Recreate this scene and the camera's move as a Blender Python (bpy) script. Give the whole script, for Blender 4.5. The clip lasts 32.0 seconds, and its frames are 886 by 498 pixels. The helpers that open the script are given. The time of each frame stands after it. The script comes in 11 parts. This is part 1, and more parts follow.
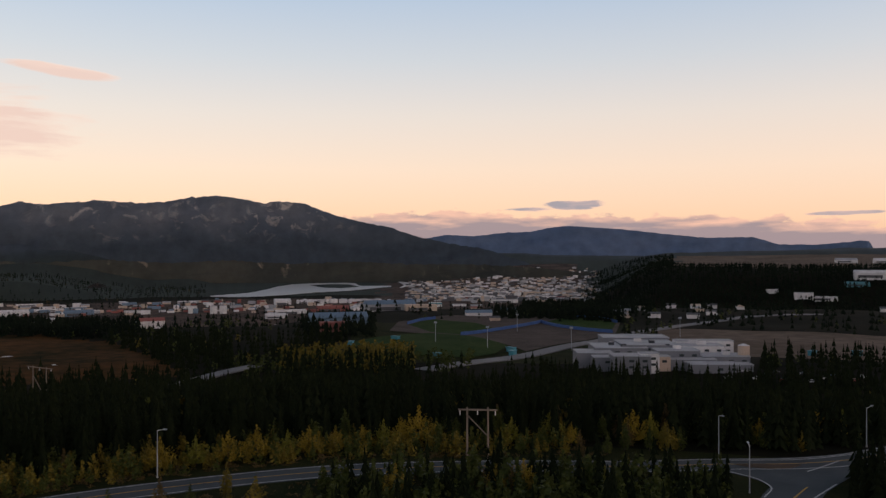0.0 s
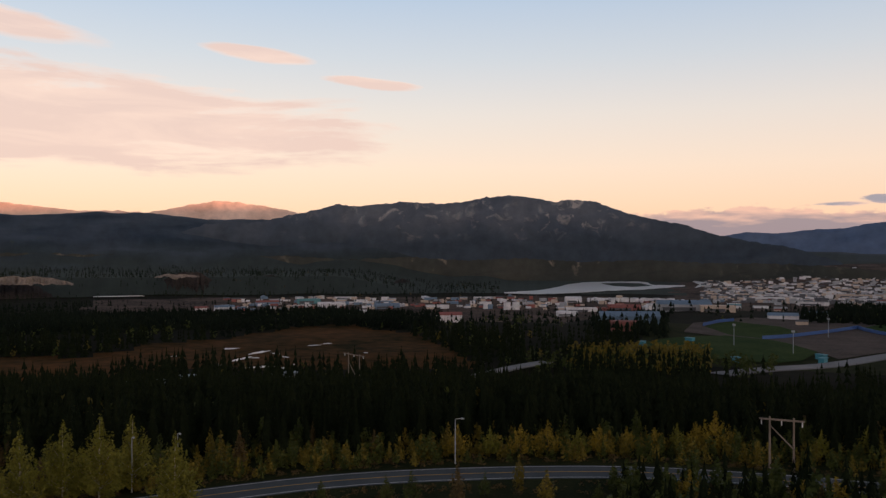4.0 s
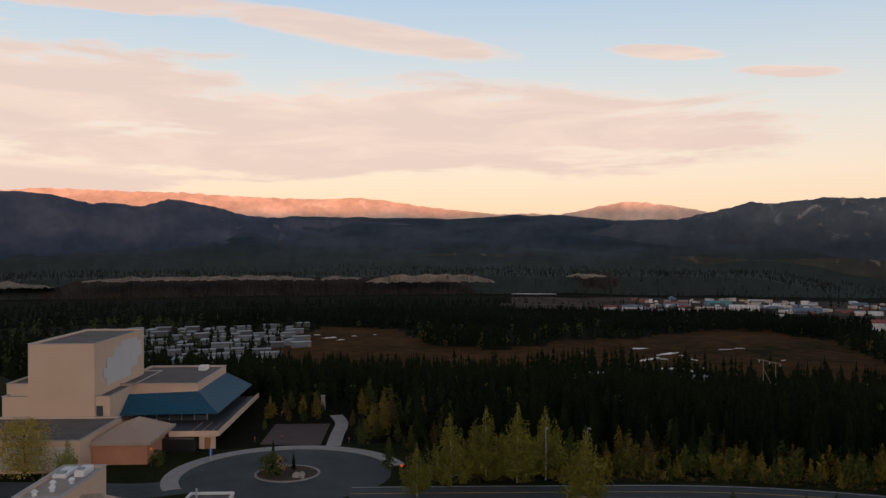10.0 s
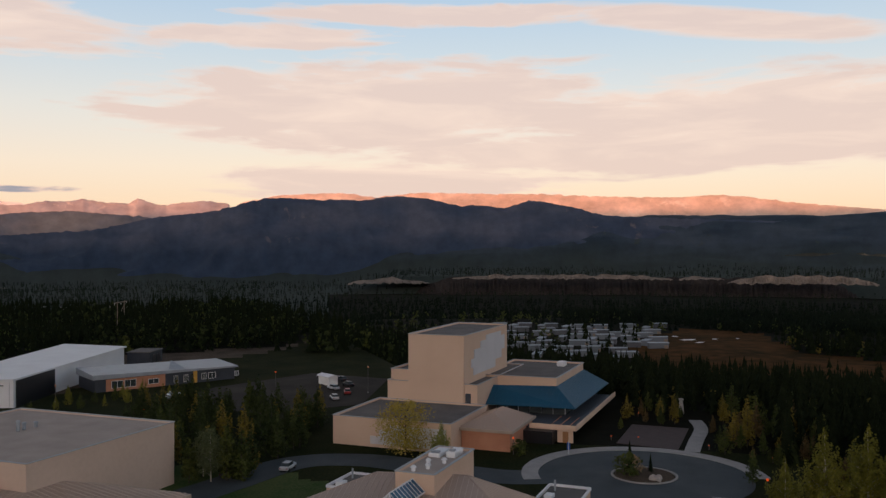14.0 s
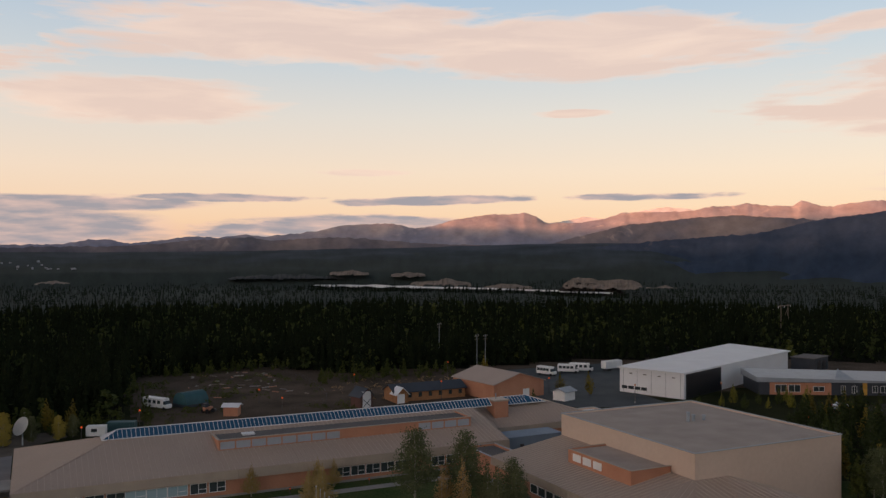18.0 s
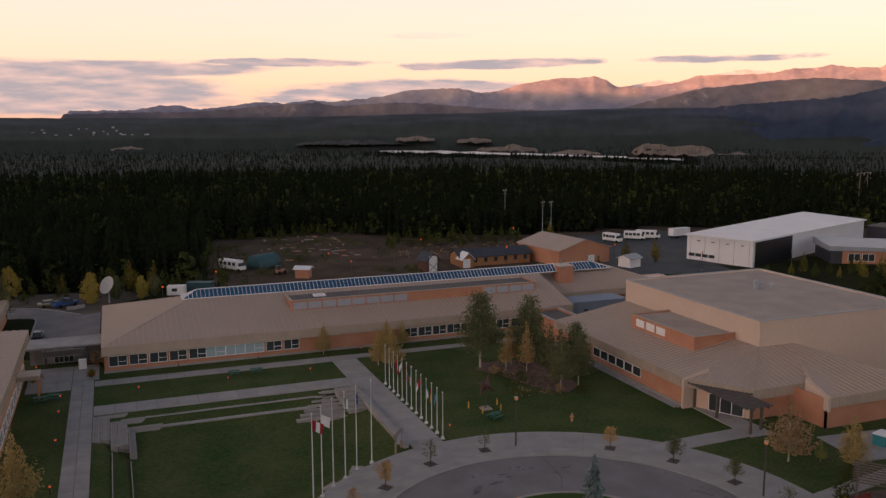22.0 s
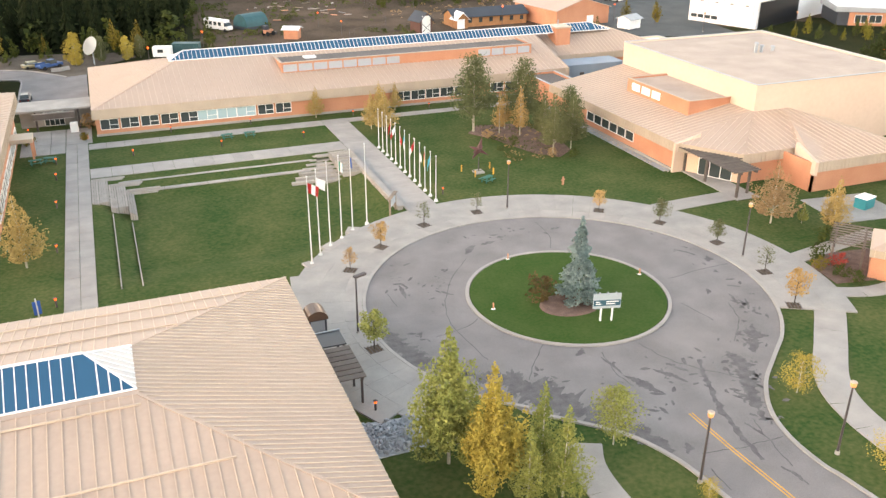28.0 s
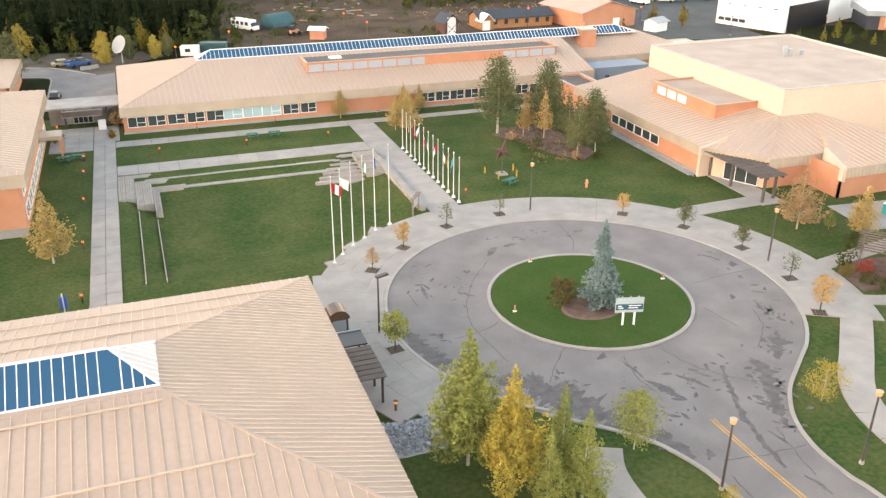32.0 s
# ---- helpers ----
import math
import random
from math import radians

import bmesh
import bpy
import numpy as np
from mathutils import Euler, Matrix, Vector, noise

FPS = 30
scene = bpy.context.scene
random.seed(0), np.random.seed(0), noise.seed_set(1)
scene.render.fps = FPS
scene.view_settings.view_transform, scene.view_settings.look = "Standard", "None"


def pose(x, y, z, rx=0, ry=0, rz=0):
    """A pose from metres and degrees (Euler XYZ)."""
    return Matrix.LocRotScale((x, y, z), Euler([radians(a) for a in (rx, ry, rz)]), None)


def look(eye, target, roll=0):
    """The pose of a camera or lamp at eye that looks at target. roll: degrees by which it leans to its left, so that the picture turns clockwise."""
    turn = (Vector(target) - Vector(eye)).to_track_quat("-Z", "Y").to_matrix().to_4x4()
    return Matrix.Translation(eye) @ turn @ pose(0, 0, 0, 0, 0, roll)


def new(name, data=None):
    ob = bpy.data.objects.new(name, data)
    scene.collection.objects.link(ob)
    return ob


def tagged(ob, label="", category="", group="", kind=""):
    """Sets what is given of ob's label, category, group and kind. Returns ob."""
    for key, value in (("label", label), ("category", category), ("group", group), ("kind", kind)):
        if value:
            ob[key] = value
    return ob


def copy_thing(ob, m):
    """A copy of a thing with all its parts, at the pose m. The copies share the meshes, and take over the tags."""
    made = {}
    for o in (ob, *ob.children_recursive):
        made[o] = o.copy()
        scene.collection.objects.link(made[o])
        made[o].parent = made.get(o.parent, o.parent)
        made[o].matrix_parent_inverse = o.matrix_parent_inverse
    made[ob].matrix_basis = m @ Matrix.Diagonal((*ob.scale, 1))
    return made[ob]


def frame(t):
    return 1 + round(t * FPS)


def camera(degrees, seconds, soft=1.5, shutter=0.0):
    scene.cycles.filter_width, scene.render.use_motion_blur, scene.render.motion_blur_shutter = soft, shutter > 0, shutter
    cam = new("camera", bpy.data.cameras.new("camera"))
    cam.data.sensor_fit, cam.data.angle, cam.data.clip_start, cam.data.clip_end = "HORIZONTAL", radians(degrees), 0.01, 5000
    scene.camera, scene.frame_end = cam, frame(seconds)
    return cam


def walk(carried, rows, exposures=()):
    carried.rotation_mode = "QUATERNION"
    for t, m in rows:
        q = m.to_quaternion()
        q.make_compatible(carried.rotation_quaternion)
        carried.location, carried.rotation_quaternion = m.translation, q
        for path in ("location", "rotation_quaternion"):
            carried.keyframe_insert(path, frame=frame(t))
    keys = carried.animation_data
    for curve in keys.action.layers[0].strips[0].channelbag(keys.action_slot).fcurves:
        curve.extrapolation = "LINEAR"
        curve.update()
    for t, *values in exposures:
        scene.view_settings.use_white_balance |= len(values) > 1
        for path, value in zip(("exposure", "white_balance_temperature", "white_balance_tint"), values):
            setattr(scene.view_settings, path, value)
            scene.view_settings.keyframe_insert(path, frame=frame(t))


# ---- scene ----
cam = camera(55.1, 32.0, soft=1.4)

# The camera hovers 40 m over the campus and turns: seconds, bearing, tilt, lean.
EYE = (0.0, 0.0, 40.0)
TURNS = [
    (0.0, 138.61, 0.11, -0.05), (0.5, 134.91, 0.08, -0.06), (1.0, 130.20, 0.06, -0.02), (1.5, 127.17, 0.03, -0.01),
    (2.0, 125.51, 0.00, -0.05), (2.5, 124.01, -0.00, -0.06), (3.0, 122.29, 0.00, -0.07), (3.5, 120.87, -0.01, -0.02),
    (5.5, 113.02, -0.00, -0.03), (6.0, 111.06, 0.00, -0.04), (6.5, 108.80, 0.03, 0.00), (7.0, 106.40, 0.04, -0.05),
    (7.5, 103.93, 0.04, -0.06), (8.0, 101.67, 0.04, -0.04), (8.5, 99.81, 0.05, -0.09), (9.0, 97.39, 0.04, -0.10),
    (9.5, 94.88, 0.04, -0.13), (10.0, 92.19, 0.03, -0.10), (10.5, 89.28, 0.05, -0.12), (11.0, 86.70, 0.03, -0.09),
    (11.5, 84.08, 0.05, -0.07), (12.0, 81.07, 0.06, -0.08), (12.5, 77.99, 0.05, -0.07), (13.0, 74.94, 0.04, -0.07),
    (13.5, 71.87, 0.03, -0.05), (15.5, 53.45, 0.09, -0.15), (16.0, 46.05, 0.13, -0.08), (16.5, 37.63, 0.10, -0.09),
    (17.0, 28.80, 0.10, 0.04), (17.5, 26.27, 0.17, 0.03), (18.0, 25.80, 0.26, 0.00), (18.5, 25.05, 0.33, 0.03),
    (19.0, 24.45, 0.36, 0.03), (19.5, 23.89, 0.43, 0.01), (20.0, 23.37, 0.51, -0.02), (20.5, 22.85, 0.28, -0.04),
    (21.0, 22.34, -2.30, -0.01), (21.5, 21.85, -5.48, -0.10), (22.0, 21.35, -8.75, -0.10), (22.5, 20.90, -12.05, -0.14),
    (23.0, 20.45, -15.35, -0.13), (23.5, 20.02, -18.65, -0.06), (24.0, 19.65, -21.98, -0.03), (24.5, 19.31, -24.52, 0.07),
    (25.0, 18.97, -24.57, 0.03), (25.5, 18.66, -24.60, 0.10), (27.5, 20.24, -24.60, 0.14), (28.0, 21.83, -24.57, 0.17),
    (28.5, 21.61, -24.54, 0.18), (29.0, 21.38, -24.52, 0.20), (29.5, 21.12, -24.50, 0.22), (30.0, 20.88, -24.48, 0.22),
    (30.5, 20.67, -24.50, 0.25), (31.0, 20.49, -24.50, 0.26), (31.5, 20.31, -24.48, 0.32), (32.0, 20.18, -24.49, 0.29),
]


def view(bearing, tilt, lean):
    return pose(*EYE, 90 + tilt, 0, -bearing) @ pose(0, 0, 0, 0, 0, lean)


walk(cam, [(t, view(b, p, r)) for t, b, p, r in TURNS],
     exposures=[(0.0, -0.13, 6750, 16), (3.5, -0.13, 6700, 16), (7.0, -0.15, 6600, 12), (12.5, -0.17, 6400, 11), (16.0, -0.17, 6350, 10), (18.5, -0.22, 6700, 12), (20.6, -0.24, 6800, 13), (21.5, 0.0, 6900, 16), (22.2, 0.22, 7200, 22), (23.0, 1.4, 7700, 17), (24.0, 2.7, 8000, 15), (24.6, 2.74, 7800, 9), (32.0, 2.74, 7600, 7)])

# ---- world and sun ----
SUN_BEARING, SUN_HEIGHT = 258.0, 4.5


def spot(az, r, z=0.0):
    """A place at the bearing az, counted from the first view's middle, and r metres from the camera."""
    a = radians(az + 138.6)
    return (r * math.sin(a), r * math.cos(a), z)


world = bpy.data.worlds.new("evening_sky")
scene.world = world
world.use_nodes = True
wn, wl = world.node_tree.nodes, world.node_tree.links
wn.clear()


def wmath(op, a, b=0.0, c=0.0, clamp=False):
    n = wn.new("ShaderNodeMath")
    n.operation, n.use_clamp = op, clamp
    for i, v in enumerate((a, b, c)):
        if isinstance(v, (int, float)):
            n.inputs[i].default_value = v
        else:
            wl.new(v, n.inputs[i])
    return n.outputs[0]


def wmix(fac, a, b):
    n = wn.new("ShaderNodeMix")
    n.data_type = "RGBA"
    for i, v in ((0, fac), (6, a), (7, b)):
        if isinstance(v, tuple):
            n.inputs[i].default_value = (*v, 1)
        elif isinstance(v, (int, float)):
            n.inputs[i].default_value = v
        else:
            wl.new(v, n.inputs[i])
    return n.outputs[2]


sky = wn.new("ShaderNodeTexSky")
sky.sky_type, sky.sun_disc = "NISHITA", False
sky.sun_elevation, sky.sun_rotation = radians(SUN_HEIGHT), radians(SUN_BEARING)
sky.altitude, sky.air_density, sky.dust_density, sky.ozone_density = 700, 1.0, 1.6, 1.0

coord = wn.new("ShaderNodeTexCoord")
sep = wn.new("ShaderNodeSeparateXYZ")
wl.new(coord.outputs["Generated"], sep.inputs[0])
height_deg = wmath("MULTIPLY", wmath("ARCSINE", sep.outputs[2]), 57.2958)
bearing_deg = wmath("MULTIPLY", wmath("ARCTAN2", sep.outputs[0], sep.outputs[1]), 57.2958)

# dusk band: peach light near the horizon, paler blue above
band = wn.new("ShaderNodeValToRGB")
ramp = band.color_ramp
ramp.elements[0].position, ramp.elements[0].color = 0.0, (0.92, 0.52, 0.36, 1)
ramp.elements[1].position, ramp.elements[1].color = 1.0, (0.075, 0.085, 0.11, 1)
for p, c in ((0.035, (0.98, 0.66, 0.47)), (0.09, (0.96, 0.74, 0.59)), (0.15, (0.82, 0.74, 0.67)), (0.21, (0.63, 0.68, 0.72)), (0.28, (0.46, 0.59, 0.74)), (0.42, (0.22, 0.28, 0.38)), (0.62, (0.105, 0.125, 0.17))):
    ramp.elements.new(p).color = (*c, 1)
wl.new(wmath("MULTIPLY", height_deg, 1 / 60.0, clamp=True), band.inputs[0])

stretch = wn.new("ShaderNodeCombineXYZ")
wl.new(wmath("MULTIPLY", bearing_deg, 0.09), stretch.inputs[0])
wl.new(wmath("MULTIPLY", height_deg, 0.55), stretch.inputs[1])
wool = wn.new("ShaderNodeTexNoise")
wool.inputs["Scale"].default_value, wool.inputs["Detail"].default_value, wool.inputs["Roughness"].default_value = 1.15, 7, 0.58
wool.inputs["Distortion"].default_value = 0.5
wl.new(stretch.outputs[0], wool.inputs[0])
wool_c = wmath("SUBTRACT", wool.outputs[0], 0.5)
wisp = wn.new("ShaderNodeTexNoise")
wisp.inputs["Scale"].default_value, wisp.inputs["Detail"].default_value = 3.4, 6
wl.new(stretch.outputs[0], wisp.inputs[0])
wisp_c = wmath("SUBTRACT", wisp.outputs[0], 0.5)
round_map = wn.new("ShaderNodeCombineXYZ")
wl.new(wmath("MULTIPLY", bearing_deg, 0.42), round_map.inputs[0])
wl.new(wmath("MULTIPLY", height_deg, 0.95), round_map.inputs[1])
puff = wn.new("ShaderNodeTexNoise")
puff.inputs["Scale"].default_value, puff.inputs["Detail"].default_value, puff.inputs["Roughness"].default_value = 1.0, 6, 0.56
wl.new(round_map.outputs[0], puff.inputs[0])
puff_c = wmath("SUBTRACT", puff.outputs[0], 0.5)


def cloud_bank(az, el, half_w, half_h, tilt=0.0, ragged=1.0):
    """How thick one bank of cloud is: a long soft oval on the sky, its edge torn by the noise."""
    b = (az + 138.6 + 180) % 360 - 180
    du = wmath("SUBTRACT", bearing_deg, b)
    dv = wmath("SUBTRACT", wmath("SUBTRACT", height_deg, el), wmath("MULTIPLY", du, tilt))
    d = wmath("ADD", wmath("POWER", wmath("ABSOLUTE", wmath("DIVIDE", du, half_w)), 2.0),
              wmath("POWER", wmath("ABSOLUTE", wmath("DIVIDE", dv, half_h)), 2.0))
    torn = wmath("ADD", wmath("MULTIPLY", wool_c, 3.2 * ragged), wmath("MULTIPLY", wmath("ADD", wisp_c, puff_c) if half_h < 0.5 else wisp_c, (2.2 if half_h < 0.5 else 1.5) * ragged))
    return wmath("MULTIPLY", wmath("ADD", wmath("SUBTRACT", 0.95, d), torn), 2.1, clamp=True)


def heap(banks):
    total = banks[0]
    for b in banks[1:]:
        total = wmath("MAXIMUM", total, b)
    return total


HIGH = [(-52, 14.2, 12.0, 1.1, -0.14, 0.35), (-46, 8.2, 24, 3.4, -0.03, 0.6), (-74, 9.4, 19, 3.6, 0.03, 0.7), (-58, 6.4, 22, 1.6, 0, 0.8),
        (-31.5, 12.6, 4.0, 0.55, -0.1, 0.4), (-24.0, 11.0, 3.6, 0.4, -0.08, 0.4), (-104, 13.6, 17, 2.4, -0.02, 0.6), (-122, 14.4, 16, 2.6, 0.02, 0.6),
        (-133, 9.6, 11, 1.7, 0.02, 0.5), (-82, 13.8, 9, 0.9, 0.02, 0.8), (-70, 15.4, 14, 0.8, 0.0, 0.8), (-160, 12, 22, 3.5, 0, 1.0), (-95, 20, 40, 3.0, 0, 1.1), (-73, 4.6, 15, 1.5, 0.0, 0.7), (-118, 5.4, 4, 0.3, 0.0, 0.6), (-104, 9.2, 3, 0.3, 0.0, 0.6)]
LOW = [(8.9, 3.05, 2.2, 0.36, 0.04, 1.1), (6.0, 2.75, 1.6, 0.2, 0.0, 0.9), (-143, 1.9, 15, 1.9, -0.03, 0.28), (-136, 3.1, 9, 0.6, 0.0, 0.4), (-119, 1.6, 14, 1.0, 0.0, 0.7),
       (-114, 3.5, 7.5, 0.38, 0.02, 0.6), (-99, 3.7, 6, 0.3, 0, 0.6), (-128, 3.6, 8, 0.3, 0, 0.6), (25.5, 2.3, 2.2, 0.16, 0.02, 0.7)]
thick_high = heap([cloud_bank(*c) for c in HIGH])
thick_low = heap([cloud_bank(*c) for c in LOW])

# cloud colour: rose on the thin edges, lilac grey where it is thick
high_col = wmix(wmath("MULTIPLY", wmath("ADD", wmath("MULTIPLY", wool_c, 5.0), thick_high), 0.75, clamp=True), (1.08, 0.83, 0.68), (0.92, 0.705, 0.605))
low_col = wmix(wmath("MULTIPLY", wmath("ADD", wmath("MULTIPLY", wisp_c, 3.0), thick_low), 0.8, clamp=True), (0.96, 0.66, 0.56), (0.37, 0.37, 0.425))
# heaped clouds that stand behind the blue hills, rosy on top and lilac grey below
from_first = wmath("SUBTRACT", bearing_deg, 138.6)
heap_top = wmath("SUBTRACT", wmath("ADD", 2.5, wmath("ADD", wmath("MULTIPLY", puff_c, 2.6), wmath("MULTIPLY", wool_c, 0.9))), wmath("MULTIPLY", wmath("MAXIMUM", wmath("SUBTRACT", from_first, 12.0), 0.0), 0.045))
heap_edge = wmath("SUBTRACT", heap_top, height_deg)
heap_thick = wmath("MULTIPLY", wmath("MULTIPLY", heap_edge, 5.0, clamp=True), wmath("MULTIPLY", wmath("MULTIPLY", wmath("ADD", from_first, 10.0), 0.2, clamp=True), wmath("MULTIPLY", wmath("SUBTRACT", 46.0, from_first), 0.1, clamp=True)))
heap_col = wmix(wmath("ADD", wmath("MULTIPLY", heap_edge, 1.15), wmath("MULTIPLY", wmath("ADD", wisp_c, puff_c), -3.0), clamp=True), (0.96, 0.60, 0.46), (0.34, 0.295, 0.335))
glow = wmix(0.06, band.outputs[0], sky.outputs[0])
sky_col = wmix(wmath("MULTIPLY", thick_high, 0.86), glow, high_col)
sky_col = wmix(wmath("MULTIPLY", thick_low, 0.92), sky_col, low_col)
sky_col = wmix(wmath("MULTIPLY", heap_thick, 0.9), sky_col, heap_col)
# afterglow round the place where the sun goes down
turned = wmath("SUBTRACT", wmath("MODULO", wmath("ADD", bearing_deg, 720 - SUN_BEARING + 180), 360.0), 180.0)
spread = wmath("POWER", 2.718, wmath("MULTIPLY", wmath("POWER", wmath("ABSOLUTE", wmath("DIVIDE", turned, 42.0)), 2.0), -1.0))
rise = wmath("POWER", 2.718, wmath("MULTIPLY", wmath("POWER", wmath("ABSOLUTE", wmath("DIVIDE", wmath("SUBTRACT", height_deg, 13.0), 13.0)), 2.0), -1.0))
after = wn.new("ShaderNodeMix")
after.data_type, after.blend_type = "RGBA", "ADD"
wl.new(wmath("MULTIPLY", spread, rise), after.inputs[0])
wl.new(sky_col, after.inputs[6])
after.inputs[7].default_value = (2.5, 1.8, 1.35, 1)
sky_col = after.outputs[2]
back = wn.new("ShaderNodeBackground")
back.inputs[1].default_value = 1.0
wl.new(sky_col, back.inputs[0])
out = wn.new("ShaderNodeOutputWorld")
wl.new(back.outputs[0], out.inputs[0])

sun_data = bpy.data.lights.new("sun", "SUN")
sun_data.energy, sun_data.angle, sun_data.color = 5.0, radians(0.5), (1.0, 0.40, 0.20)
sun = new("sun", sun_data)
sun.matrix_world = look((0, 0, 0), (-math.sin(radians(SUN_BEARING)) * math.cos(radians(SUN_HEIGHT)),
                                    -math.cos(radians(SUN_BEARING)) * math.cos(radians(SUN_HEIGHT)), -math.sin(radians(SUN_HEIGHT))))

# ---- materials ----


def material(name, colour, rough=0.8, vary=0.25, scale=4.0, bump=0.0, metal=0.0, second=None, fine=40.0, per_object=0.0, spec=0.5):
    """A procedural surface: two scales of noise vary the colour (or blend to a second one), fine noise gives relief."""
    m = bpy.data.materials.new(name)
    m.use_nodes = True
    n, l = m.node_tree.nodes, m.node_tree.links
    b = n["Principled BSDF"]
    b.inputs["Roughness"].default_value, b.inputs["Metallic"].default_value = rough, metal
    b.inputs["Specular IOR Level"].default_value = spec
    tc = n.new("ShaderNodeTexCoord")
    src = tc.outputs["Object"]
    geo = n.new("ShaderNodeNewGeometry")
    src = geo.outputs["Position"]
    big, small = n.new("ShaderNodeTexNoise"), n.new("ShaderNodeTexNoise")
    for tex, s in ((big, 1.0 / scale), (small, fine / scale)):
        tex.inputs["Scale"].default_value, tex.inputs["Detail"].default_value = s, 5
        l.new(src, tex.inputs[0])
    add = n.new("ShaderNodeMath")
    add.operation = "ADD"
    l.new(big.outputs[0], add.inputs[0])
    l.new(small.outputs[0], add.inputs[1])
    fac = add.outputs[0]
    if per_object:
        info = n.new("ShaderNodeObjectInfo")
        mad = n.new("ShaderNodeMath")
        mad.operation, mad.inputs[1].default_value = "MULTIPLY_ADD", per_object
        l.new(info.outputs["Random"], mad.inputs[0])
        l.new(fac, mad.inputs[2])
        fac = mad.outputs[0]
    rng = n.new("ShaderNodeMapRange")
    rng.inputs[1].default_value, rng.inputs[2].default_value = 0.72, 1.28 + per_object
    l.new(fac, rng.inputs[0])
    mix = n.new("ShaderNodeMix")
    mix.data_type = "RGBA"
    l.new(rng.outputs[0], mix.inputs[0])
    c2 = second or tuple(min(1.0, c * (1 + vary)) for c in colour)
    c1 = colour if second else tuple(c * (1 - vary) for c in colour)
    mix.inputs[6].default_value, mix.inputs[7].default_value = (*c1, 1), (*c2, 1)
    l.new(mix.outputs[2], b.inputs["Base Color"])
    if bump:
        bp = n.new("ShaderNodeBump")
        bp.inputs["Strength"].default_value, bp.inputs["Distance"].default_value = bump, 0.05
        l.new(small.outputs[0], bp.inputs["Height"])
        l.new(bp.outputs[0], b.inputs["Normal"])
    return m


def glowing(name, colour, strength):
    m = bpy.data.materials.new(name)
    m.use_nodes = True
    b = m.node_tree.nodes["Principled BSDF"]
    b.inputs["Base Color"].default_value = (0.4 * colour[0], 0.4 * colour[1], 0.4 * colour[2], 1)
    b.inputs["Emission Color"].default_value, b.inputs["Emission Strength"].default_value = (*colour, 1), strength
    return m


def glass(name, colour, rough=0.08):
    m = bpy.data.materials.new(name)
    m.use_nodes = True
    b = m.node_tree.nodes["Principled BSDF"]
    b.inputs["Base Color"].default_value, b.inputs["Roughness"].default_value = (*colour, 1), rough
    b.inputs["Specular IOR Level"].default_value = 0.6
    return m


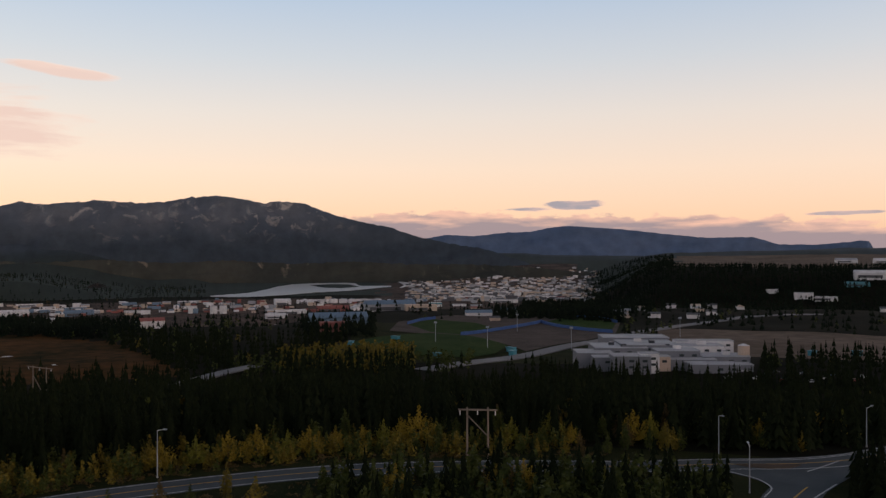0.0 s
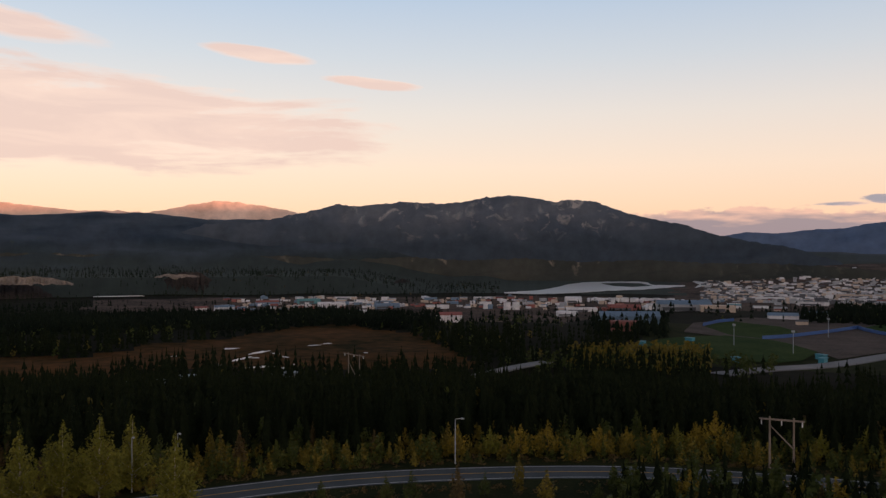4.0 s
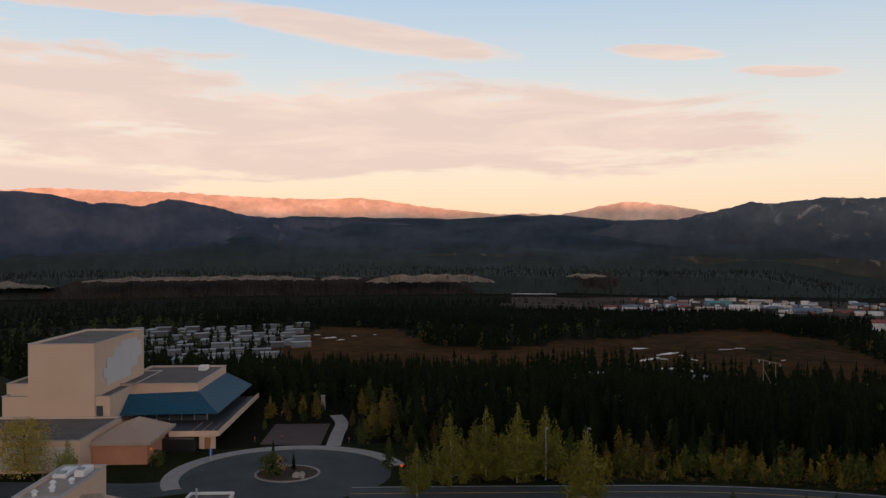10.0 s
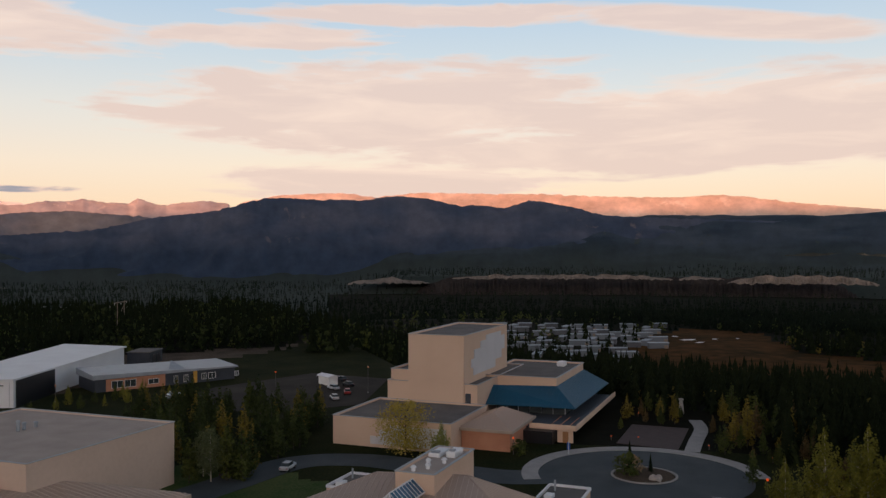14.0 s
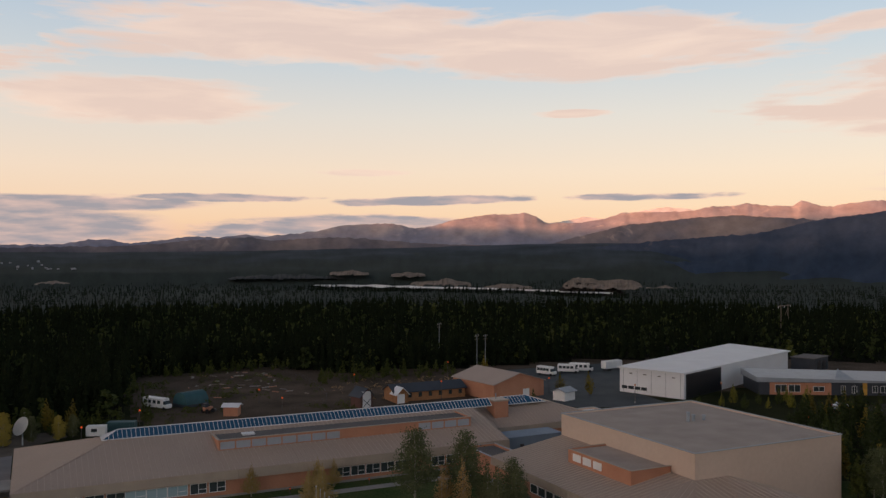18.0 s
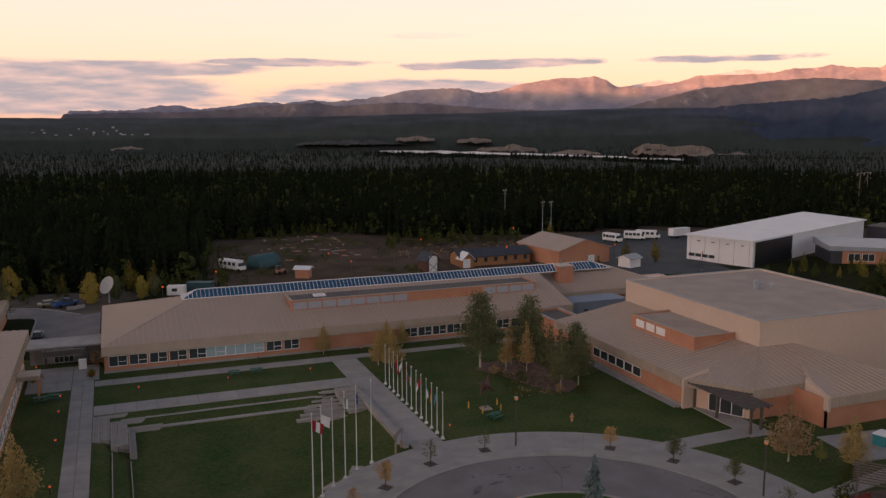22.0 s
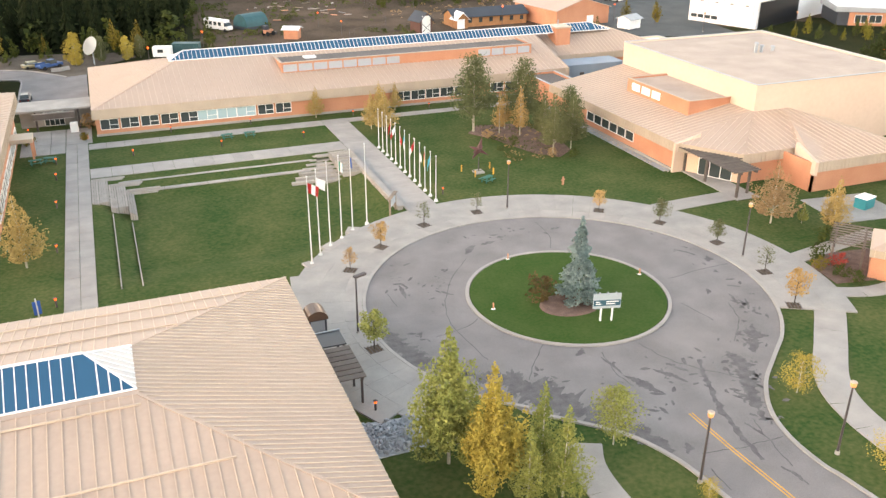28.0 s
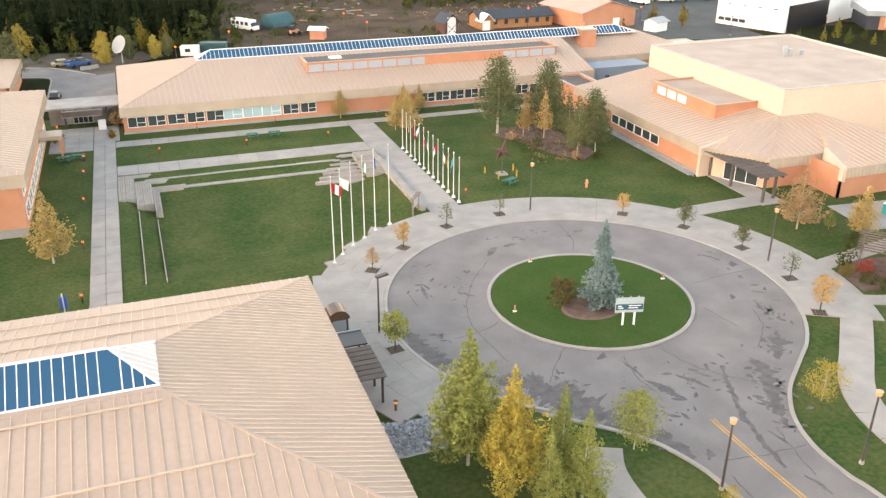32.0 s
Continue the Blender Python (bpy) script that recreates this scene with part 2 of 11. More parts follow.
def rock_material(name, low, high, pale, pale_at=0.62, scale=220, tree_haze_line=(-400, -300), wooded=(0.038, 0.064, 0.080)):
    """Wooded lower slopes, bare upper ones and scattered pale outcrops; the colours also hold distance haze."""
    m = bpy.data.materials.new(name)
    m.use_nodes = True
    n, l = m.node_tree.nodes, m.node_tree.links
    b = n["Principled BSDF"]
    b.inputs["Roughness"].default_value, b.inputs["Specular IOR Level"].default_value = 1.0, 0.1
    geo = n.new("ShaderNodeNewGeometry")
    a, c = n.new("ShaderNodeTexNoise"), n.new("ShaderNodeTexNoise")
    a.inputs["Scale"].default_value, a.inputs["Detail"].default_value = 1 / scale, 6
    c.inputs["Scale"].default_value, c.inputs["Detail"].default_value, c.inputs["Roughness"].default_value = 1 / 55, 6, 0.6
    l.new(geo.outputs["Position"], a.inputs[0])
    split, turn_, face = n.new("ShaderNodeSeparateXYZ"), n.new("ShaderNodeMath"), n.new("ShaderNodeCombineXYZ")
    along, up_ = n.new("ShaderNodeMath"), n.new("ShaderNodeMath")
    l.new(geo.outputs["Position"], split.inputs[0])
    turn_.operation, along.operation, up_.operation = "ARCTAN2", "MULTIPLY", "MULTIPLY"
    l.new(split.outputs[0], turn_.inputs[0])
    l.new(split.outputs[1], turn_.inputs[1])
    l.new(turn_.outputs[0], along.inputs[0])
    along.inputs[1].default_value, up_.inputs[1].default_value = 3500.0, 1.1
    l.new(split.outputs[2], up_.inputs[0])
    l.new(along.outputs[0], face.inputs[0])
    l.new(up_.outputs[0], face.inputs[1])
    c.inputs["Distortion"].default_value = 0.6
    l.new(face.outputs[0], c.inputs[0])
    mix = n.new("ShaderNodeMix")
    mix.data_type = "RGBA"
    r1 = n.new("ShaderNodeMapRange")
    r1.inputs[1].default_value, r1.inputs[2].default_value = 0.35, 0.65
    l.new(a.outputs[0], r1.inputs[0])
    l.new(r1.outputs[0], mix.inputs[0])
    mix.inputs[6].default_value, mix.inputs[7].default_value = (*low, 1), (*high, 1)
    mix2 = n.new("ShaderNodeMix")
    mix2.data_type = "RGBA"
    r2 = n.new("ShaderNodeMapRange")
    r2.inputs[1].default_value, r2.inputs[2].default_value, r2.inputs[4].default_value = pale_at, pale_at + 0.1, 0.7
    l.new(c.outputs[0], r2.inputs[0])
    flock, r4, both = n.new("ShaderNodeTexNoise"), n.new("ShaderNodeMapRange"), n.new("ShaderNodeMath")
    flock.inputs["Scale"].default_value, flock.inputs["Detail"].default_value = 1 / 420, 2
    l.new(face.outputs[0], flock.inputs[0])
    r4.inputs[1].default_value, r4.inputs[2].default_value = 0.46, 0.6
    l.new(flock.outputs[0], r4.inputs[0])
    both.operation = "MULTIPLY"
    l.new(r2.outputs[0], both.inputs[0])
    l.new(r4.outputs[0], both.inputs[1])
    l.new(both.outputs[0], mix2.inputs[0])
    l.new(mix.outputs[2], mix2.inputs[6])
    mix2.inputs[7].default_value = (*pale, 1)
    # low slopes take the wooded tint; on far ranges it carries painted haze
    wood = n.new("ShaderNodeMix")
    wood.data_type = "RGBA"
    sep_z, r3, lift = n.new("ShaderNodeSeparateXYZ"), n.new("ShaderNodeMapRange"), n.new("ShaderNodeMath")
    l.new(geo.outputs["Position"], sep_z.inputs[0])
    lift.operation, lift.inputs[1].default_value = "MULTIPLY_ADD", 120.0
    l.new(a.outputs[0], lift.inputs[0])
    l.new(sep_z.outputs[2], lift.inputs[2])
    r3.inputs[1].default_value, r3.inputs[2].default_value = tree_haze_line[0] + 60, tree_haze_line[1] + 60
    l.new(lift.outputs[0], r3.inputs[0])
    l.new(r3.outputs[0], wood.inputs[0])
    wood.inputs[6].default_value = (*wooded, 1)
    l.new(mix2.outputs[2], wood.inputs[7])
    fleck, r5, shade = n.new("ShaderNodeTexNoise"), n.new("ShaderNodeMapRange"), n.new("ShaderNodeMix")
    fleck.inputs["Scale"].default_value, fleck.inputs["Detail"].default_value, fleck.inputs["Roughness"].default_value = 1 / 60, 7, 0.65
    l.new(face.outputs[0], fleck.inputs[0])
    r5.inputs[1].default_value, r5.inputs[2].default_value, r5.inputs[3].default_value, r5.inputs[4].default_value = 0.3, 0.7, 0.8, 1.2
    l.new(fleck.outputs[0], r5.inputs[0])
    shade.data_type, shade.blend_type, shade.inputs[0].default_value = "RGBA", "MULTIPLY", 1.0
    l.new(wood.outputs[2], shade.inputs[6])
    l.new(r5.outputs[0], shade.inputs[7])
    l.new(shade.outputs[2], b.inputs["Base Color"])
    rough_ = n.new("ShaderNodeBump")
    rough_.inputs["Strength"].default_value, rough_.inputs["Distance"].default_value = 0.3, 6.0
    l.new(fleck.outputs[0], rough_.inputs["Height"])
    l.new(rough_.outputs[0], b.inputs["Normal"])
    return m


GRASS = material("mown_grass", (0.030, 0.066, 0.018), 1.0, scale=7, second=(0.095, 0.106, 0.040), bump=0.5, fine=16, spec=0.05)
ISLAND_GRASS = material("lush_grass", (0.034, 0.074, 0.017), 1.0, scale=4, second=(0.062, 0.092, 0.028), bump=0.5, fine=16, spec=0.05)
GREY_WOOD = material("silvered_timber", (0.24, 0.215, 0.195), 0.9, scale=1.0, second=(0.38, 0.345, 0.315), fine=20, per_object=0.3)
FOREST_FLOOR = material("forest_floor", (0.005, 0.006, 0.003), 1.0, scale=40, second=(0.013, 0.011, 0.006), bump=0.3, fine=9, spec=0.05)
# both colours hold distance haze: bluer high ground, needles paler than the near wood
FAR_FOREST = rock_material("far_haze_forest", (0.024, 0.040, 0.060), (0.062, 0.078, 0.098), (0.070, 0.074, 0.052), 0.60, scale=260, tree_haze_line=(-15, 75), wooded=(0.037, 0.047, 0.041))
HAZY_NEEDLES = material("haze_needles", (0.011, 0.018, 0.013), 1.0, scale=180, second=(0.030, 0.036, 0.023), fine=12, spec=0.02)
MARSH = material("red_marsh", (0.018, 0.016, 0.006), 1.0, scale=85, second=(0.100, 0.046, 0.016), fine=9, spec=0.02)
DIRT = material("bare_dirt", (0.050, 0.038, 0.027), 1.0, scale=9, second=(0.130, 0.096, 0.072), bump=0.4, fine=30, spec=0.05)
TOWN_GROUND = material("town_ground", (0.030, 0.028, 0.025), 1.0, scale=60, second=(0.135, 0.098, 0.082), fine=10, spec=0.02)
AIRFIELD = material("dry_airfield_grass", (0.10, 0.078, 0.060), 1.0, scale=120, second=(0.19, 0.145, 0.115), fine=12, spec=0.02)
ASPHALT = material("worn_asphalt", (0.138, 0.129, 0.129), 0.9, scale=4, second=(0.225, 0.211, 0.210), bump=0.3, fine=90)
ROAD_ASPHALT = material("road_asphalt", (0.041, 0.051, 0.056), 0.8, scale=6, second=(0.075, 0.086, 0.092), bump=0.2, fine=90, spec=0.2)
TAR = material("tar_patch", (0.052, 0.049, 0.052), 0.7, scale=0.9, second=(0.135, 0.127, 0.130), fine=30)
CONCRETE = material("pale_concrete", (0.24, 0.225, 0.215), 0.9, scale=2, second=(0.375, 0.35, 0.33), bump=0.2, fine=50, per_object=0.25)
CONCRETE_DARK = material("grey_concrete", (0.24, 0.23, 0.22), 0.9, scale=2.5, second=(0.36, 0.34, 0.32), bump=0.2, fine=50)
ROOF_METAL = material("beige_metal_roof", (0.385, 0.292, 0.235), 0.6, scale=7, second=(0.445, 0.342, 0.278), metal=0.0, fine=18, per_object=0.15)
# paler than the roof sheet: the seams' highlight is put into the colour
ROOF_SEAM = material("highlit_roof_seam", (0.52, 0.41, 0.32), 0.5, 0.08, scale=3)
HIP_METAL = material("pale_hip_sheet", (0.50, 0.475, 0.46), 0.5, 0.08, scale=2)
FASCIA = material("beige_metal_fascia", (0.40, 0.325, 0.255), 0.5, 0.1, scale=2)
CREAM = material("cream_panel", (0.57, 0.435, 0.34), 0.85, scale=8, second=(0.62, 0.48, 0.38), fine=12)
STUCCO = material("peach_stucco", (0.62, 0.44, 0.32), 0.9, scale=6, second=(0.68, 0.50, 0.37), bump=0.2, fine=30)
STUCCO_PALE = material("pale_stucco", (0.60, 0.59, 0.60), 0.9, 0.06, scale=5)
BRICK = material("orange_brick", (0.43, 0.190, 0.112), 0.9, scale=3, second=(0.53, 0.255, 0.155), bump=0.3, fine=30)
GRAVEL_ROOF = material("gravel_roof", (0.335, 0.275, 0.235), 1.0, scale=5, second=(0.45, 0.375, 0.325), bump=0.3, fine=70)
DARK_ROOF = material("dark_gravel_roof", (0.095, 0.085, 0.082), 1.0, scale=5, second=(0.155, 0.14, 0.132), bump=0.3, fine=50)
WHITE_METAL = material("white_metal", (0.74, 0.745, 0.76), 0.5, 0.06, scale=6)
WHITE_PAINT = material("white_paint", (0.78, 0.77, 0.75), 0.6, 0.07, scale=1.5)
CHARCOAL = material("charcoal_siding", (0.035, 0.042, 0.055), 0.6, 0.2, scale=3)
BLACK = material("black_panel", (0.012, 0.013, 0.016), 0.35, 0.2, scale=3)
BLUE_ROOF = material("blue_metal_roof", (0.004, 0.064, 0.120), 0.5, scale=5, second=(0.007, 0.082, 0.150), fine=12)
BLUE_GLASS = glass("blue_skylight_glass", (0.022, 0.092, 0.175), 0.2)
DARK_GLASS = glass("dark_window_glass", (0.045, 0.058, 0.060), 0.08)
PALE_GLASS = glass("pale_window_blind", (0.34, 0.46, 0.50), 0.15)
PALE_BLIND = material("pale_clerestory_pane", (0.34, 0.37, 0.41), 0.4, 0.06, scale=1.0)
GREY_METAL = material("grey_metal", (0.30, 0.33, 0.36), 0.45, 0.12, scale=2)
BLUE_GREY = material("blue_grey_box", (0.19, 0.25, 0.32), 0.6, 0.1, scale=3)
POLE_METAL = material("painted_pole", (0.55, 0.55, 0.54), 0.4, 0.08, scale=1)
DARK_POLE = material("dark_pole", (0.06, 0.05, 0.05), 0.5, 0.15, scale=1)
CEDAR = material("cedar_boards", (0.28, 0.13, 0.055), 0.9, scale=1.2, second=(0.40, 0.20, 0.09), fine=20)
WOOD = material("weathered_wood", (0.17, 0.13, 0.10), 0.9, scale=1.2, second=(0.28, 0.22, 0.17), fine=20)
STAINED_WOOD = material("dark_stained_timber", (0.085, 0.068, 0.060), 0.9, scale=1.0, second=(0.15, 0.125, 0.11), fine=20, per_object=0.3)
RIPRAP = material("grey_riprap", (0.20, 0.22, 0.24), 0.9, scale=1.2, second=(0.42, 0.45, 0.48), bump=0.4, fine=14, per_object=0.4)
STONE = material("field_stone", (0.22, 0.20, 0.19), 0.9, scale=1.6, second=(0.46, 0.40, 0.36), bump=0.4, fine=14, per_object=0.4)
BARK = material("pale_bark", (0.30, 0.27, 0.22), 0.9, scale=0.7, second=(0.50, 0.46, 0.38), fine=12)
DARK_BARK = material("dark_bark", (0.05, 0.038, 0.03), 0.95, 0.25, scale=1)
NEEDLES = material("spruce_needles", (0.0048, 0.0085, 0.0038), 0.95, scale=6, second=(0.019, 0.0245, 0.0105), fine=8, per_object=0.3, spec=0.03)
NEEDLES_MID = material("pine_needles", (0.058, 0.078, 0.036), 0.9, scale=1.6, second=(0.165, 0.175, 0.082), fine=10, per_object=0.3, spec=0.1)
NEEDLES_BLUE = material("blue_spruce_needles", (0.11, 0.165, 0.16), 0.9, scale=2, second=(0.24, 0.30, 0.29), fine=10, spec=0.15)
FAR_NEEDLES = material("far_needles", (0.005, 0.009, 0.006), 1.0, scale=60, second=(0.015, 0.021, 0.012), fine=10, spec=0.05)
ROAD_GOLD = material("roadside_birch_leaves", (0.150, 0.108, 0.011), 0.8, scale=3, second=(0.34, 0.235, 0.026), fine=10, per_object=0.3, spec=0.2)
GOLD = material("golden_leaves", (0.095, 0.075, 0.011), 0.8, scale=3, second=(0.21, 0.155, 0.021), fine=10, per_object=0.3, spec=0.2)
OLIVE = material("olive_leaves", (0.026, 0.043, 0.009), 0.8, scale=3, second=(0.085, 0.092, 0.017), fine=10, per_object=0.3, spec=0.2)
ASPEN = material("aspen_leaves", (0.135, 0.165, 0.042), 0.8, scale=2, second=(0.345, 0.335, 0.095), fine=10, per_object=0.3, spec=0.2)
ASPEN_GOLD = material("golden_aspen_leaves", (0.27, 0.208, 0.038), 0.8, scale=3, second=(0.48, 0.37, 0.078), fine=10, per_object=0.3, spec=0.2)
WILLOW = material("bright_willow_leaves", (0.085, 0.092, 0.012), 0.8, scale=2, second=(0.24, 0.21, 0.028), fine=10, per_object=0.3, spec=0.2)
RUST = material("rust_leaves", (0.26, 0.16, 0.075), 0.8, scale=3, second=(0.42, 0.275, 0.14), fine=10, per_object=0.2, spec=0.2)
AMBER_LEAF = material("pale_amber_leaves", (0.32, 0.19, 0.065), 0.8, scale=2, second=(0.52, 0.34, 0.14), fine=10, per_object=0.3, spec=0.2)
TAN_LEAF = material("tan_gold_leaves", (0.27, 0.185, 0.062), 0.8, scale=2, second=(0.46, 0.335, 0.130), fine=10, per_object=0.3, spec=0.2)
TAN_BROWN = material("tan_brown_leaves", (0.24, 0.155, 0.080), 0.8, scale=2, second=(0.40, 0.275, 0.150), fine=10, per_object=0.2, spec=0.2)
SAGE = material("dull_green_leaves", (0.075, 0.088, 0.035), 0.8, scale=2, second=(0.19, 0.185, 0.085), fine=10, per_object=0.3, spec=0.2)
DEEP_LEAF = material("deep_green_leaves", (0.018, 0.031, 0.010), 0.9, scale=3, second=(0.055, 0.066, 0.020), fine=10, per_object=0.3, spec=0.1)
BROWN_LEAF = material("dull_russet_leaves", (0.060, 0.040, 0.015), 0.8, scale=3, second=(0.125, 0.085, 0.030), fine=10, per_object=0.3, spec=0.2)
RED_LEAF = material("red_leaves", (0.25, 0.03, 0.02), 0.8, 0.3, scale=2)
YELLOW_PAINT = material("yellow_line", (0.55, 0.30, 0.05), 0.8, 0.2, scale=1)
WHITE_LINE = material("white_line", (0.45, 0.45, 0.45), 0.8, 0.25, scale=1)
ROUGH = material("rough_grass", (0.011, 0.016, 0.006), 1.0, scale=12, second=(0.032, 0.033, 0.013), bump=0.4, fine=24, spec=0.03)
# pale base colour stands in for bright sky mirrored in rippled water
WATER = glass("sky_pale_water", (0.52, 0.51, 0.50), 0.3)
LAMP_GLOW = glowing("amber_lamp", (1.0, 0.12, 0.014), 0.55)
CREAM_GLOBE = glowing("lit_lamp_globe", (1.0, 0.38, 0.15), 0.17)

# ---- builders ----


def mesh_from(name, verts, faces, mat, smooth=False):
    me = bpy.data.meshes.new(name)
    me.from_pydata(verts, [], faces)
    if mat:
        me.materials.append(mat)
    if smooth:
        me.shade_smooth()
    return me


def thing(name, label, category, at=(0, 0, 0), turn=0.0, group="", kind=""):
    """An Empty at a thing's base, to which its parts are joined."""
    ob = new(name)
    ob.empty_display_size = 0.3
    ob.matrix_basis = pose(*at, 0, 0, turn)
    return tagged(ob, label, category, group, kind)


def part_mesh(name, me, parent, m=None, label=""):
    ob = new(name, me)
    ob.parent = parent
    if m is not None:
        ob.matrix_basis = m
    return tagged(ob, label) if label else ob


def part(name, bm, mat, parent, label="", smooth=False):
    me = bpy.data.meshes.new(name)
    bm.normal_update()
    bm.to_mesh(me)
    bm.free()
    me.materials.append(mat)
    if smooth:
        me.shade_smooth()
    return part_mesh(name, me, parent, None, label)


def solo(name, bm, mat, label, category, group="", kind="", at=None, smooth=False):
    me = bpy.data.meshes.new(name)
    bm.normal_update()
    bm.to_mesh(me)
    bm.free()
    me.materials.append(mat)
    if smooth:
        me.shade_smooth()
    ob = new(name, me)
    if at is not None:
        ob.matrix_basis = at
    return tagged(ob, label, category, group, kind)


def box(bm, x0, x1, y0, y1, z0, z1, bevel=0.0):
    vs = [bm.verts.new(p) for p in ((x0, y0, z0), (x1, y0, z0), (x1, y1, z0), (x0, y1, z0), (x0, y0, z1), (x1, y0, z1), (x1, y1, z1), (x0, y1, z1))]
    fs = [bm.faces.new([vs[i] for i in f]) for f in ((3, 2, 1, 0), (4, 5, 6, 7), (0, 1, 5, 4), (1, 2, 6, 5), (2, 3, 7, 6), (3, 0, 4, 7))]
    if bevel:
        es = {e for f in fs for e in f.edges}
        bmesh.ops.bevel(bm, geom=list(es), offset=bevel, segments=1, affect="EDGES", profile=0.5)
    return bm


def boxes(*dims, bevel=0.0):
    bm = bmesh.new()
    for d in dims:
        box(bm, *d, bevel=bevel)
    return bm


def prism(poly, z0, z1):
    """An upright slab over the outline poly (counter-clockwise); z1 is a number or one per corner."""
    bm = bmesh.new()
    tops = z1 if isinstance(z1, (list, tuple)) else [z1] * len(poly)
    low = [bm.verts.new((x, y, z0)) for x, y in poly]
    up = [bm.verts.new((x, y, z)) for (x, y), z in zip(poly, tops)]
    bm.faces.new(up)
    bm.faces.new(low[::-1])
    for i in range(len(poly)):
        j = (i + 1) % len(poly)
        bm.faces.new((low[i], low[j], up[j], up[i]))
    return bm


def tube(bm, p, q, r0, r1, n=8):
    """A tapered round bar from p to q."""
    p, q = Vector(p), Vector(q)
    d = (q - p).normalized()
    a = d.orthogonal().normalized()
    b = d.cross(a)
    rings = []
    for c, r in ((p, r0), (q, r1)):
        rings.append([bm.verts.new(c + (a * math.cos(2 * math.pi * i / n) + b * math.sin(2 * math.pi * i / n)) * r) for i in range(n)])
    for i in range(n):
        j = (i + 1) % n
        bm.faces.new((rings[0][i], rings[0][j], rings[1][j], rings[1][i]))
    bm.faces.new(rings[0][::-1])
    bm.faces.new(rings[1])
    return bm


UNIT = {}


def unit_bar(mat):
    if mat.name not in UNIT:
        bm = boxes((-0.5, 0.5, -0.5, 0.5, -0.5, 0.5), bevel=0.04)
        me = bpy.data.meshes.new("bar_" + mat.name)
        bm.to_mesh(me)
        bm.free()
        me.materials.append(mat)
        UNIT[mat.name] = me
    return UNIT[mat.name]


def bar(name, p, q, w, h, mat, parent, up=(0, 0, 1), label=""):
    """A straight bar from p to q, w wide and h deep along up; all bars of a material share one mesh."""
    p, q = Vector(p), Vector(q)
    d = q - p
    x = d.normalized()
    z = Vector(up)
    z = (z - x * z.dot(x)).normalized()
    y = z.cross(x)
    m = Matrix((x * d.length, y * w, z * h)).transposed().to_4x4()
    m.translation = (p + q) / 2
    return part_mesh(name, unit_bar(mat), parent, m, label)


def seams(parent, poly, along, step, mat, name="seam", w=0.06, h=0.09, inset=0.02):
    """Standing seams on the flat roof face poly (3D corners), running along a direction, one bar each, clipped to the face."""
    pts = [Vector(p) for p in poly]
    nrm = (pts[1] - pts[0]).cross(pts[2] - pts[0]).normalized()
    if nrm.z < 0:
        nrm = -nrm
    a = Vector(along)
    a = (a - nrm * a.dot(nrm)).normalized()
    s = nrm.cross(a)
    us = [(p - pts[0]).dot(s) for p in pts]
    k = math.ceil(min(us) / step)
    while k * step < max(us):
        u = k * step
        k += 1
        cuts = []
        for i in range(len(pts)):
            u0, u1 = us[i], us[(i + 1) % len(pts)]
            if (u0 - u) * (u1 - u) < 0:
                f = (u - u0) / (u1 - u0)
                cuts.append(pts[i].lerp(pts[(i + 1) % len(pts)], f))
        if len(cuts) == 2 and (cuts[0] - cuts[1]).length > 0.4:
            bar(name, cuts[0] + nrm * (h / 2 - inset), cuts[1] + nrm * (h / 2 - inset), w, h, mat, parent, nrm)


def roof_faces(parent, faces, mat, thick=0.12, name="roof", label=""):
    """One roof mesh of flat faces with a thickness below."""
    bm = bmesh.new()
    for f in faces:
        top = [bm.verts.new(p) for p in f]
        low = [bm.verts.new((p[0], p[1], p[2] - thick)) for p in f]
        bm.faces.new(top)
        bm.faces.new(low[::-1])
        for i in range(len(f)):
            j = (i + 1) % len(f)
            bm.faces.new((low[i], low[j], top[j], top[i]))
    bmesh.ops.recalc_face_normals(bm, faces=bm.faces)
    return part(name, bm, mat, parent, label)


def window(parent, p, q, z0, z1, mat=None, out=(0, -1, 0), panes=1, frame_mat=None, opener=False):
    """A window in a wall from p to q (plan), sill z0 to head z1, with a frame, mullions and panes."""
    mat, frame_mat = mat or DARK_GLASS, frame_mat or WHITE_PAINT
    p, q, o = Vector((*p, 0)), Vector((*q, 0)), Vector(out)
    d = (q - p).normalized()
    fr = new("window")
    fr.parent = parent
    tagged(fr, "")
    zz = Vector((0, 0, 1))
    for z in (z0, z1):
        bar("window_frame", p + zz * z + o * 0.05, q + zz * z + o * 0.05, 0.14, 0.09, frame_mat, fr)
    for i in range(panes + 1):
        c = p.lerp(q, i / panes) + o * 0.05
        bar("mullion", c + zz * z0, c + zz * z1, 0.08, 0.14, frame_mat, fr, o)
        if i < panes:
            a, b = p.lerp(q, i / panes), p.lerp(q, (i + 1) / panes)
            mid = (z0 + z1) / 2
            bar("pane", a + zz * mid + o * 0.02, b + zz * mid + o * 0.02, 0.04, z1 - z0, mat, fr)
            if opener and i % 2 == 1:
                zc = z0 + (z1 - z0) * 0.42
                bar("transom", a + zz * zc + o * 0.05, b + zz * zc + o * 0.05, 0.1, 0.07, frame_mat, fr)
    return fr


def smooth(a, b, x):
    t = min(1.0, max(0.0, (x - a) / (b - a)))
    return t * t * (3 - 2 * t)


def table(rows, x):
    if x <= rows[0][0]:
        return rows[0][1]
    for (x0, y0), (x1, y1) in zip(rows, rows[1:]):
        if x <= x1:
            return y0 + (y1 - y0) * (x - x0) / (x1 - x0)
    return rows[-1][1]


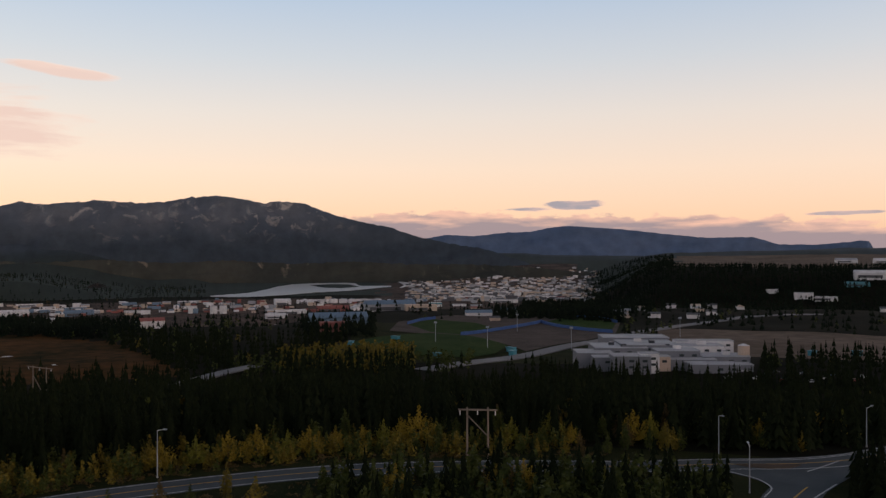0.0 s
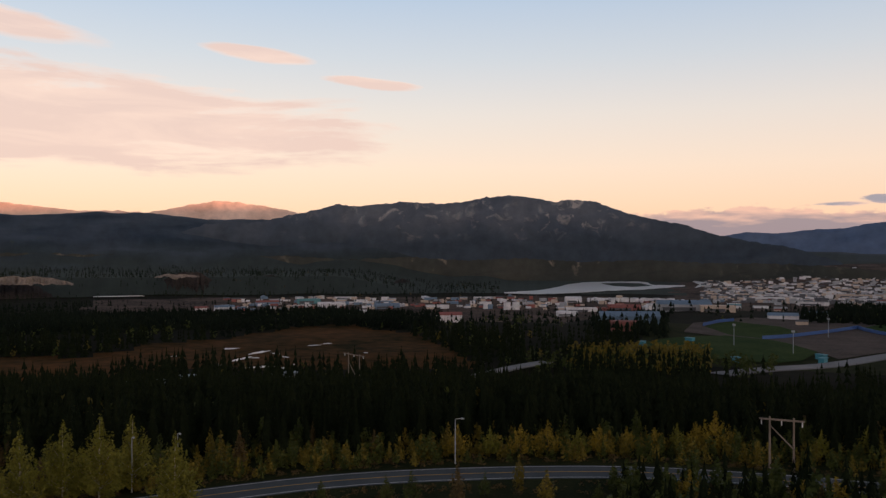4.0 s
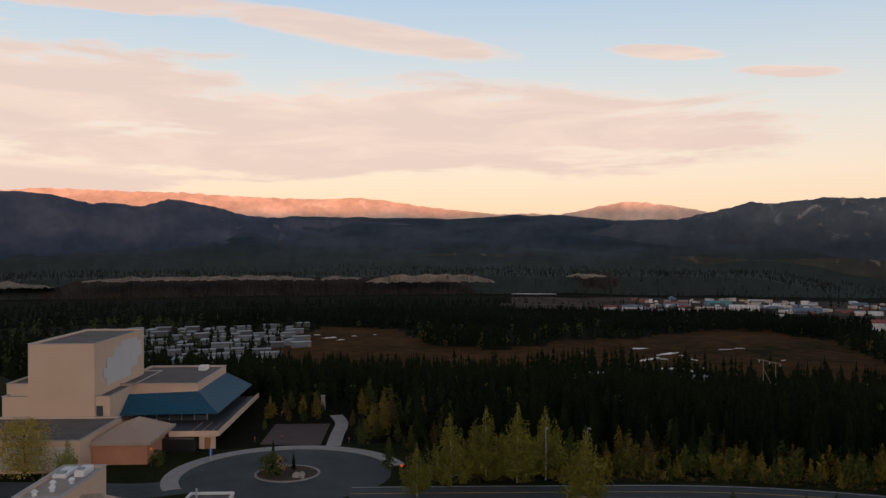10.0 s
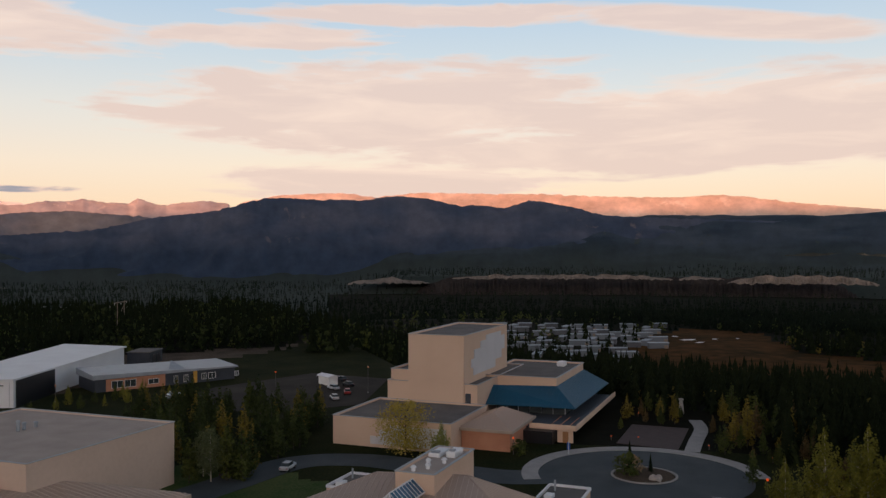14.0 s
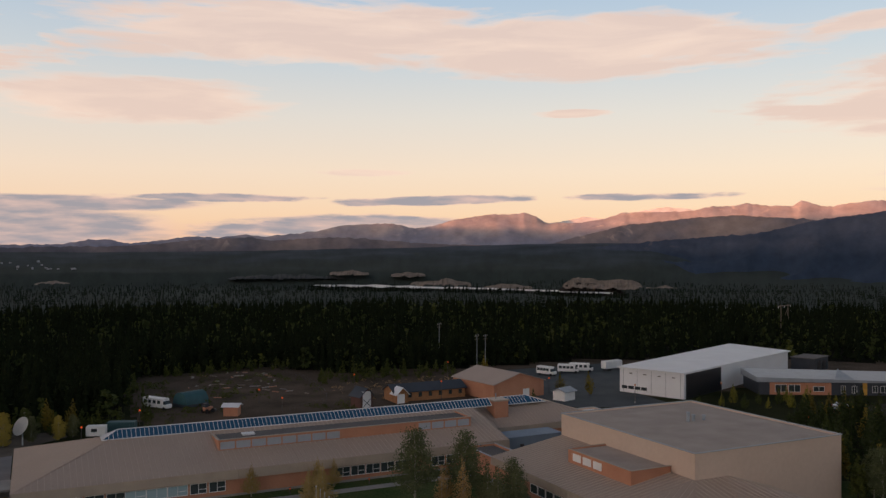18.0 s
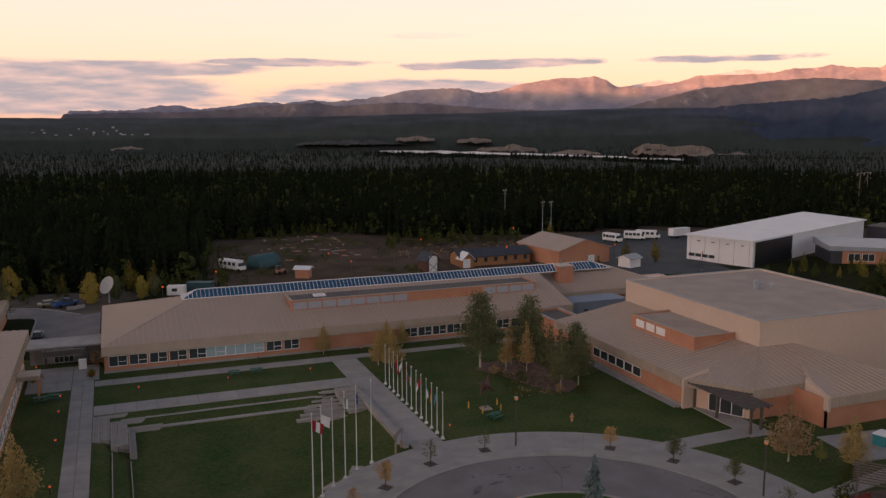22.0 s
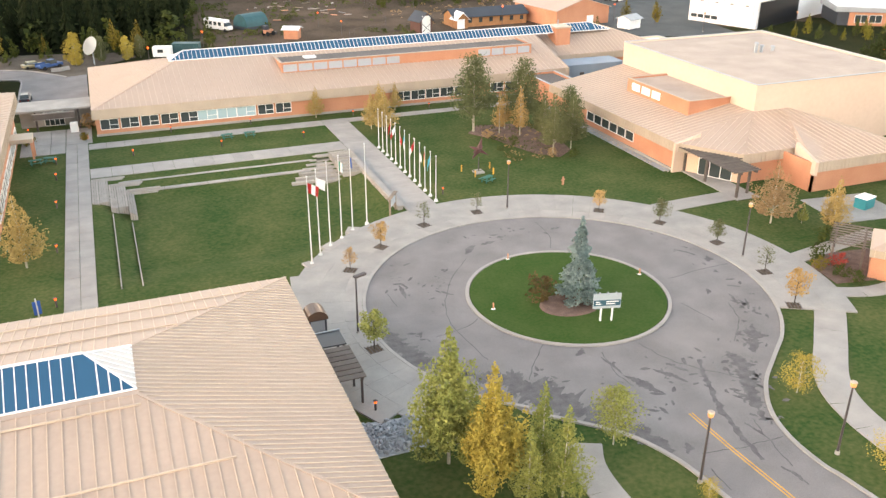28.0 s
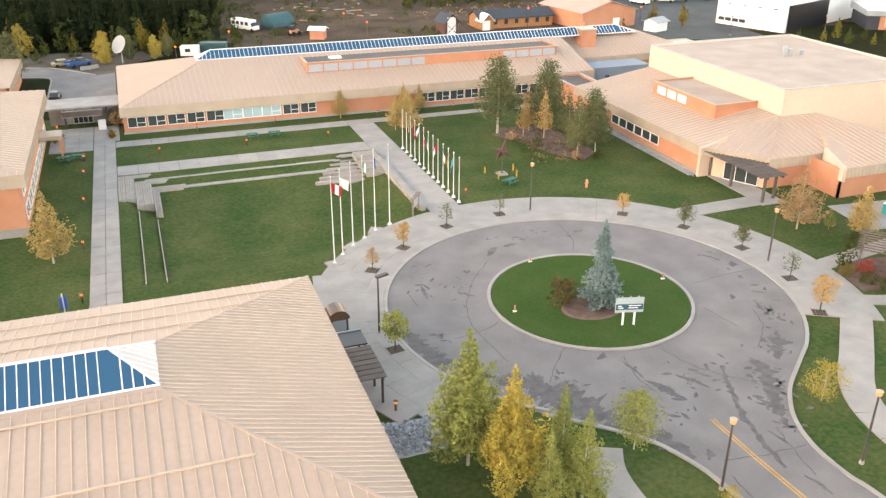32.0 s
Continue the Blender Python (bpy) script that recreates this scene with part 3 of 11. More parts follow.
# ---- ground ----
EDGE = [(-180, 430), (-146, 520), (-84, 540), (-72, 240), (-55, 215), (-40, 190), (40, 170), (120, 430)]      # where the campus level ends
SHELF = [(-180, 900), (-146, 640), (-84, 640), (-74, 760), (-50, 800), (-30, 780), (-12, 720), (-4, 900), (40, 1050), (120, 1050)]  # end of the lower shelf
PLAIN = [(-180, 0.3), (-150, -0.4), (-135, -0.48), (-126, -0.38), (-115, -0.15), (-105, 0.12), (-95, 0.12), (-84, 0.1), (-60, 1.4), (-46, 1.5), (-36, 1.5), (-30, 1.1), (-20, 0.2), (0, -0.2), (14, -0.4), (30, 0.2), (100, 0.6)]


def az_of(x, y):
    return (math.degrees(math.atan2(x, y)) - 138.6 + 180) % 360 - 180


def ground_z(x, y):
    r, az = math.hypot(x, y), az_of(x, y)
    if r < 165:
        bowl = smooth(-4.4, 1.0, x) * smooth(33, 27, x) * smooth(83, 92, y) * smooth(120, 110.5, y) * smooth(12.5, 18, math.hypot(x - 40, y - 66) - 14)
        return -0.06 - 1.5 * bowl
    e, s = table(EDGE, az), table(SHELF, az)
    z = -0.06 - 25 * smooth(e, e + 190, r) - 45 * smooth(s, s + 420, r)
    far = 40 + 4000 * math.tan(radians(table(PLAIN, az)))
    z += (far - z) * smooth(2500, 3900, r) ** 1.3
    if az > 6:
        z += smooth(9.5, 15, az + 1.5 * noise.noise(Vector((x * 0.003, y * 0.003, 2)))) * (76 * smooth(1250, 1720, r)) * smooth(3900, 3000, r)
    if -78 < az < -20:
        z += 40 * smooth(2090, 2160, r) * smooth(-78, -72, az) * smooth(-20, -27, az)
    if az < -95:
        z += 34 * smooth(2760, 2900, r) * smooth(-95, -100, az)
    z += noise.noise(Vector((x * 0.004, y * 0.004, 0))) * 4 * smooth(1100, 2500, r)
    if -64 < az < 8:                                   # folds of the wooded foothills
        z += noise.fractal(Vector((x * 0.0026, y * 0.0026, 3)), 0.9, 2.1, 4) * 26 * smooth(2300, 3000, r) * smooth(-64, -56, az) * smooth(8, 0, az)
    if -17 < az < 1:                                   # level ground where the river winds
        z += (-69 - z) * smooth(-17, -14.8, az) * smooth(1, -1.4, az) * smooth(1780, 1900, r) * smooth(3250, 3080, r)
    z += noise.noise(Vector((x * 0.012, y * 0.012, 5))) * 3 * smooth(250, 700, r)
    return z


NORTH = [(-300, 190), (-40, 205), (18, 220), (28, 283), (75, 290), (92, 264), (130, 262), (190, 262), (240, 238), (300, 190)]   # southern edge of the north wood


def zone(x, y):
    r, az = math.hypot(x, y), az_of(x, y)
    wob = noise.noise(Vector((x * 0.01, y * 0.01, 9))) + 0.5 * noise.noise(Vector((x * 0.04, y * 0.04, 3)))
    if x < 128 and 15 < y < 152 + 4 * wob and r < 260:
        return 0
    if az < -70 and r < 420 and y > 60:
        if y < table(NORTH, x) + 6 * wob and y > 186 + 5 * wob and x > 22 + 4 * wob:
            return 4
        if y < table(NORTH, x) + 6 * wob:
            return 7
    if r < 172:
        return 7
    bz = az + 1.5 * wob
    if -57 < bz < -17.5 and 455 + 30 * wob < r < table(MARSH_EDGE, az) + 34 * wob:
        return 3
    if -42 < bz < (12 if r < 1400 else 9.2) and 1250 + 200 * wob < r < (3300 if bz > -4.5 else 1960):
        return 5
    if -22 < bz < -8 and 800 + 60 * wob < r < 1400:
        return 5 if wob > 0.1 else 4
    if 14.6 < bz < 34 and 1735 + 30 * wob < r < 2900:
        return 8
    if 14 < bz < 30 and 560 + 20 * wob < r < 720:
        return 8
    if -7 < bz < 12 and 480 < r < 760 + 30 * wob:
        return 6
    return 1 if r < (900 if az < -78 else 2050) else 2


MARSH_EDGE = [(-58, 640), (-54, 712), (-50, 690), (-47.5, 580), (-43, 565), (-38, 605), (-31, 670), (-25.5, 730), (-22, 665), (-19, 520), (-17, 480)]   # far edge of the marsh


def build_ground():
    radii = [0.0] + list(np.arange(6, 66, 6.0)) + list(np.arange(66, 150, 1.5)) + list(np.geomspace(150, 4980, 110))
    n_az = 900
    verts, faces, mats = [], [], []
    for r in radii[1:]:
        for k in range(n_az):
            a = 2 * math.pi * k / n_az
            x, y = r * math.sin(a), r * math.cos(a)
            verts.append((x, y, ground_z(x, y)))
    verts.append((0, 0, -0.06))
    for i in range(len(radii) - 2):
        for k in range(n_az):
            j = (k + 1) % n_az
            f = (i * n_az + k, i * n_az + j, (i + 1) * n_az + j, (i + 1) * n_az + k)
            faces.append(f[::-1])
            c = verts[f[0]]
            mats.append(zone(c[0], c[1]))
    for k in range(n_az):
        faces.append((len(verts) - 1, (k + 1) % n_az, k))
        mats.append(0)
    me = mesh_from("ground", verts, faces, None)
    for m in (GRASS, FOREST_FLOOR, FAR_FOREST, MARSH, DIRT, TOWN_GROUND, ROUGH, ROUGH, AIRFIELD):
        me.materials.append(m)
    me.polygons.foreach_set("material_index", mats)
    me.shade_smooth()
    if me.polygons[0].normal.z < 0:
        me.flip_normals()
    return tagged(new("ground", me), "rolling ground of lawn, forest floor, red marsh and town lots", "ground", kind="structure")


build_ground()

# ---- mountains ----
GREY = [(-43.5, 1.3), (-36.8, 1.62), (-31.5, 1.83), (-31.0, 2.01), (-29.3, 2.37), (-28.2, 2.61), (-26.4, 3.11), (-25.7, 2.95), (-25.2, 2.94), (-22.5, 3.21), (-22.3, 3.28), (-19.2, 3.11), (-19.1, 3.14), (-17.8, 3.31), (-16.3, 3.59), (-15.0, 3.72), (-13.6, 3.56), (-12.0, 3.24), (-10.9, 3.40), (-9.2, 3.27), (-7.5, 2.53), (-6.2, 2.16), (-3.6, 1.67), (-1.7, 0.98), (0.6, 0.52), (2.9, 0.14), (5.5, -0.7), (8.5, -2.1)]
BLUE = [(-3.2, 0.30), (-1.1, 0.91), (0.2, 1.13), (2.1, 1.02), (4.0, 1.24), (5.9, 1.31), (6.9, 1.54), (8.2, 1.72), (11.9, 1.47), (14.4, 1.16), (17.2, 0.85), (18.6, 0.88), (20.1, 0.91), (21.6, 0.40), (23.9, 0.39), (26.4, 0.65), (27.6, 0.54)]
ROSE = [(-85.1, 2.42), (-83.2, 3.23), (-81.0, 3.69), (-78.9, 3.80), (-76.7, 3.87), (-75.1, 3.60), (-74.6, 3.57), (-71.9, 3.90), (-69.9, 3.87), (-66.9, 3.81), (-64.1, 3.79), (-59.1, 3.55), (-54.8, 3.43), (-52.6, 3.57), (-50.4, 3.40), (-48.2, 3.04), (-45.2, 2.71), (-42.5, 2.40), (-40.6, 2.48), (-38.7, 2.36), (-36.8, 2.73), (-35.7, 2.99), (-34.0, 3.24), (-32.7, 3.08), (-30.8, 2.83), (-29.3, 2.52), (-28.2, 2.28), (-26.4, 1.82)]
DARK = [(-104, 0.3), (-101, 0.6), (-98, 0.9), (-95, 1.15), (-92.7, 1.23), (-89.7, 1.95), (-88.1, 2.25), (-85.9, 2.50), (-84.4, 2.79), (-82.1, 3.48), (-80.7, 3.54), (-78.5, 3.39), (-77.1, 3.44), (-75.7, 3.34), (-74.3, 3.57), (-73.3, 3.69), (-71.2, 3.53), (-69.6, 3.14), (-68.8, 2.95), (-68.6, 3.04), (-67.2, 3.02), (-66.0, 2.81), (-64.4, 3.37), (-63.4, 3.28), (-61.4, 2.90), (-59.7, 2.35), (-58.0, 2.22), (-55.5, 2.09), (-51.9, 1.97), (-48.2, 1.79), (-44.4, 1.61)]
FAR = [(-141.7, 0.51), (-137.0, 0.57), (-135.4, 0.89), (-134.2, 0.90), (-133.4, 0.65), (-132.0, 0.73), (-130.6, 0.92), (-129.2, 1.15), (-127.8, 1.01), (-125.8, 1.28), (-124.9, 1.10), (-122.6, 1.33), (-121.1, 1.53), (-119.6, 1.91), (-117.4, 2.03), (-116.2, 2.04), (-114.7, 1.70), (-113.5, 1.85), (-112.0, 2.31), (-109.7, 2.68), (-108.4, 2.64), (-107.3, 2.82), (-106.5, 2.48), (-105.9, 2.06), (-105.2, 2.04), (-103.8, 2.05), (-102.1, 2.3), (-101.0, 2.7), (-99.9, 2.76), (-97.5, 2.74), (-96.3, 2.82), (-95.5, 3.06), (-93.8, 3.07), (-93.2, 3.27), (-91.9, 3.06), (-90.4, 2.98), (-89.9, 3.37), (-89.5, 3.28), (-88.7, 2.95), (-88.5, 2.93), (-85.9, 3.26), (-83.3, 2.97)]

SNOW = [(-108.5, 1.6), (-105.6, 2.05), (-104.9, 2.16), (-104.0, 2.34), (-103.3, 2.5), (-102.6, 2.36), (-101.4, 2.3), (-99.6, 2.86), (-98.8, 3.0), (-98.0, 3.1), (-97.4, 2.98), (-96.6, 2.96), (-95.4, 2.5), (-93, 1.8)]
BROWN = [(-142, 0.30), (-138, 0.42), (-134, 0.46), (-131.7, 0.6), (-129.4, 0.86), (-127.0, 0.98), (-125.7, 1.12), (-124.1, 0.85), (-122.3, 1.0), (-120.4, 1.1), (-118, 1.0), (-115, 0.75), (-112, 0.6), (-108, 0.52), (-105.8, 0.55), (-104.0, 1.08), (-102.1, 1.53), (-100.7, 1.91), (-98.8, 2.07), (-96.5, 2.34), (-93.8, 2.49), (-91.9, 2.34), (-90.0, 2.22), (-88.1, 1.98), (-85.9, 1.74), (-82, 1.2)]


def mountain(name, label, skyline, r, depth, mat, rough=1.0, margin=2.0, step=0.12, seed=0.0, left=0.0):
    """A range whose crest follows the skyline table (bearing, height in degrees); gullied front slope, plain back slope."""
    a0, a1 = skyline[0][0], skyline[-1][0]
    cols = int((a1 - a0) / step) + 1
    rows = 34
    verts, faces = [], []
    for i in range(cols):
        az = a0 + (a1 - a0) * i / (cols - 1)
        el = table(skyline, az)
        crest = 40 + r * math.tan(radians(el))
        jag = 6.0 * noise.fractal(Vector((az * 1.9, seed, 0)), 0.8, 2.0, 5) * rough
        fade = min(smooth(0, left or margin, az - a0), smooth(0, margin, a1 - az))
        for j in range(rows):
            f = j / (rows - 1)
            if f <= 0.8:
                g = f / 0.8
                rr = r - depth * (1 - g)
                h = g ** 1.25
            else:
                g = (1 - f) / 0.2
                rr = r + (1 - g) * 180
                h = g
            base = -90
            tang = radians(az) * r * 0.0034
            skew = 0.8 * noise.noise(Vector((tang * 0.5, seed, 7)))
            gully = noise.ridged_multi_fractal(Vector((tang + (g - 0.5) * skew * 2.4, g * 1.8, seed)), 1.0, 2.1, 3, 1.0, 2.0) - 1.2
            if f <= 0.8:
                bent = table(skyline, az + (1 - g) * 3.0 * noise.noise(Vector((az * 0.3, g * 1.3, seed))) + (1 - g) * g * 2.5 * noise.noise(Vector((az * 1.1, g * 2.6, seed + 3))))
                even = sum(table(skyline, az + q) for q in (-3.0, -2.0, -1.0, 0.0, 1.0, 2.0, 3.0)) / 7
                el2 = even + (bent - even) * g ** 4
                crest2 = crest + r * (math.tan(radians(el2)) - math.tan(radians(el)))
            else:
                crest2 = crest
            top = crest2 if fade >= 1 else base + (crest2 - base) * fade
            z = base + (top - base) * h + jag * fade * (g ** 6 if f <= 0.8 else g)
            z += rough * gully * 36 * math.sin(math.pi * min(1, g)) * (1 if f <= 0.8 else 0) * fade
            verts.append(spot(az, rr, z))
    top = max(j for j in range(rows) if j / (rows - 1) <= 0.8)          # the crest
    first = len(verts)
    verts += [verts[i * rows + top] for i in range(cols)]             # the back slope has a crest of its own, so that the edge stays sharp
    for i in range(cols - 1):
        for j in range(rows - 1):
            a = i * rows + j
            if j == top:
                faces.append((first + i, first + i + 1, a + rows + 1, a + 1))
            else:
                faces.append((a, a + rows, a + rows + 1, a + 1))
    me = mesh_from(name, verts, faces, mat, True)
    return tagged(new(name, me), label, "mountain")


# distance haze is put into the grey, blue, dark, far and brown colours
ROCK_GREY = rock_material("haze_grey_mountain", (0.066, 0.086, 0.118), (0.110, 0.124, 0.146), (0.42, 0.38, 0.36), 0.555, tree_haze_line=(60, 180), wooded=(0.044, 0.058, 0.074))
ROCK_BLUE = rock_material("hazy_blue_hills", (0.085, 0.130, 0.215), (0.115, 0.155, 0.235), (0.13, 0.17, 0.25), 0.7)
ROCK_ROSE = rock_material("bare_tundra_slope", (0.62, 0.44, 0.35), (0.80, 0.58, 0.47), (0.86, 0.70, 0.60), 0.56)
ROCK_DARK = rock_material("haze_blue_mountain", (0.050, 0.068, 0.108), (0.092, 0.102, 0.138), (0.22, 0.18, 0.175), 0.60, tree_haze_line=(20, 120), wooded=(0.036, 0.054, 0.088))
ROCK_FAR = rock_material("far_haze_mountain", (0.36, 0.32, 0.35), (0.56, 0.44, 0.41), (0.72, 0.57, 0.50), 0.57, tree_haze_line=(60, 190), wooded=(0.225, 0.235, 0.315))
ROCK_BROWN = rock_material("haze_brown_hill", (0.16, 0.150, 0.175), (0.30, 0.235, 0.22), (0.46, 0.36, 0.32), 0.58, tree_haze_line=(10, 120), wooded=(0.095, 0.098, 0.125))
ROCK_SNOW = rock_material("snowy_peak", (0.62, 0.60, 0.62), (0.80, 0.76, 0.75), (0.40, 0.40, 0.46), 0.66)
FOOT = [(-52, -0.9), (-47, -0.2), (-40, -0.35), (-34, -0.55), (-30, -0.4), (-26, -0.7), (-22, -0.5), (-18, -0.75), (-14, -0.6), (-10, -0.85), (-6, -0.7), (-2, -0.9), (2, -0.9), (6, -1.1), (10, -1.5), (13, -2.0)]
ROCK_FOOT = rock_material("wooded_foothill", (0.038, 0.043, 0.038), (0.062, 0.062, 0.052), (0.25, 0.20, 0.155), 0.565, tree_haze_line=(-70, -30), wooded=(0.040, 0.044, 0.040))
mountain("foothill", "dark wooded foothill with bare scars below the mountain", FOOT, 3010, 130, ROCK_FOOT, 0.8, 1.5, seed=31.0)
mountain("mountain", "mountain in painted blue-grey haze with pale rock outcrops above the town", GREY, 3400, 360, ROCK_GREY, 1.0, 1.0, seed=2.0, left=9.0)
mountain("mountain", "low hills in painted blue haze beyond the town", BLUE, 4500, 600, ROCK_BLUE, 0.5, 1.0, seed=7.0)
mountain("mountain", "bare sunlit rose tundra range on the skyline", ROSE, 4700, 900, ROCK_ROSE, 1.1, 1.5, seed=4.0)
mountain("mountain", "dark wooded mountain in evening shade and painted blue haze", DARK, 3600, 800, ROCK_DARK, 1.0, 1.5, seed=11.0)
mountain("mountain", "far bare mountains with painted lilac haze low down and sunlit rose summits", FAR, 4700, 800, ROCK_FAR, 1.0, 1.0, seed=15.0)
mountain("mountain", "nearer brown wooded hills with painted haze below the far range", BROWN, 4250, 330, ROCK_BROWN, 1.1, 1.0, seed=19.0)
mountain("mountain", "small snow-covered peaks behind the far range", SNOW, 4900, 150, ROCK_SNOW, 0.5, 1.0, seed=23.0)

# unseen western ridge, added and shaped to shade the campus and lower slopes
RIDGE = [(-4800, 722), (-3200, 772), (-2300, 880), (-1000, 930), (0, 945), (1500, 950), (3000, 930), (4800, 900)]


def build_shade_ridge():
    s = radians(SUN_BEARING)
    fx, fy = math.sin(s), math.cos(s)          # towards the sun
    verts, faces = [], []
    us = np.linspace(-4800, 4800, 121)
    for u in us:
        d = math.sqrt(max(100.0, 4700.0 ** 2 - float(u) ** 2)) * 0.96
        d = max(d, 1900)
        crest = table(RIDGE, float(u)) - (4500 - d) * math.tan(radians(SUN_HEIGHT)) + 12 * noise.noise(Vector((float(u) * 0.004, 0, 0)))
        for off, z in ((-700, -80), (-350, crest * 0.55), (0, crest), (250, crest * 0.5), (400, -80)):
            dd = d + off
            # u counts to the right hand of one who looks away from the sun
            verts.append((fx * dd - fy * float(u), fy * dd + fx * float(u), z))
    for i in range(len(us) - 1):
        for j in range(4):
            a = i * 5 + j
            faces.append((a, a + 1, a + 6, a + 5))
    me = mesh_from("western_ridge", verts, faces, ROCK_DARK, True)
    tagged(new("western_ridge", me), "unseen ridge added to keep the low sun off the campus", "mountain", kind="structure")


build_shade_ridge()

# ---- campus buildings ----


def walls(parent, rects, z0, z1, mat, name="wall", label=""):
    """Upright wall slabs, 0.3 m thick, along plan lines (x0, y0, x1, y1), inner side to the left."""
    for x0, y0, x1, y1 in rects:
        d = Vector((x1 - x0, y1 - y0, 0)).normalized()
        n = Vector((-d.y, d.x, 0)) * 0.3
        bm = prism([(x0, y0), (x1, y1), (x1 + n.x, y1 + n.y), (x0 + n.x, y0 + n.y)], z0, z1)
        part(name, bm, mat, parent, label)


def fascia_band(parent, p, q, z0, z1, out, lean=0.35, ribs=True, step=0.62):
    """A ribbed sheet-metal fascia that leans out towards its foot."""
    p, q, o = Vector((*p, 0)), Vector((*q, 0)), Vector((*out, 0))
    bm = bmesh.new()
    a = [p + o * 0.02 + Vector((0, 0, z1)), q + o * 0.02 + Vector((0, 0, z1)), q + o * lean + Vector((0, 0, z0)), p + o * lean + Vector((0, 0, z0))]
    b = [v - o * 0.12 for v in a]
    va, vb = [bm.verts.new(v) for v in a], [bm.verts.new(v) for v in b]
    bm.faces.new(va)
    bm.faces.new(vb[::-1])
    for i in range(4):
        j = (i + 1) % 4
        bm.faces.new((va[i], vb[i], vb[j], va[j]))
    bmesh.ops.recalc_face_normals(bm, faces=bm.faces)
    part("fascia", bm, FASCIA, parent, "ribbed beige metal fascia")
    if ribs:
        n = int((q - p).length / step)
        for i in range(1, n):
            c = p.lerp(q, i / n)
            bar("rib", c + o * 0.03 + Vector((0, 0, z1)), c + o * (lean + 0.01) + Vector((0, 0, z0)), 0.05, 0.07, FASCIA, parent, o)


def lantern(parent, x0, x1, yf, yb, z0, z1, hip0=2.7, step=1.05, hip1=0.0, label="ridge skylight of blue glass bars"):
    """A glazed ridge lantern: sloping blue panes between white bars, a white metal hip at its end."""
    ym = (yf + yb) / 2
    sk = new("skylight")
    sk.parent = parent
    tagged(sk, label)
    n = max(1, round((x1 - hip1 - x0 - hip0) / step))
    dx = (x1 - hip1 - x0 - hip0) / n
    for side, ye in (("front", yf), ("back", yb)):
        bm = bmesh.new()
        vs = [bm.verts.new(p) for p in ((0, 0, 0), (dx, 0, 0), (dx, ym - ye, z1 - z0), (0, ym - ye, z1 - z0))]
        bm.faces.new(vs if side == "front" else vs[::-1])
        me = bpy.data.meshes.new("pane")
        bm.to_mesh(me)
        bm.free()
        me.materials.append(BLUE_GLASS)
        for i in range(n):
            part_mesh("pane", me, sk, Matrix.Translation((x0 + hip0 + i * dx, ye, z0)))
            bar("glazing_bar", (x0 + hip0 + i * dx, ye, z0 + 0.03), (x0 + hip0 + i * dx, ym, z1 + 0.03), 0.065, 0.08, WHITE_METAL, sk)
    bar("ridge_cap", (x0 + hip0, ym, z1 + 0.03), (x1 - hip1, ym, z1 + 0.03), 0.2, 0.12, WHITE_METAL, sk)
    for ye in (yf, yb):
        bar("kerb", (x0, ye, z0), (x1, ye, z0), 0.14, 0.16, WHITE_METAL, sk)
    for xe, xh in ((x0, x0 + hip0), (x1, x1 - hip1)):
        bm = bmesh.new()
        v = [bm.verts.new(p) for p in ((xe, yf, z0), (xe, yb, z0), (xh, ym, z1))]
        bm.faces.new(v)
        if abs(xe - xh) > 0.1:
            for ye in (yf, yb):
                bg = bmesh.new()
                bg.faces.new([bg.verts.new(p) for p in ((xe, ye, z0), (xh, ye, z0), (xh, ym, z1))])
                part("corner_pane", bg, BLUE_GLASS, sk)
                for k in range(1, int(abs(xe - xh) / dx) + 1):
                    f = 1 - k * dx / abs(xe - xh)
                    x = xh + (xe - xh) * (1 - f)
                    if f > 0.08:
                        bar("glazing_bar", (x, ye, z0 + 0.03), (x, ye + (ym - ye) * f, z0 + (z1 - z0) * f + 0.03), 0.09, 0.1, WHITE_METAL, sk)
            for k in range(1, 9):
                y = yf + (yb - yf) * k / 9
                f = 1 - abs(y - ym) / (yb - ym)
                bar("rib", (xe, y, z0 + 0.03), (xe + (xh - xe) * f, y, z0 + (z1 - z0) * f + 0.03), 0.05, 0.07, WHITE_METAL, sk)
        bmesh.ops.recalc_face_normals(bm, faces=bm.faces)
        part("hip_end", bm, HIP_METAL, sk, "pale metal hip end")
        bar("hip_bar", (xe, yf, z0), (xh, ym, z1), 0.12, 0.1, WHITE_METAL, sk)
        bar("hip_bar", (xe, yb, z0), (xh, ym, z1), 0.12, 0.1, WHITE_METAL, sk)


def roof_slope(parent, poly, along, step=0.92):
    roof_faces(parent, [poly], ROOF_METAL, 0.14, "roof_slope")
    seams(parent, poly, along, step, ROOF_SEAM)


def flat_roof_block(parent, x0, x1, y0, y1, z0, z1, wall_mat, roof_mat, name="block", lip=0.35):
    """A plain block with a parapet round a gravel roof."""
    walls(parent, [(x0, y0, x1, y0), (x1, y0 + 0.3, x1, y1), (x1 - 0.3, y1, x0, y1), (x0, y1 - 0.3, x0, y0 + 0.3)], z0, z1, wall_mat, name)
    part("flat_roof", boxes((x0 + 0.3, x1 - 0.3, y0 + 0.3, y1 - 0.3, z1 - lip - 0.2, z1 - lip)), roof_mat, parent, "gravel roof behind a parapet")
    for a, b in (((x0, y0), (x1, y0)), ((x1, y0), (x1, y1)), ((x1, y1), (x0, y1)), ((x0, y1), (x0, y0))):
        bar("coping", (*a, z1 + 0.04), (*b, z1 + 0.04), 0.42, 0.08, GREY_METAL, parent)


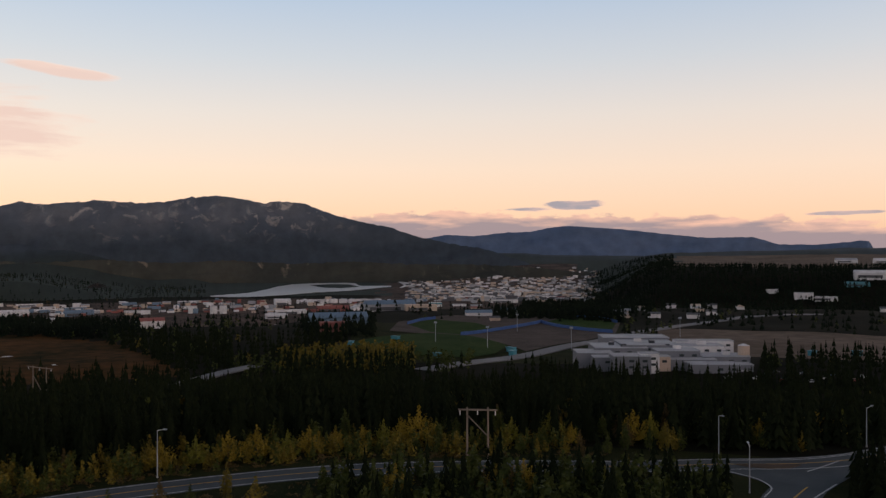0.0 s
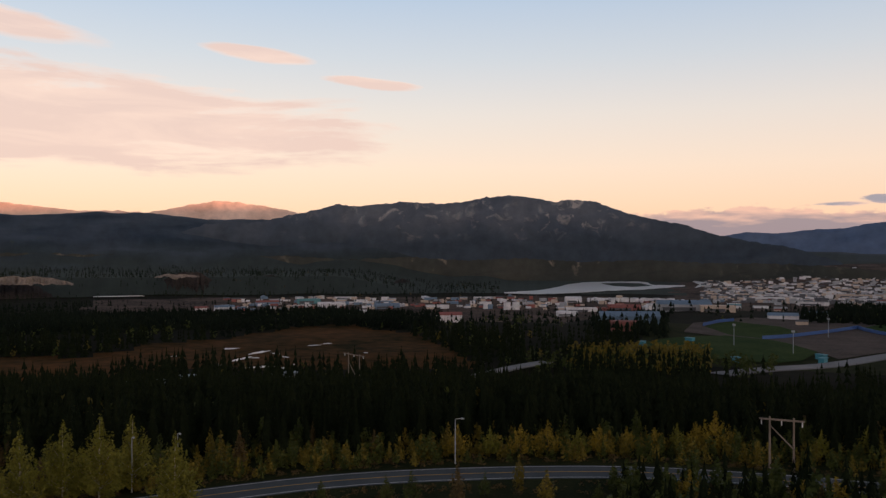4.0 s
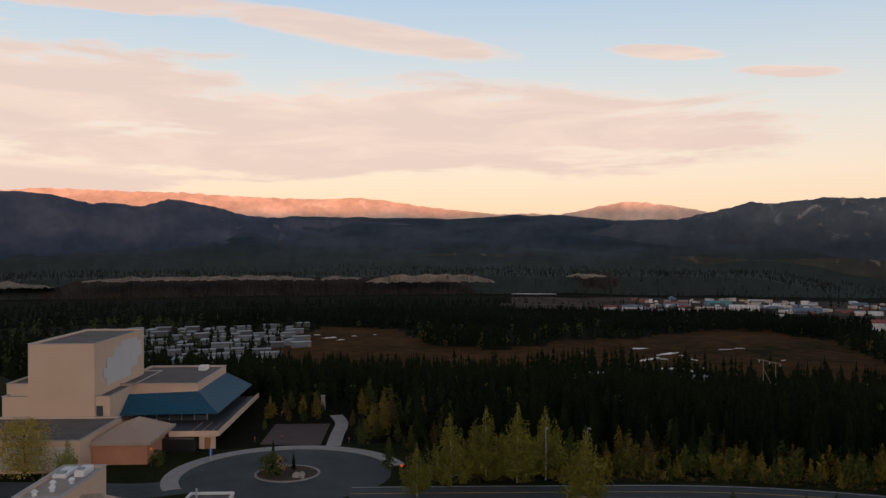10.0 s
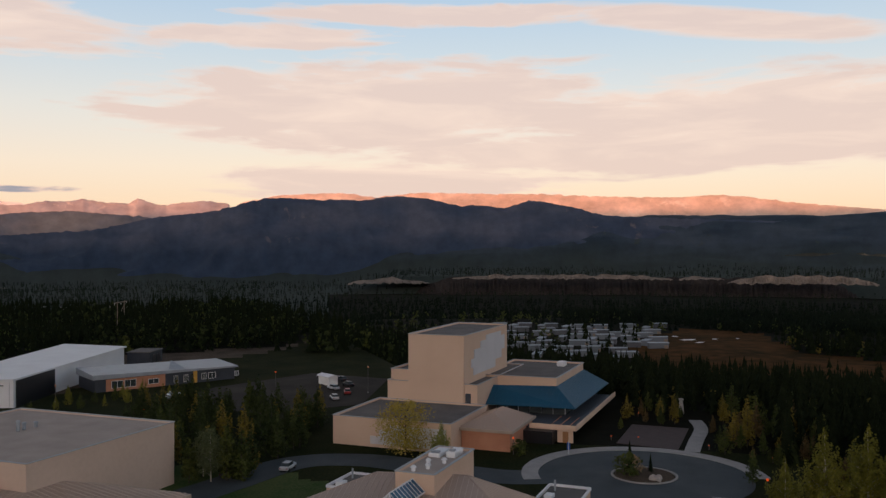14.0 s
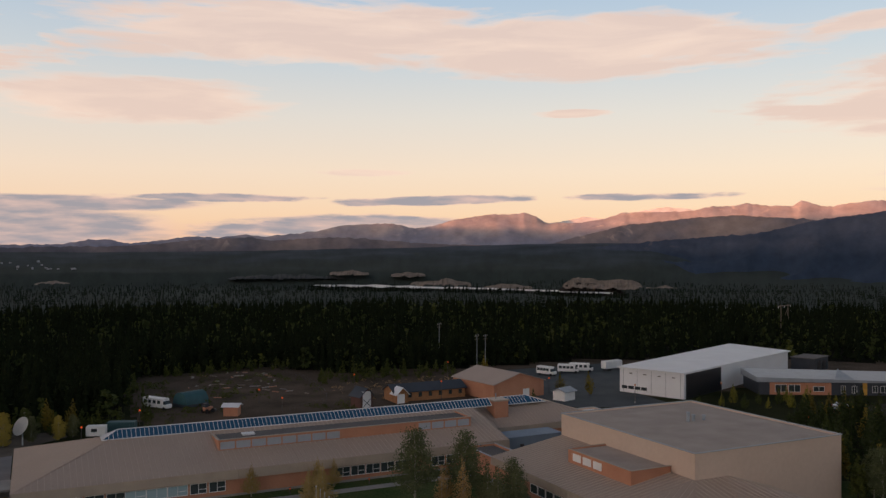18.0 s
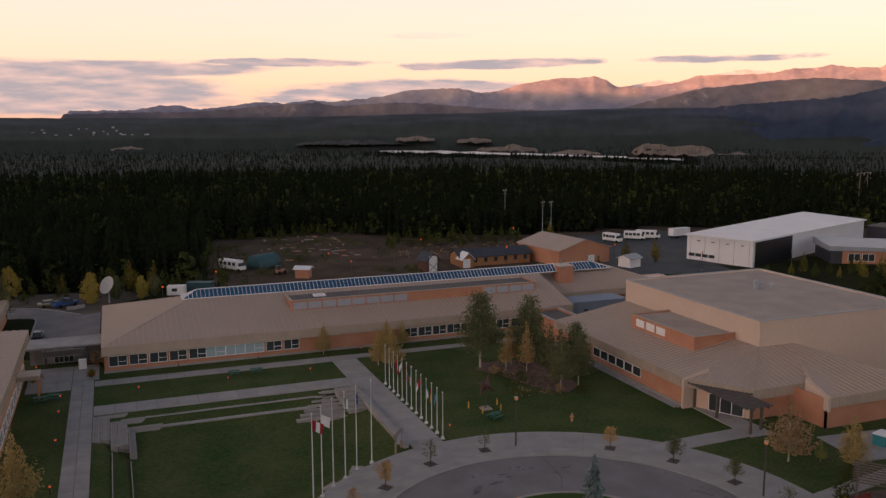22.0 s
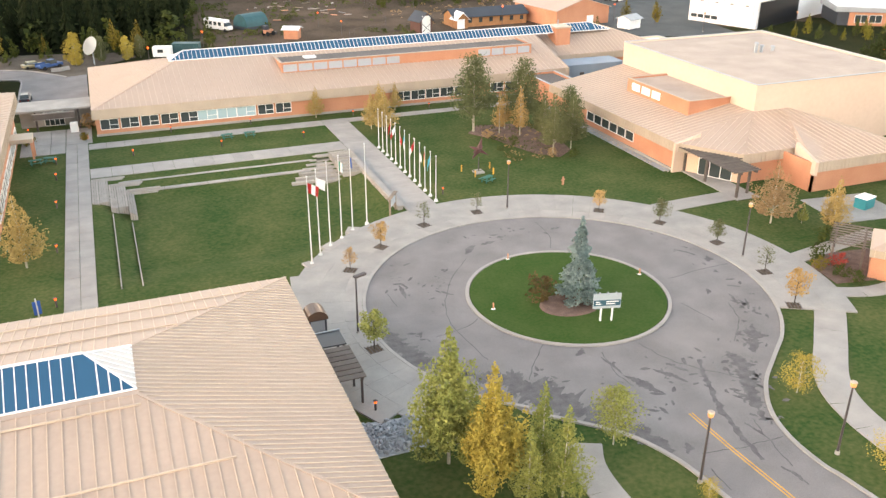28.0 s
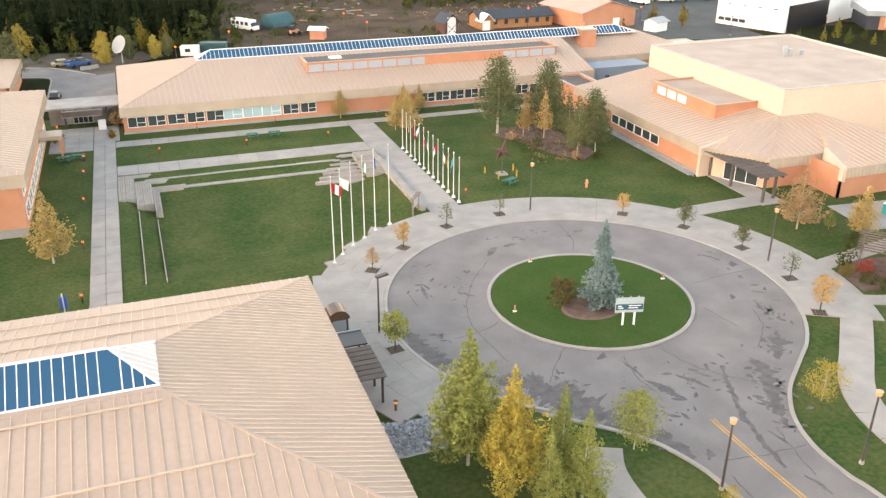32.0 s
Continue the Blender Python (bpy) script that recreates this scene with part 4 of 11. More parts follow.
# long teaching building north of the square
main = thing("teaching_building", "long brick teaching building with beige seamed roof and blue skylight", "building")
walls(main, [(-2.6, 141.35, 82.0, 141.35), (82.0, 141.65, 82.0, 172.0), (81.7, 172.0, -2.6, 172.0), (-2.6, 171.7, -2.6, 141.65)], -0.3, 4.1, BRICK)
ZE, ZL, SL = 4.28, 8.0, 0.255
E0, E1 = (-2.9, 141.0, ZE), (82.3, 141.0, ZE)
YL, YB, XH = 155.7, 158.9, 11.9
roof_slope(main, [E0, E1, (82.3, YL, ZL), (XH - 0.1, YL, ZL)], (0, 1, 0))
roof_slope(main, [(-2.9, 173.4, ZE), (-2.9, 141.0, ZE), (XH - 0.1, YL, ZL), (XH - 0.1, YB, ZL)], (1, 0, 0))
roof_slope(main, [(82.3, 173.4, ZE), (-2.9, 173.4, ZE), (XH - 0.1, YB, ZL), (82.3, YB, ZL)], (0, 1, 0))
bar("hip_cap", E0, (XH, YL, ZL + 0.05), 0.22, 0.12, ROOF_METAL, main)
bar("hip_cap", (-2.9, 173.4, ZE), (XH, YB, ZL + 0.05), 0.22, 0.12, ROOF_METAL, main)
fascia_band(main, (-2.9, 141.0), (82.3, 141.0), 2.72, ZE, (0, -1), 0.12)
fascia_band(main, (-2.9, 173.4), (-2.9, 141.0), 2.72, ZE, (-1, 0), 0.12)
lantern(main, 10.6, 86.6, YL, YB + 0.2, 8.02, 9.35, step=0.74)
for i, x in enumerate(np.linspace(-1.9, 10.4, 5)):
    window(main, (float(x), 141.35), (float(x) + 2.7, 141.35), 0.95, 2.6, DARK_GLASS, panes=2, opener=True)
for x in (13.1, 16.3, 19.5):
    window(main, (x, 141.35), (x + 3.1, 141.35), 0.95, 2.6, PALE_GLASS, panes=2, opener=x != 16.3)
for x in (23.0, 26.0, 47.6, 50.4, 53.2, 56.0, 58.8, 66.0, 69.0):
    window(main, (x, 141.35), (x + 2.6, 141.35), 0.95, 2.6, DARK_GLASS, panes=2, opener=True)
part("plinth", boxes((-2.7, 82.0, 141.1, 141.32, -0.3, 0.28)), CONCRETE_DARK, main)
clere = new("clerestory")
clere.parent = main
tagged(clere, "brick clerestory with pale square panes under a flat roof")
part("front_wall", boxes((28.8, 77.6, 148.0, 148.3, 5.7, 7.85)), BRICK, clere)
part("end_wall", boxes((28.8, 29.1, 148.3, 155.4, 5.7, 7.85)), BRICK, clere)
part("end_wall", boxes((77.3, 77.6, 148.3, 155.4, 5.7, 7.85)), BRICK, clere)
part("flat_roof", boxes((29.1, 77.3, 148.3, 155.5, 7.35, 7.6)), DARK_ROOF, clere)
part("roof_hatch", boxes((33.6, 35.8, 151.0, 152.4, 7.6, 7.95), bevel=0.05), WHITE_METAL, clere)
for a, b in (((28.8, 148.0), (77.6, 148.0)), ((28.8, 148.0), (28.8, 155.4)), ((77.6, 148.0), (77.6, 155.4))):
    bar("coping", (*a, 7.88), (*b, 7.88), 0.4, 0.08, FASCIA, clere)
for x in [29.1 + 2.72 * i for i in range(8)] + [66.4 + 2.78 * i for i in range(4)]:
    bar("pane", (x, 147.97, 6.85), (x + 2.45, 147.97, 6.85), 0.08, 1.25, PALE_BLIND, clere)
chim = new("chimney")
chim.parent = main
tagged(chim, "square brick vent stack")
part("chimney", boxes((86.9, 90.2, 155.0, 158.5, 5.5, 8.9)), BRICK, chim)
part("stack_cap", boxes((86.7, 90.4, 154.8, 158.7, 8.9, 9.2), bevel=0.05), FASCIA, chim)
bm = bmesh.new()
tube(bm, (88.0, 156.5, 9.2), (88.0, 156.5, 10.4), 0.12, 0.12)
part("flue", bm, GREY_METAL, chim)

# east wing behind it
wing = thing("east_wing", "low brick wing with a beige hipped roof", "building")
walls(wing, [(84.0, 152.0, 112.0, 152.0), (112.0, 152.3, 112.0, 176.0), (111.7, 176.0, 84.0, 176.0)], -0.3, 4.0, BRICK)
roof_slope(wing, [(82.35, 151.6, 4.2), (112.6, 151.6, 4.2), (102.0, 160.0, 7.4), (82.35, 160.0, 7.4)], (0, 1, 0))
roof_slope(wing, [(112.6, 151.6, 4.2), (112.6, 176.6, 4.2), (102.0, 166.0, 7.4), (102.0, 160.0, 7.4)], (1, 0, 0))
roof_slope(wing, [(112.6, 176.6, 4.2), (82.35, 176.6, 4.2), (82.35, 166.0, 7.4), (102.0, 166.0, 7.4)], (0, 1, 0))
roof_faces(wing, [[(82.35, 160.0, 7.4), (102.0, 160.0, 7.4), (102.0, 166.0, 7.4), (82.35, 166.0, 7.4)]], ROOF_METAL)
fascia_band(wing, (82.4, 151.6), (112.6, 151.6), 2.9, 4.2, (0, -1), 0.1)
lantern(wing, 91.0, 101.5, 158.2, 162.4, 7.45, 8.8, 0.3, 0.74, 4.0)

# glazed link and the west building
link = thing("covered_link", "glazed entrance link with a flat grey metal roof", "building")
part("roof", boxes((-14.4, -3.0, 147.2, 153.6, 3.15, 3.5), bevel=0.04), CONCRETE_DARK, link)
part("back_wall", boxes((-14.0, -3.0, 150.3, 150.6, -0.2, 3.15)), CONCRETE_DARK, link)
for x in (-11.6, -5.2):
    part("post", boxes((x, x + 0.3, 147.5, 147.8, -0.2, 3.15)), DARK_POLE, link)
window(link, (-10.4, 150.3), (-7.4, 150.3), 0.05, 2.3, DARK_GLASS, panes=4)
bar("canopy_board", (-11.8, 146.6, 2.55), (-5.6, 146.6, 2.55), 0.2, 0.9, STAINED_WOOD, link)
bar("canopy_edge", (-11.9, 146.58, 3.05), (-5.5, 146.58, 3.05), 0.26, 0.12, CONCRETE, link)
bar("canopy_edge", (-11.9, 146.58, 2.05), (-5.5, 146.58, 2.05), 0.26, 0.1, CONCRETE, link)

west = thing("west_building", "two-storey brick building with a beige seamed roof", "building")
walls(west, [(-60.0, 102.4, -14.2, 102.4), (-14.2, 102.7, -14.2, 143.0), (-14.5, 143.0, -60.0, 143.0)], -0.3, 7.0, BRICK)
roof_slope(west, [(-60, 101.9, 7.55), (-13.3, 101.9, 7.55), (-29, 117.6, 11.5), (-60, 117.6, 11.5)], (0, 1, 0))
roof_slope(west, [(-13.3, 101.9, 7.55), (-13.3, 143.5, 7.55), (-29, 127.8, 11.5), (-29, 117.6, 11.5)], (1, 0, 0))
roof_slope(west, [(-13.3, 143.5, 7.55), (-60, 143.5, 7.55), (-60, 127.8, 11.5), (-29, 127.8, 11.5)], (0, 1, 0))
fascia_band(west, (-60, 101.9), (-13.3, 101.9), 6.0, 7.55, (0, -1), 0.1)
fascia_band(west, (-13.3, 101.9), (-13.3, 143.5), 6.0, 7.55, (1, 0), 0.1)
for y in np.arange(105, 140, 4.2):
    window(west, (-14.2, float(y)), (-14.2, float(y) + 3.2), 3.9, 5.5, PALE_GLASS, (1, 0, 0), 2)
    window(west, (-14.2, float(y)), (-14.2, float(y) + 3.2), 0.9, 2.6, DARK_GLASS, (1, 0, 0), 2)
part("plinth", boxes((-60.0, -14.1, 102.1, 102.38, -0.3, 0.9)), CONCRETE_DARK, west)
part("porch", boxes((-14.2, -11.2, 131.0, 134.5, 2.9, 3.5), bevel=0.05), FASCIA, west, "small beige porch roof")
for y in (131.3, 134.1):
    part("porch_post", boxes((-11.6, -11.3, y, y + 0.25, -0.1, 2.9)), BRICK, west)
north = thing("north_west_building", "low brick building with a beige metal roof", "building")
walls(north, [(-60, 162.0, -21.0, 162.0), (-21.0, 162.3, -21.0, 186.0)], -0.3, 4.0, BRICK)
roof_slope(north, [(-60, 161.5, 4.3), (-20.4, 161.5, 4.3), (-30, 173, 7.0), (-60, 173, 7.0)], (0, 1, 0))
roof_slope(north, [(-20.4, 161.5, 4.3), (-20.4, 186.5, 4.3), (-30, 175, 7.0), (-30, 173, 7.0)], (1, 0, 0))
fascia_band(north, (-20.4, 161.5), (-20.4, 186.5), 2.9, 4.3, (1, 0), 0.1)

# gymnasium and its low wings
gym = thing("gymnasium", "tall cream gymnasium with a flat gravel roof and low brick wings", "building")
GX0, GX1, GY0, GY1, GZ = 87.6, 118.4, 96.2, 131.2, 10.5
flat_roof_block(gym, GX0, GX1, GY0, GY1, -0.3, GZ, CREAM, GRAVEL_ROOF, "wall", 0.25)
vent = new("roof_vent")
vent.parent = gym
for x, h in ((104.0, 1.5), (105.2, 1.0), (107.6, 0.7)):
    bm = bmesh.new()
    tube(bm, (x, 116.0, GZ - 0.25), (x, 116.0, GZ - 0.25 + h), 0.28, 0.28, 10)
    tube(bm, (x, 116.0, GZ - 0.25 + h), (x, 116.0, GZ + h), 0.42, 0.3, 10)
    part("vent_pipe", bm, GREY_METAL, vent)
W0, W1 = (72.7, 94.0, 4.2), (72.7, 131.0, 4.2)
J, J2 = (GX0 - 0.02, GY0, 6.6), (GX0 - 0.02, 131.0, 6.6)
walls(gym, [(73.0, 131.0, 73.0, 94.2), (78.2, 86.6, 87.0, 86.6), (84.8, 80.4, 101.8, 80.4), (101.8, 80.4, 101.8, 96.0), (84.8, 86.6, 84.8, 80.4)], -0.3, 3.9, BRICK)
walls(gym, [(74.0, 94.0, 78.2, 86.8)], -0.3, 3.4, STUCCO)
roof_slope(gym, [W0, J, J2, W1], (1, 0, 0))
HC = (78.0, 86.2, 4.2)
roof_slope(gym, [W0, HC, J], (1, 0.6, 0))
roof_slope(gym, [HC, (87.3, 86.2, 4.2), (92.5, 95.0, 6.5), (92.5, 96.1, 6.6), J], (0, 1, 0))
roof_slope(gym, [(84.6, 80.0, 4.2), (102.2, 80.0, 4.2), (94.0, 96.1, 6.6), (92.5, 96.1, 6.6), (92.5, 95.0, 6.5), (87.3, 86.2, 4.5)], (0, 1, 0))
roof_slope(gym, [(102.2, 80.0, 4.2), (102.2, 96.1, 4.2), (94.0, 96.1, 6.6)], (1, 0, 0))
bar("hip_cap", HC, J, 0.22, 0.14, ROOF_METAL, gym)
fascia_band(gym, (72.7, 131.0), (72.7, 94.0), 2.85, 4.2, (-1, 0), 0.1)
fascia_band(gym, (78.0, 86.2), (87.3, 86.2), 2.85, 4.2, (0, -1), 0.1)
fascia_band(gym, (84.6, 80.0), (102.2, 80.0), 2.85, 4.2, (0, -1), 0.1)
fascia_band(gym, (72.7, 94.0), (78.0, 86.2), 3.0, 4.2, (-0.83, -0.56), 0.05)
part("fin_wall", prism([(72.4, 93.6), (76.6, 93.6), (76.6, 94.0), (72.4, 94.0)], -0.3, [4.1, 5.2, 5.2, 4.1]), CREAM, gym, "sloped cream fin wall")
part("fin_wall", prism([(86.6, 86.0), (87.1, 86.0), (84.9, 79.8), (84.4, 79.8)][::-1], 2.4, [4.3, 4.3, 5.0, 5.0]), CREAM, gym)
pop = new("roof_monitor")
pop.parent = gym
tagged(pop, "flat-roofed brick roof monitor with white panes")
PX0, PX1, PY0, PY1, PZ = 80.0, 87.5, 101.4, 117.8, 7.6
part("wall", boxes((PX0, PX0 + 0.3, PY0, PY1, 5.1, PZ)), BRICK, pop)
part("wall", boxes((PX0 + 0.3, PX1, PY0, PY0 + 0.3, 5.1, PZ)), BRICK, pop)
part("wall", boxes((PX0 + 0.3, PX1, PY1 - 0.3, PY1, 5.1, PZ)), BRICK, pop)
part("flat_roof", boxes((PX0 + 0.3, PX1, PY0 + 0.3, PY1 - 0.3, PZ - 0.4, PZ - 0.2)), GRAVEL_ROOF, pop)
for a, b in (((PX0, PY0), (PX0, PY1)), ((PX0, PY0), (PX1, PY0)), ((PX0, PY1), (PX1, PY1))):
    bar("coping", (*a, PZ + 0.04), (*b, PZ + 0.04), 0.4, 0.08, FASCIA, pop)
for y in (108.6, 111.4, 114.2):
    bar("pane", (PX0 - 0.04, y, 6.5), (PX0 - 0.04, y + 2.2, 6.5), 0.1, 1.2, WHITE_PAINT, pop)
for y in np.arange(104.6, 118, 2.3):
    window(gym, (73.0, float(y)), (73.0, float(y) + 2.1), 1.2, 2.6, DARK_GLASS, (-1, 0, 0), 1)
part("plinth", boxes((72.75, 72.98, 94.2, 131.0, -0.3, 0.3)), CONCRETE_DARK, gym)
window(gym, (75.2, 91.6), (77.6, 87.5), 0.1, 2.5, DARK_GLASS, (-0.86, -0.5, 0), 3)

perg = thing("entrance_pergola", "dark timber slatted pergola over the gymnasium doors", "pergola")
for x, y in ((74.2, 93.4), (74.2, 88.7), (74.2, 82.2), (76.6, 83.0)):
    bar("post", (x, y, -0.05), (x, y, 3.35), 0.3, 0.3, STAINED_WOOD, perg, (1, 0, 0))
for x in (74.2, 76.6):
    bar("beam", (x, 94.0, 3.45), (x, 81.7, 3.45), 0.2, 0.32, STAINED_WOOD, perg)
for i in range(25):
    y = 81.8 + 0.5 * i
    bar("slat", (72.9, y, 3.68), (78.0 if y > 86 else 77.2, y, 3.68), 0.2, 0.14, STAINED_WOOD, perg)

# plant boxes between the buildings
def plant_box(name, x0, x1, y0, y1, h, mat, label):
    t = thing(name, label, "equipment")
    part("body", boxes((x0, x1, y0, y1, -0.1, h), bevel=0.08), mat, t)
    part("lid", boxes((x0 - 0.1, x1 + 0.1, y0 - 0.1, y1 + 0.1, h, h + 0.15), bevel=0.04), BLUE_GREY, t)
    for i in range(3):
        x = x0 + (x1 - x0) * (0.2 + 0.3 * i)
        bar("louvre", (x, y0 - 0.03, h * 0.6), (x + 0.9, y0 - 0.03, h * 0.6), 0.08, 0.5, DARK_POLE, t)


plant_box("chiller_unit", 83.3, 95.5, 142.8, 148.2, 4.0, BLUE_GREY, "blue-grey metal plant enclosure between the buildings")
plant_box("service_hut", 90.4, 95.0, 138.4, 141.2, 2.0, BRICK, "low brick service hut with a metal lid")
court = thing("low_roof_link", "flat dark roof link with pale copings", "building")
flat_roof_block(court, 73.2, 79.0, 129.0, 141.0, -0.3, 3.9, BRICK, DARK_ROOF)
store = thing("plant_store", "low store with a flat white roof behind the court", "building")
flat_roof_block(store, 104.6, 116.4, 156.6, 161.2, -0.3, 4.5, STUCCO, WHITE_METAL)

# near building under the camera
near = thing("near_building", "beige seamed hip-roofed building with a blue ridge skylight", "building")
NE, NL, NR = 5.0, 8.45, 12.6
walls(near, [(-60, 37.0, 12.0, 37.0), (12.0, 37.3, 12.0, 70.0), (11.7, 70.0, -60, 70.0)], -0.3, 4.8, BRICK)
roof_slope(near, [(NR, 36.5, NE), (NR, 70.6, NE), (-1.2, 56.8, NL), (-1.2, 50.3, NL)], (1, 0, 0), 0.52)
roof_slope(near, [(NR, 70.6, NE), (-60, 70.6, NE), (-60, 56.8, NL), (-1.2, 56.8, NL)], (0, 1, 0), 0.86)
roof_slope(near, [(-60, 36.5, NE), (NR, 36.5, NE), (-1.2, 50.3, NL), (-60, 50.3, NL)], (0, 1, 0), 0.86)
for a, b in (((NR, 70.6, NE), (-1.2, 56.8, NL)), ((NR, 36.5, NE), (-1.2, 50.3, NL))):
    bar("hip_cap", a, b, 0.24, 0.12, ROOF_METAL, near)
for y, z in ((60.2, 7.6), (63.6, 6.75), (67.0, 5.9)):
    bar("snow_rail", (-60, y, z + 0.12), (NR - (y - 56.8) * -1 - 13.8 + 0.0, y, z + 0.12), 0.08, 0.12, ROOF_SEAM, near)
for a, b in (((3.9, 43.6, 6.86), (-30, 43.6, 6.86)), ((-1.1, 49.3, 8.3), (-30, 49.3, 8.3))):
    bar("snow_rail", a, b, 0.12, 0.14, ROOF_SEAM, near)
part("flashing", boxes((-40.0, -1.1, 50.2, 50.92, 8.2, 8.48)), ROOF_METAL, near)
fascia_band(near, (NR, 36.5), (NR, 70.6), 3.6, NE, (1, 0), 0.08)
fascia_band(near, (NR, 70.6), (-60, 70.6), 3.6, NE, (0, 1), 0.08, False)
lantern(near, -40.0, -1.2, 50.85, 56.75, NL + 0.04, 10.2, 0.3, 0.69, 3.0)

# library with the flat roof block
lib = thing("library_building", "beige hip-roofed building with a flat plant block on its roof", "building")
flat_roof_block(lib, 108.0, 124.2, 43.9, 49.8, 4.0, 9.0, STUCCO, GRAVEL_ROOF)
for x0, x1, y0, y1, h in ((118.5, 123.0, 47.3, 49.2, 0.55), (119.0, 122.5, 45.0, 46.5, 0.9)):
    u = new("roof_unit")
    u.parent = lib
    tagged(u, "white rooftop ventilation unit")
    part("casing", boxes((x0, x1, y0, y1, 8.65, 8.65 + h), bevel=0.08), WHITE_METAL, u)
    part("cowl", boxes((x0 + 0.4, x0 + 1.2, y0 + 0.3, y1 - 0.3, 8.65 + h, 8.95 + h), bevel=0.06), GREY_METAL, u)
for x, y in ((112.0, 46.5), (114.6, 47.5), (115.8, 45.5), (110.2, 48.0)):
    bm = bmesh.new()
    tube(bm, (x, y, 8.6), (x, y, 9.2), 0.3, 0.3, 10)
    tube(bm, (x, y, 9.2), (x, y, 9.5), 0.5, 0.2, 10)
    part("roof_cowl", bm, WHITE_METAL, lib)
LA, LB, LC, LD = (97.0, 26.0, 4.0), (119.8, 32.6, 3.8), (113.4, 61.8, 3.5), (90.0, 66.5, 4.0)
R0, R1 = (115.6, 41.8, 7.3), (112.5, 54.8, 7.3)
walls(lib, [(97.4, 26.5, 119.3, 32.8), (119.3, 33.1, 113.0, 61.3), (112.7, 61.3, 90.5, 66.0), (90.5, 65.7, 97.4, 26.8)], -0.3, 3.45, STUCCO)
roof_slope(lib, [LD, LA, R0, R1], (1, 0.24, 0), 0.8)
roof_slope(lib, [LA, LB, R0], (-0.25, 1, 0), 0.8)
roof_slope(lib, [LB, LC, R1, R0], (1, 0.24, 0), 0.8)
roof_slope(lib, [LC, LD, R1], (0.2, -1, 0), 0.8)
for p, q in ((LA, R0), (LB, R0), (LC, R1), (LD, R1), (R0, R1)):
    bar("hip_cap", p, q, 0.24, 0.14, ROOF_METAL, lib)
lantern(lib, 98.0, 107.8, 45.2, 48.8, 6.6, 8.3, 2.0, 1.0, 0.2)
for nm, x0, x1, y0, y1 in (("porch_north", 117.0, 125.5, 60.8, 65.8), ("porch_south", 122.0, 130.5, 27.0, 33.4)):
    por = new("porch")
    por.parent = lib
    tagged(por, "low flat-roofed porch with a white coping")
    part("wall", boxes((x0, x1, y0, y1, -0.2, 2.7)), STUCCO, por)
    part("flat_roof", boxes((x0 + 0.2, x1 - 0.2, y0 + 0.2, y1 - 0.2, 2.7, 2.8)), DARK_ROOF, por)
    for p, q in (((x0, y0), (x1, y0)), ((x1, y0), (x1, y1)), ((x1, y1), (x0, y1)), ((x0, y1), (x0, y0))):
        bar("coping", (*p, 2.95), (*q, 2.95), 0.3, 0.4, WHITE_METAL, por)
    bm = bmesh.new()
    tube(bm, (x1 - 2.4, y1 - 1.4, 2.7), (x1 - 2.4, y1 - 1.4, 4.4), 0.16, 0.16, 8)
    part("vent_pipe", bm, GREY_METAL, por)
    part("hatch", boxes((x0 + 1.2, x0 + 2.8, y1 - 2.2, y1 - 0.9, 2.8, 3.4), bevel=0.05), WHITE_METAL, por)

# arts centre
arts = thing("arts_centre", "peach stucco arts centre with a fly tower and blue skirt roof", "building")
flat_roof_block(arts, 155.0, 177.0, 59.5, 85.6, -0.3, 5.8, STUCCO, DARK_ROOF)
flat_roof_block(arts, 176.8, 209.0, 64.8, 78.2, -0.3, 20.8, STUCCO, DARK_ROOF)
flat_roof_block(arts, 177.2, 214.0, 61.8, 83.6, -0.3, 10.0, STUCCO, DARK_ROOF)
flat_roof_block(arts, 192.0, 221.0, 47.6, 66.5, 5.0, 10.2, STUCCO, DARK_ROOF)
flat_roof_block(arts, 180.0, 200.0, 78.4, 84.0, -0.3, 12.2, STUCCO, DARK_ROOF)
part("stage_door", boxes((176.7, 176.95, 63.2, 64.4, 5.9, 8.0)), CHARCOAL, arts, "dark steel stage door")
part("roof_unit", boxes((214.0, 217.0, 51.0, 53.0, 9.8, 11.0), bevel=0.1), WHITE_METAL, arts)
for i, (w0, w1, z0, z1) in enumerate(((183.0, 199.0, 11.2, 13.0), (181.5, 204.0, 13.0, 15.0), (183.5, 206.5, 15.0, 17.0), (188.0, 206.5, 17.0, 18.5), (192.0, 203.5, 18.5, 19.6))):
    part("pale_panel", boxes((w0, w1, 64.62, 64.78, z0, z1 - 0.01)), STUCCO_PALE, arts, "pale stepped stucco relief")
for y0, y1, z0, z1 in ((60.5, 77.0, 0.6, 2.2), (60.5, 75.0, 2.2, 3.6), (60.5, 72.6, 3.6, 4.6)):
    part("pale_panel", boxes((154.84, 154.98, y0, y1, z0, z1 - 0.01)), STUCCO_PALE, arts, "pale stepped stucco relief")
for i in range(12):
    x = 187.0 + i * 2.7
    bar("lobby_pane", (x, 44.4, 3.95), (x + 2.6, 44.4, 3.95), 0.06, 2.1, DARK_GLASS, arts)
    bar("lobby_mullion", (x, 44.3, 2.85), (x, 44.3, 5.0), 0.1, 0.14, GREY_METAL, arts, (0, 1, 0))
for i in range(6):
    y = 44.4 + i * 2.7
    bar("lobby_pane", (186.9, y, 3.95), (186.9, y + 2.6, 3.95), 0.06, 2.1, DARK_GLASS, arts)
    bar("lobby_mullion", (186.8, y, 2.85), (186.8, y, 5.0), 0.14, 0.1, GREY_METAL, arts, (0, 1, 0))
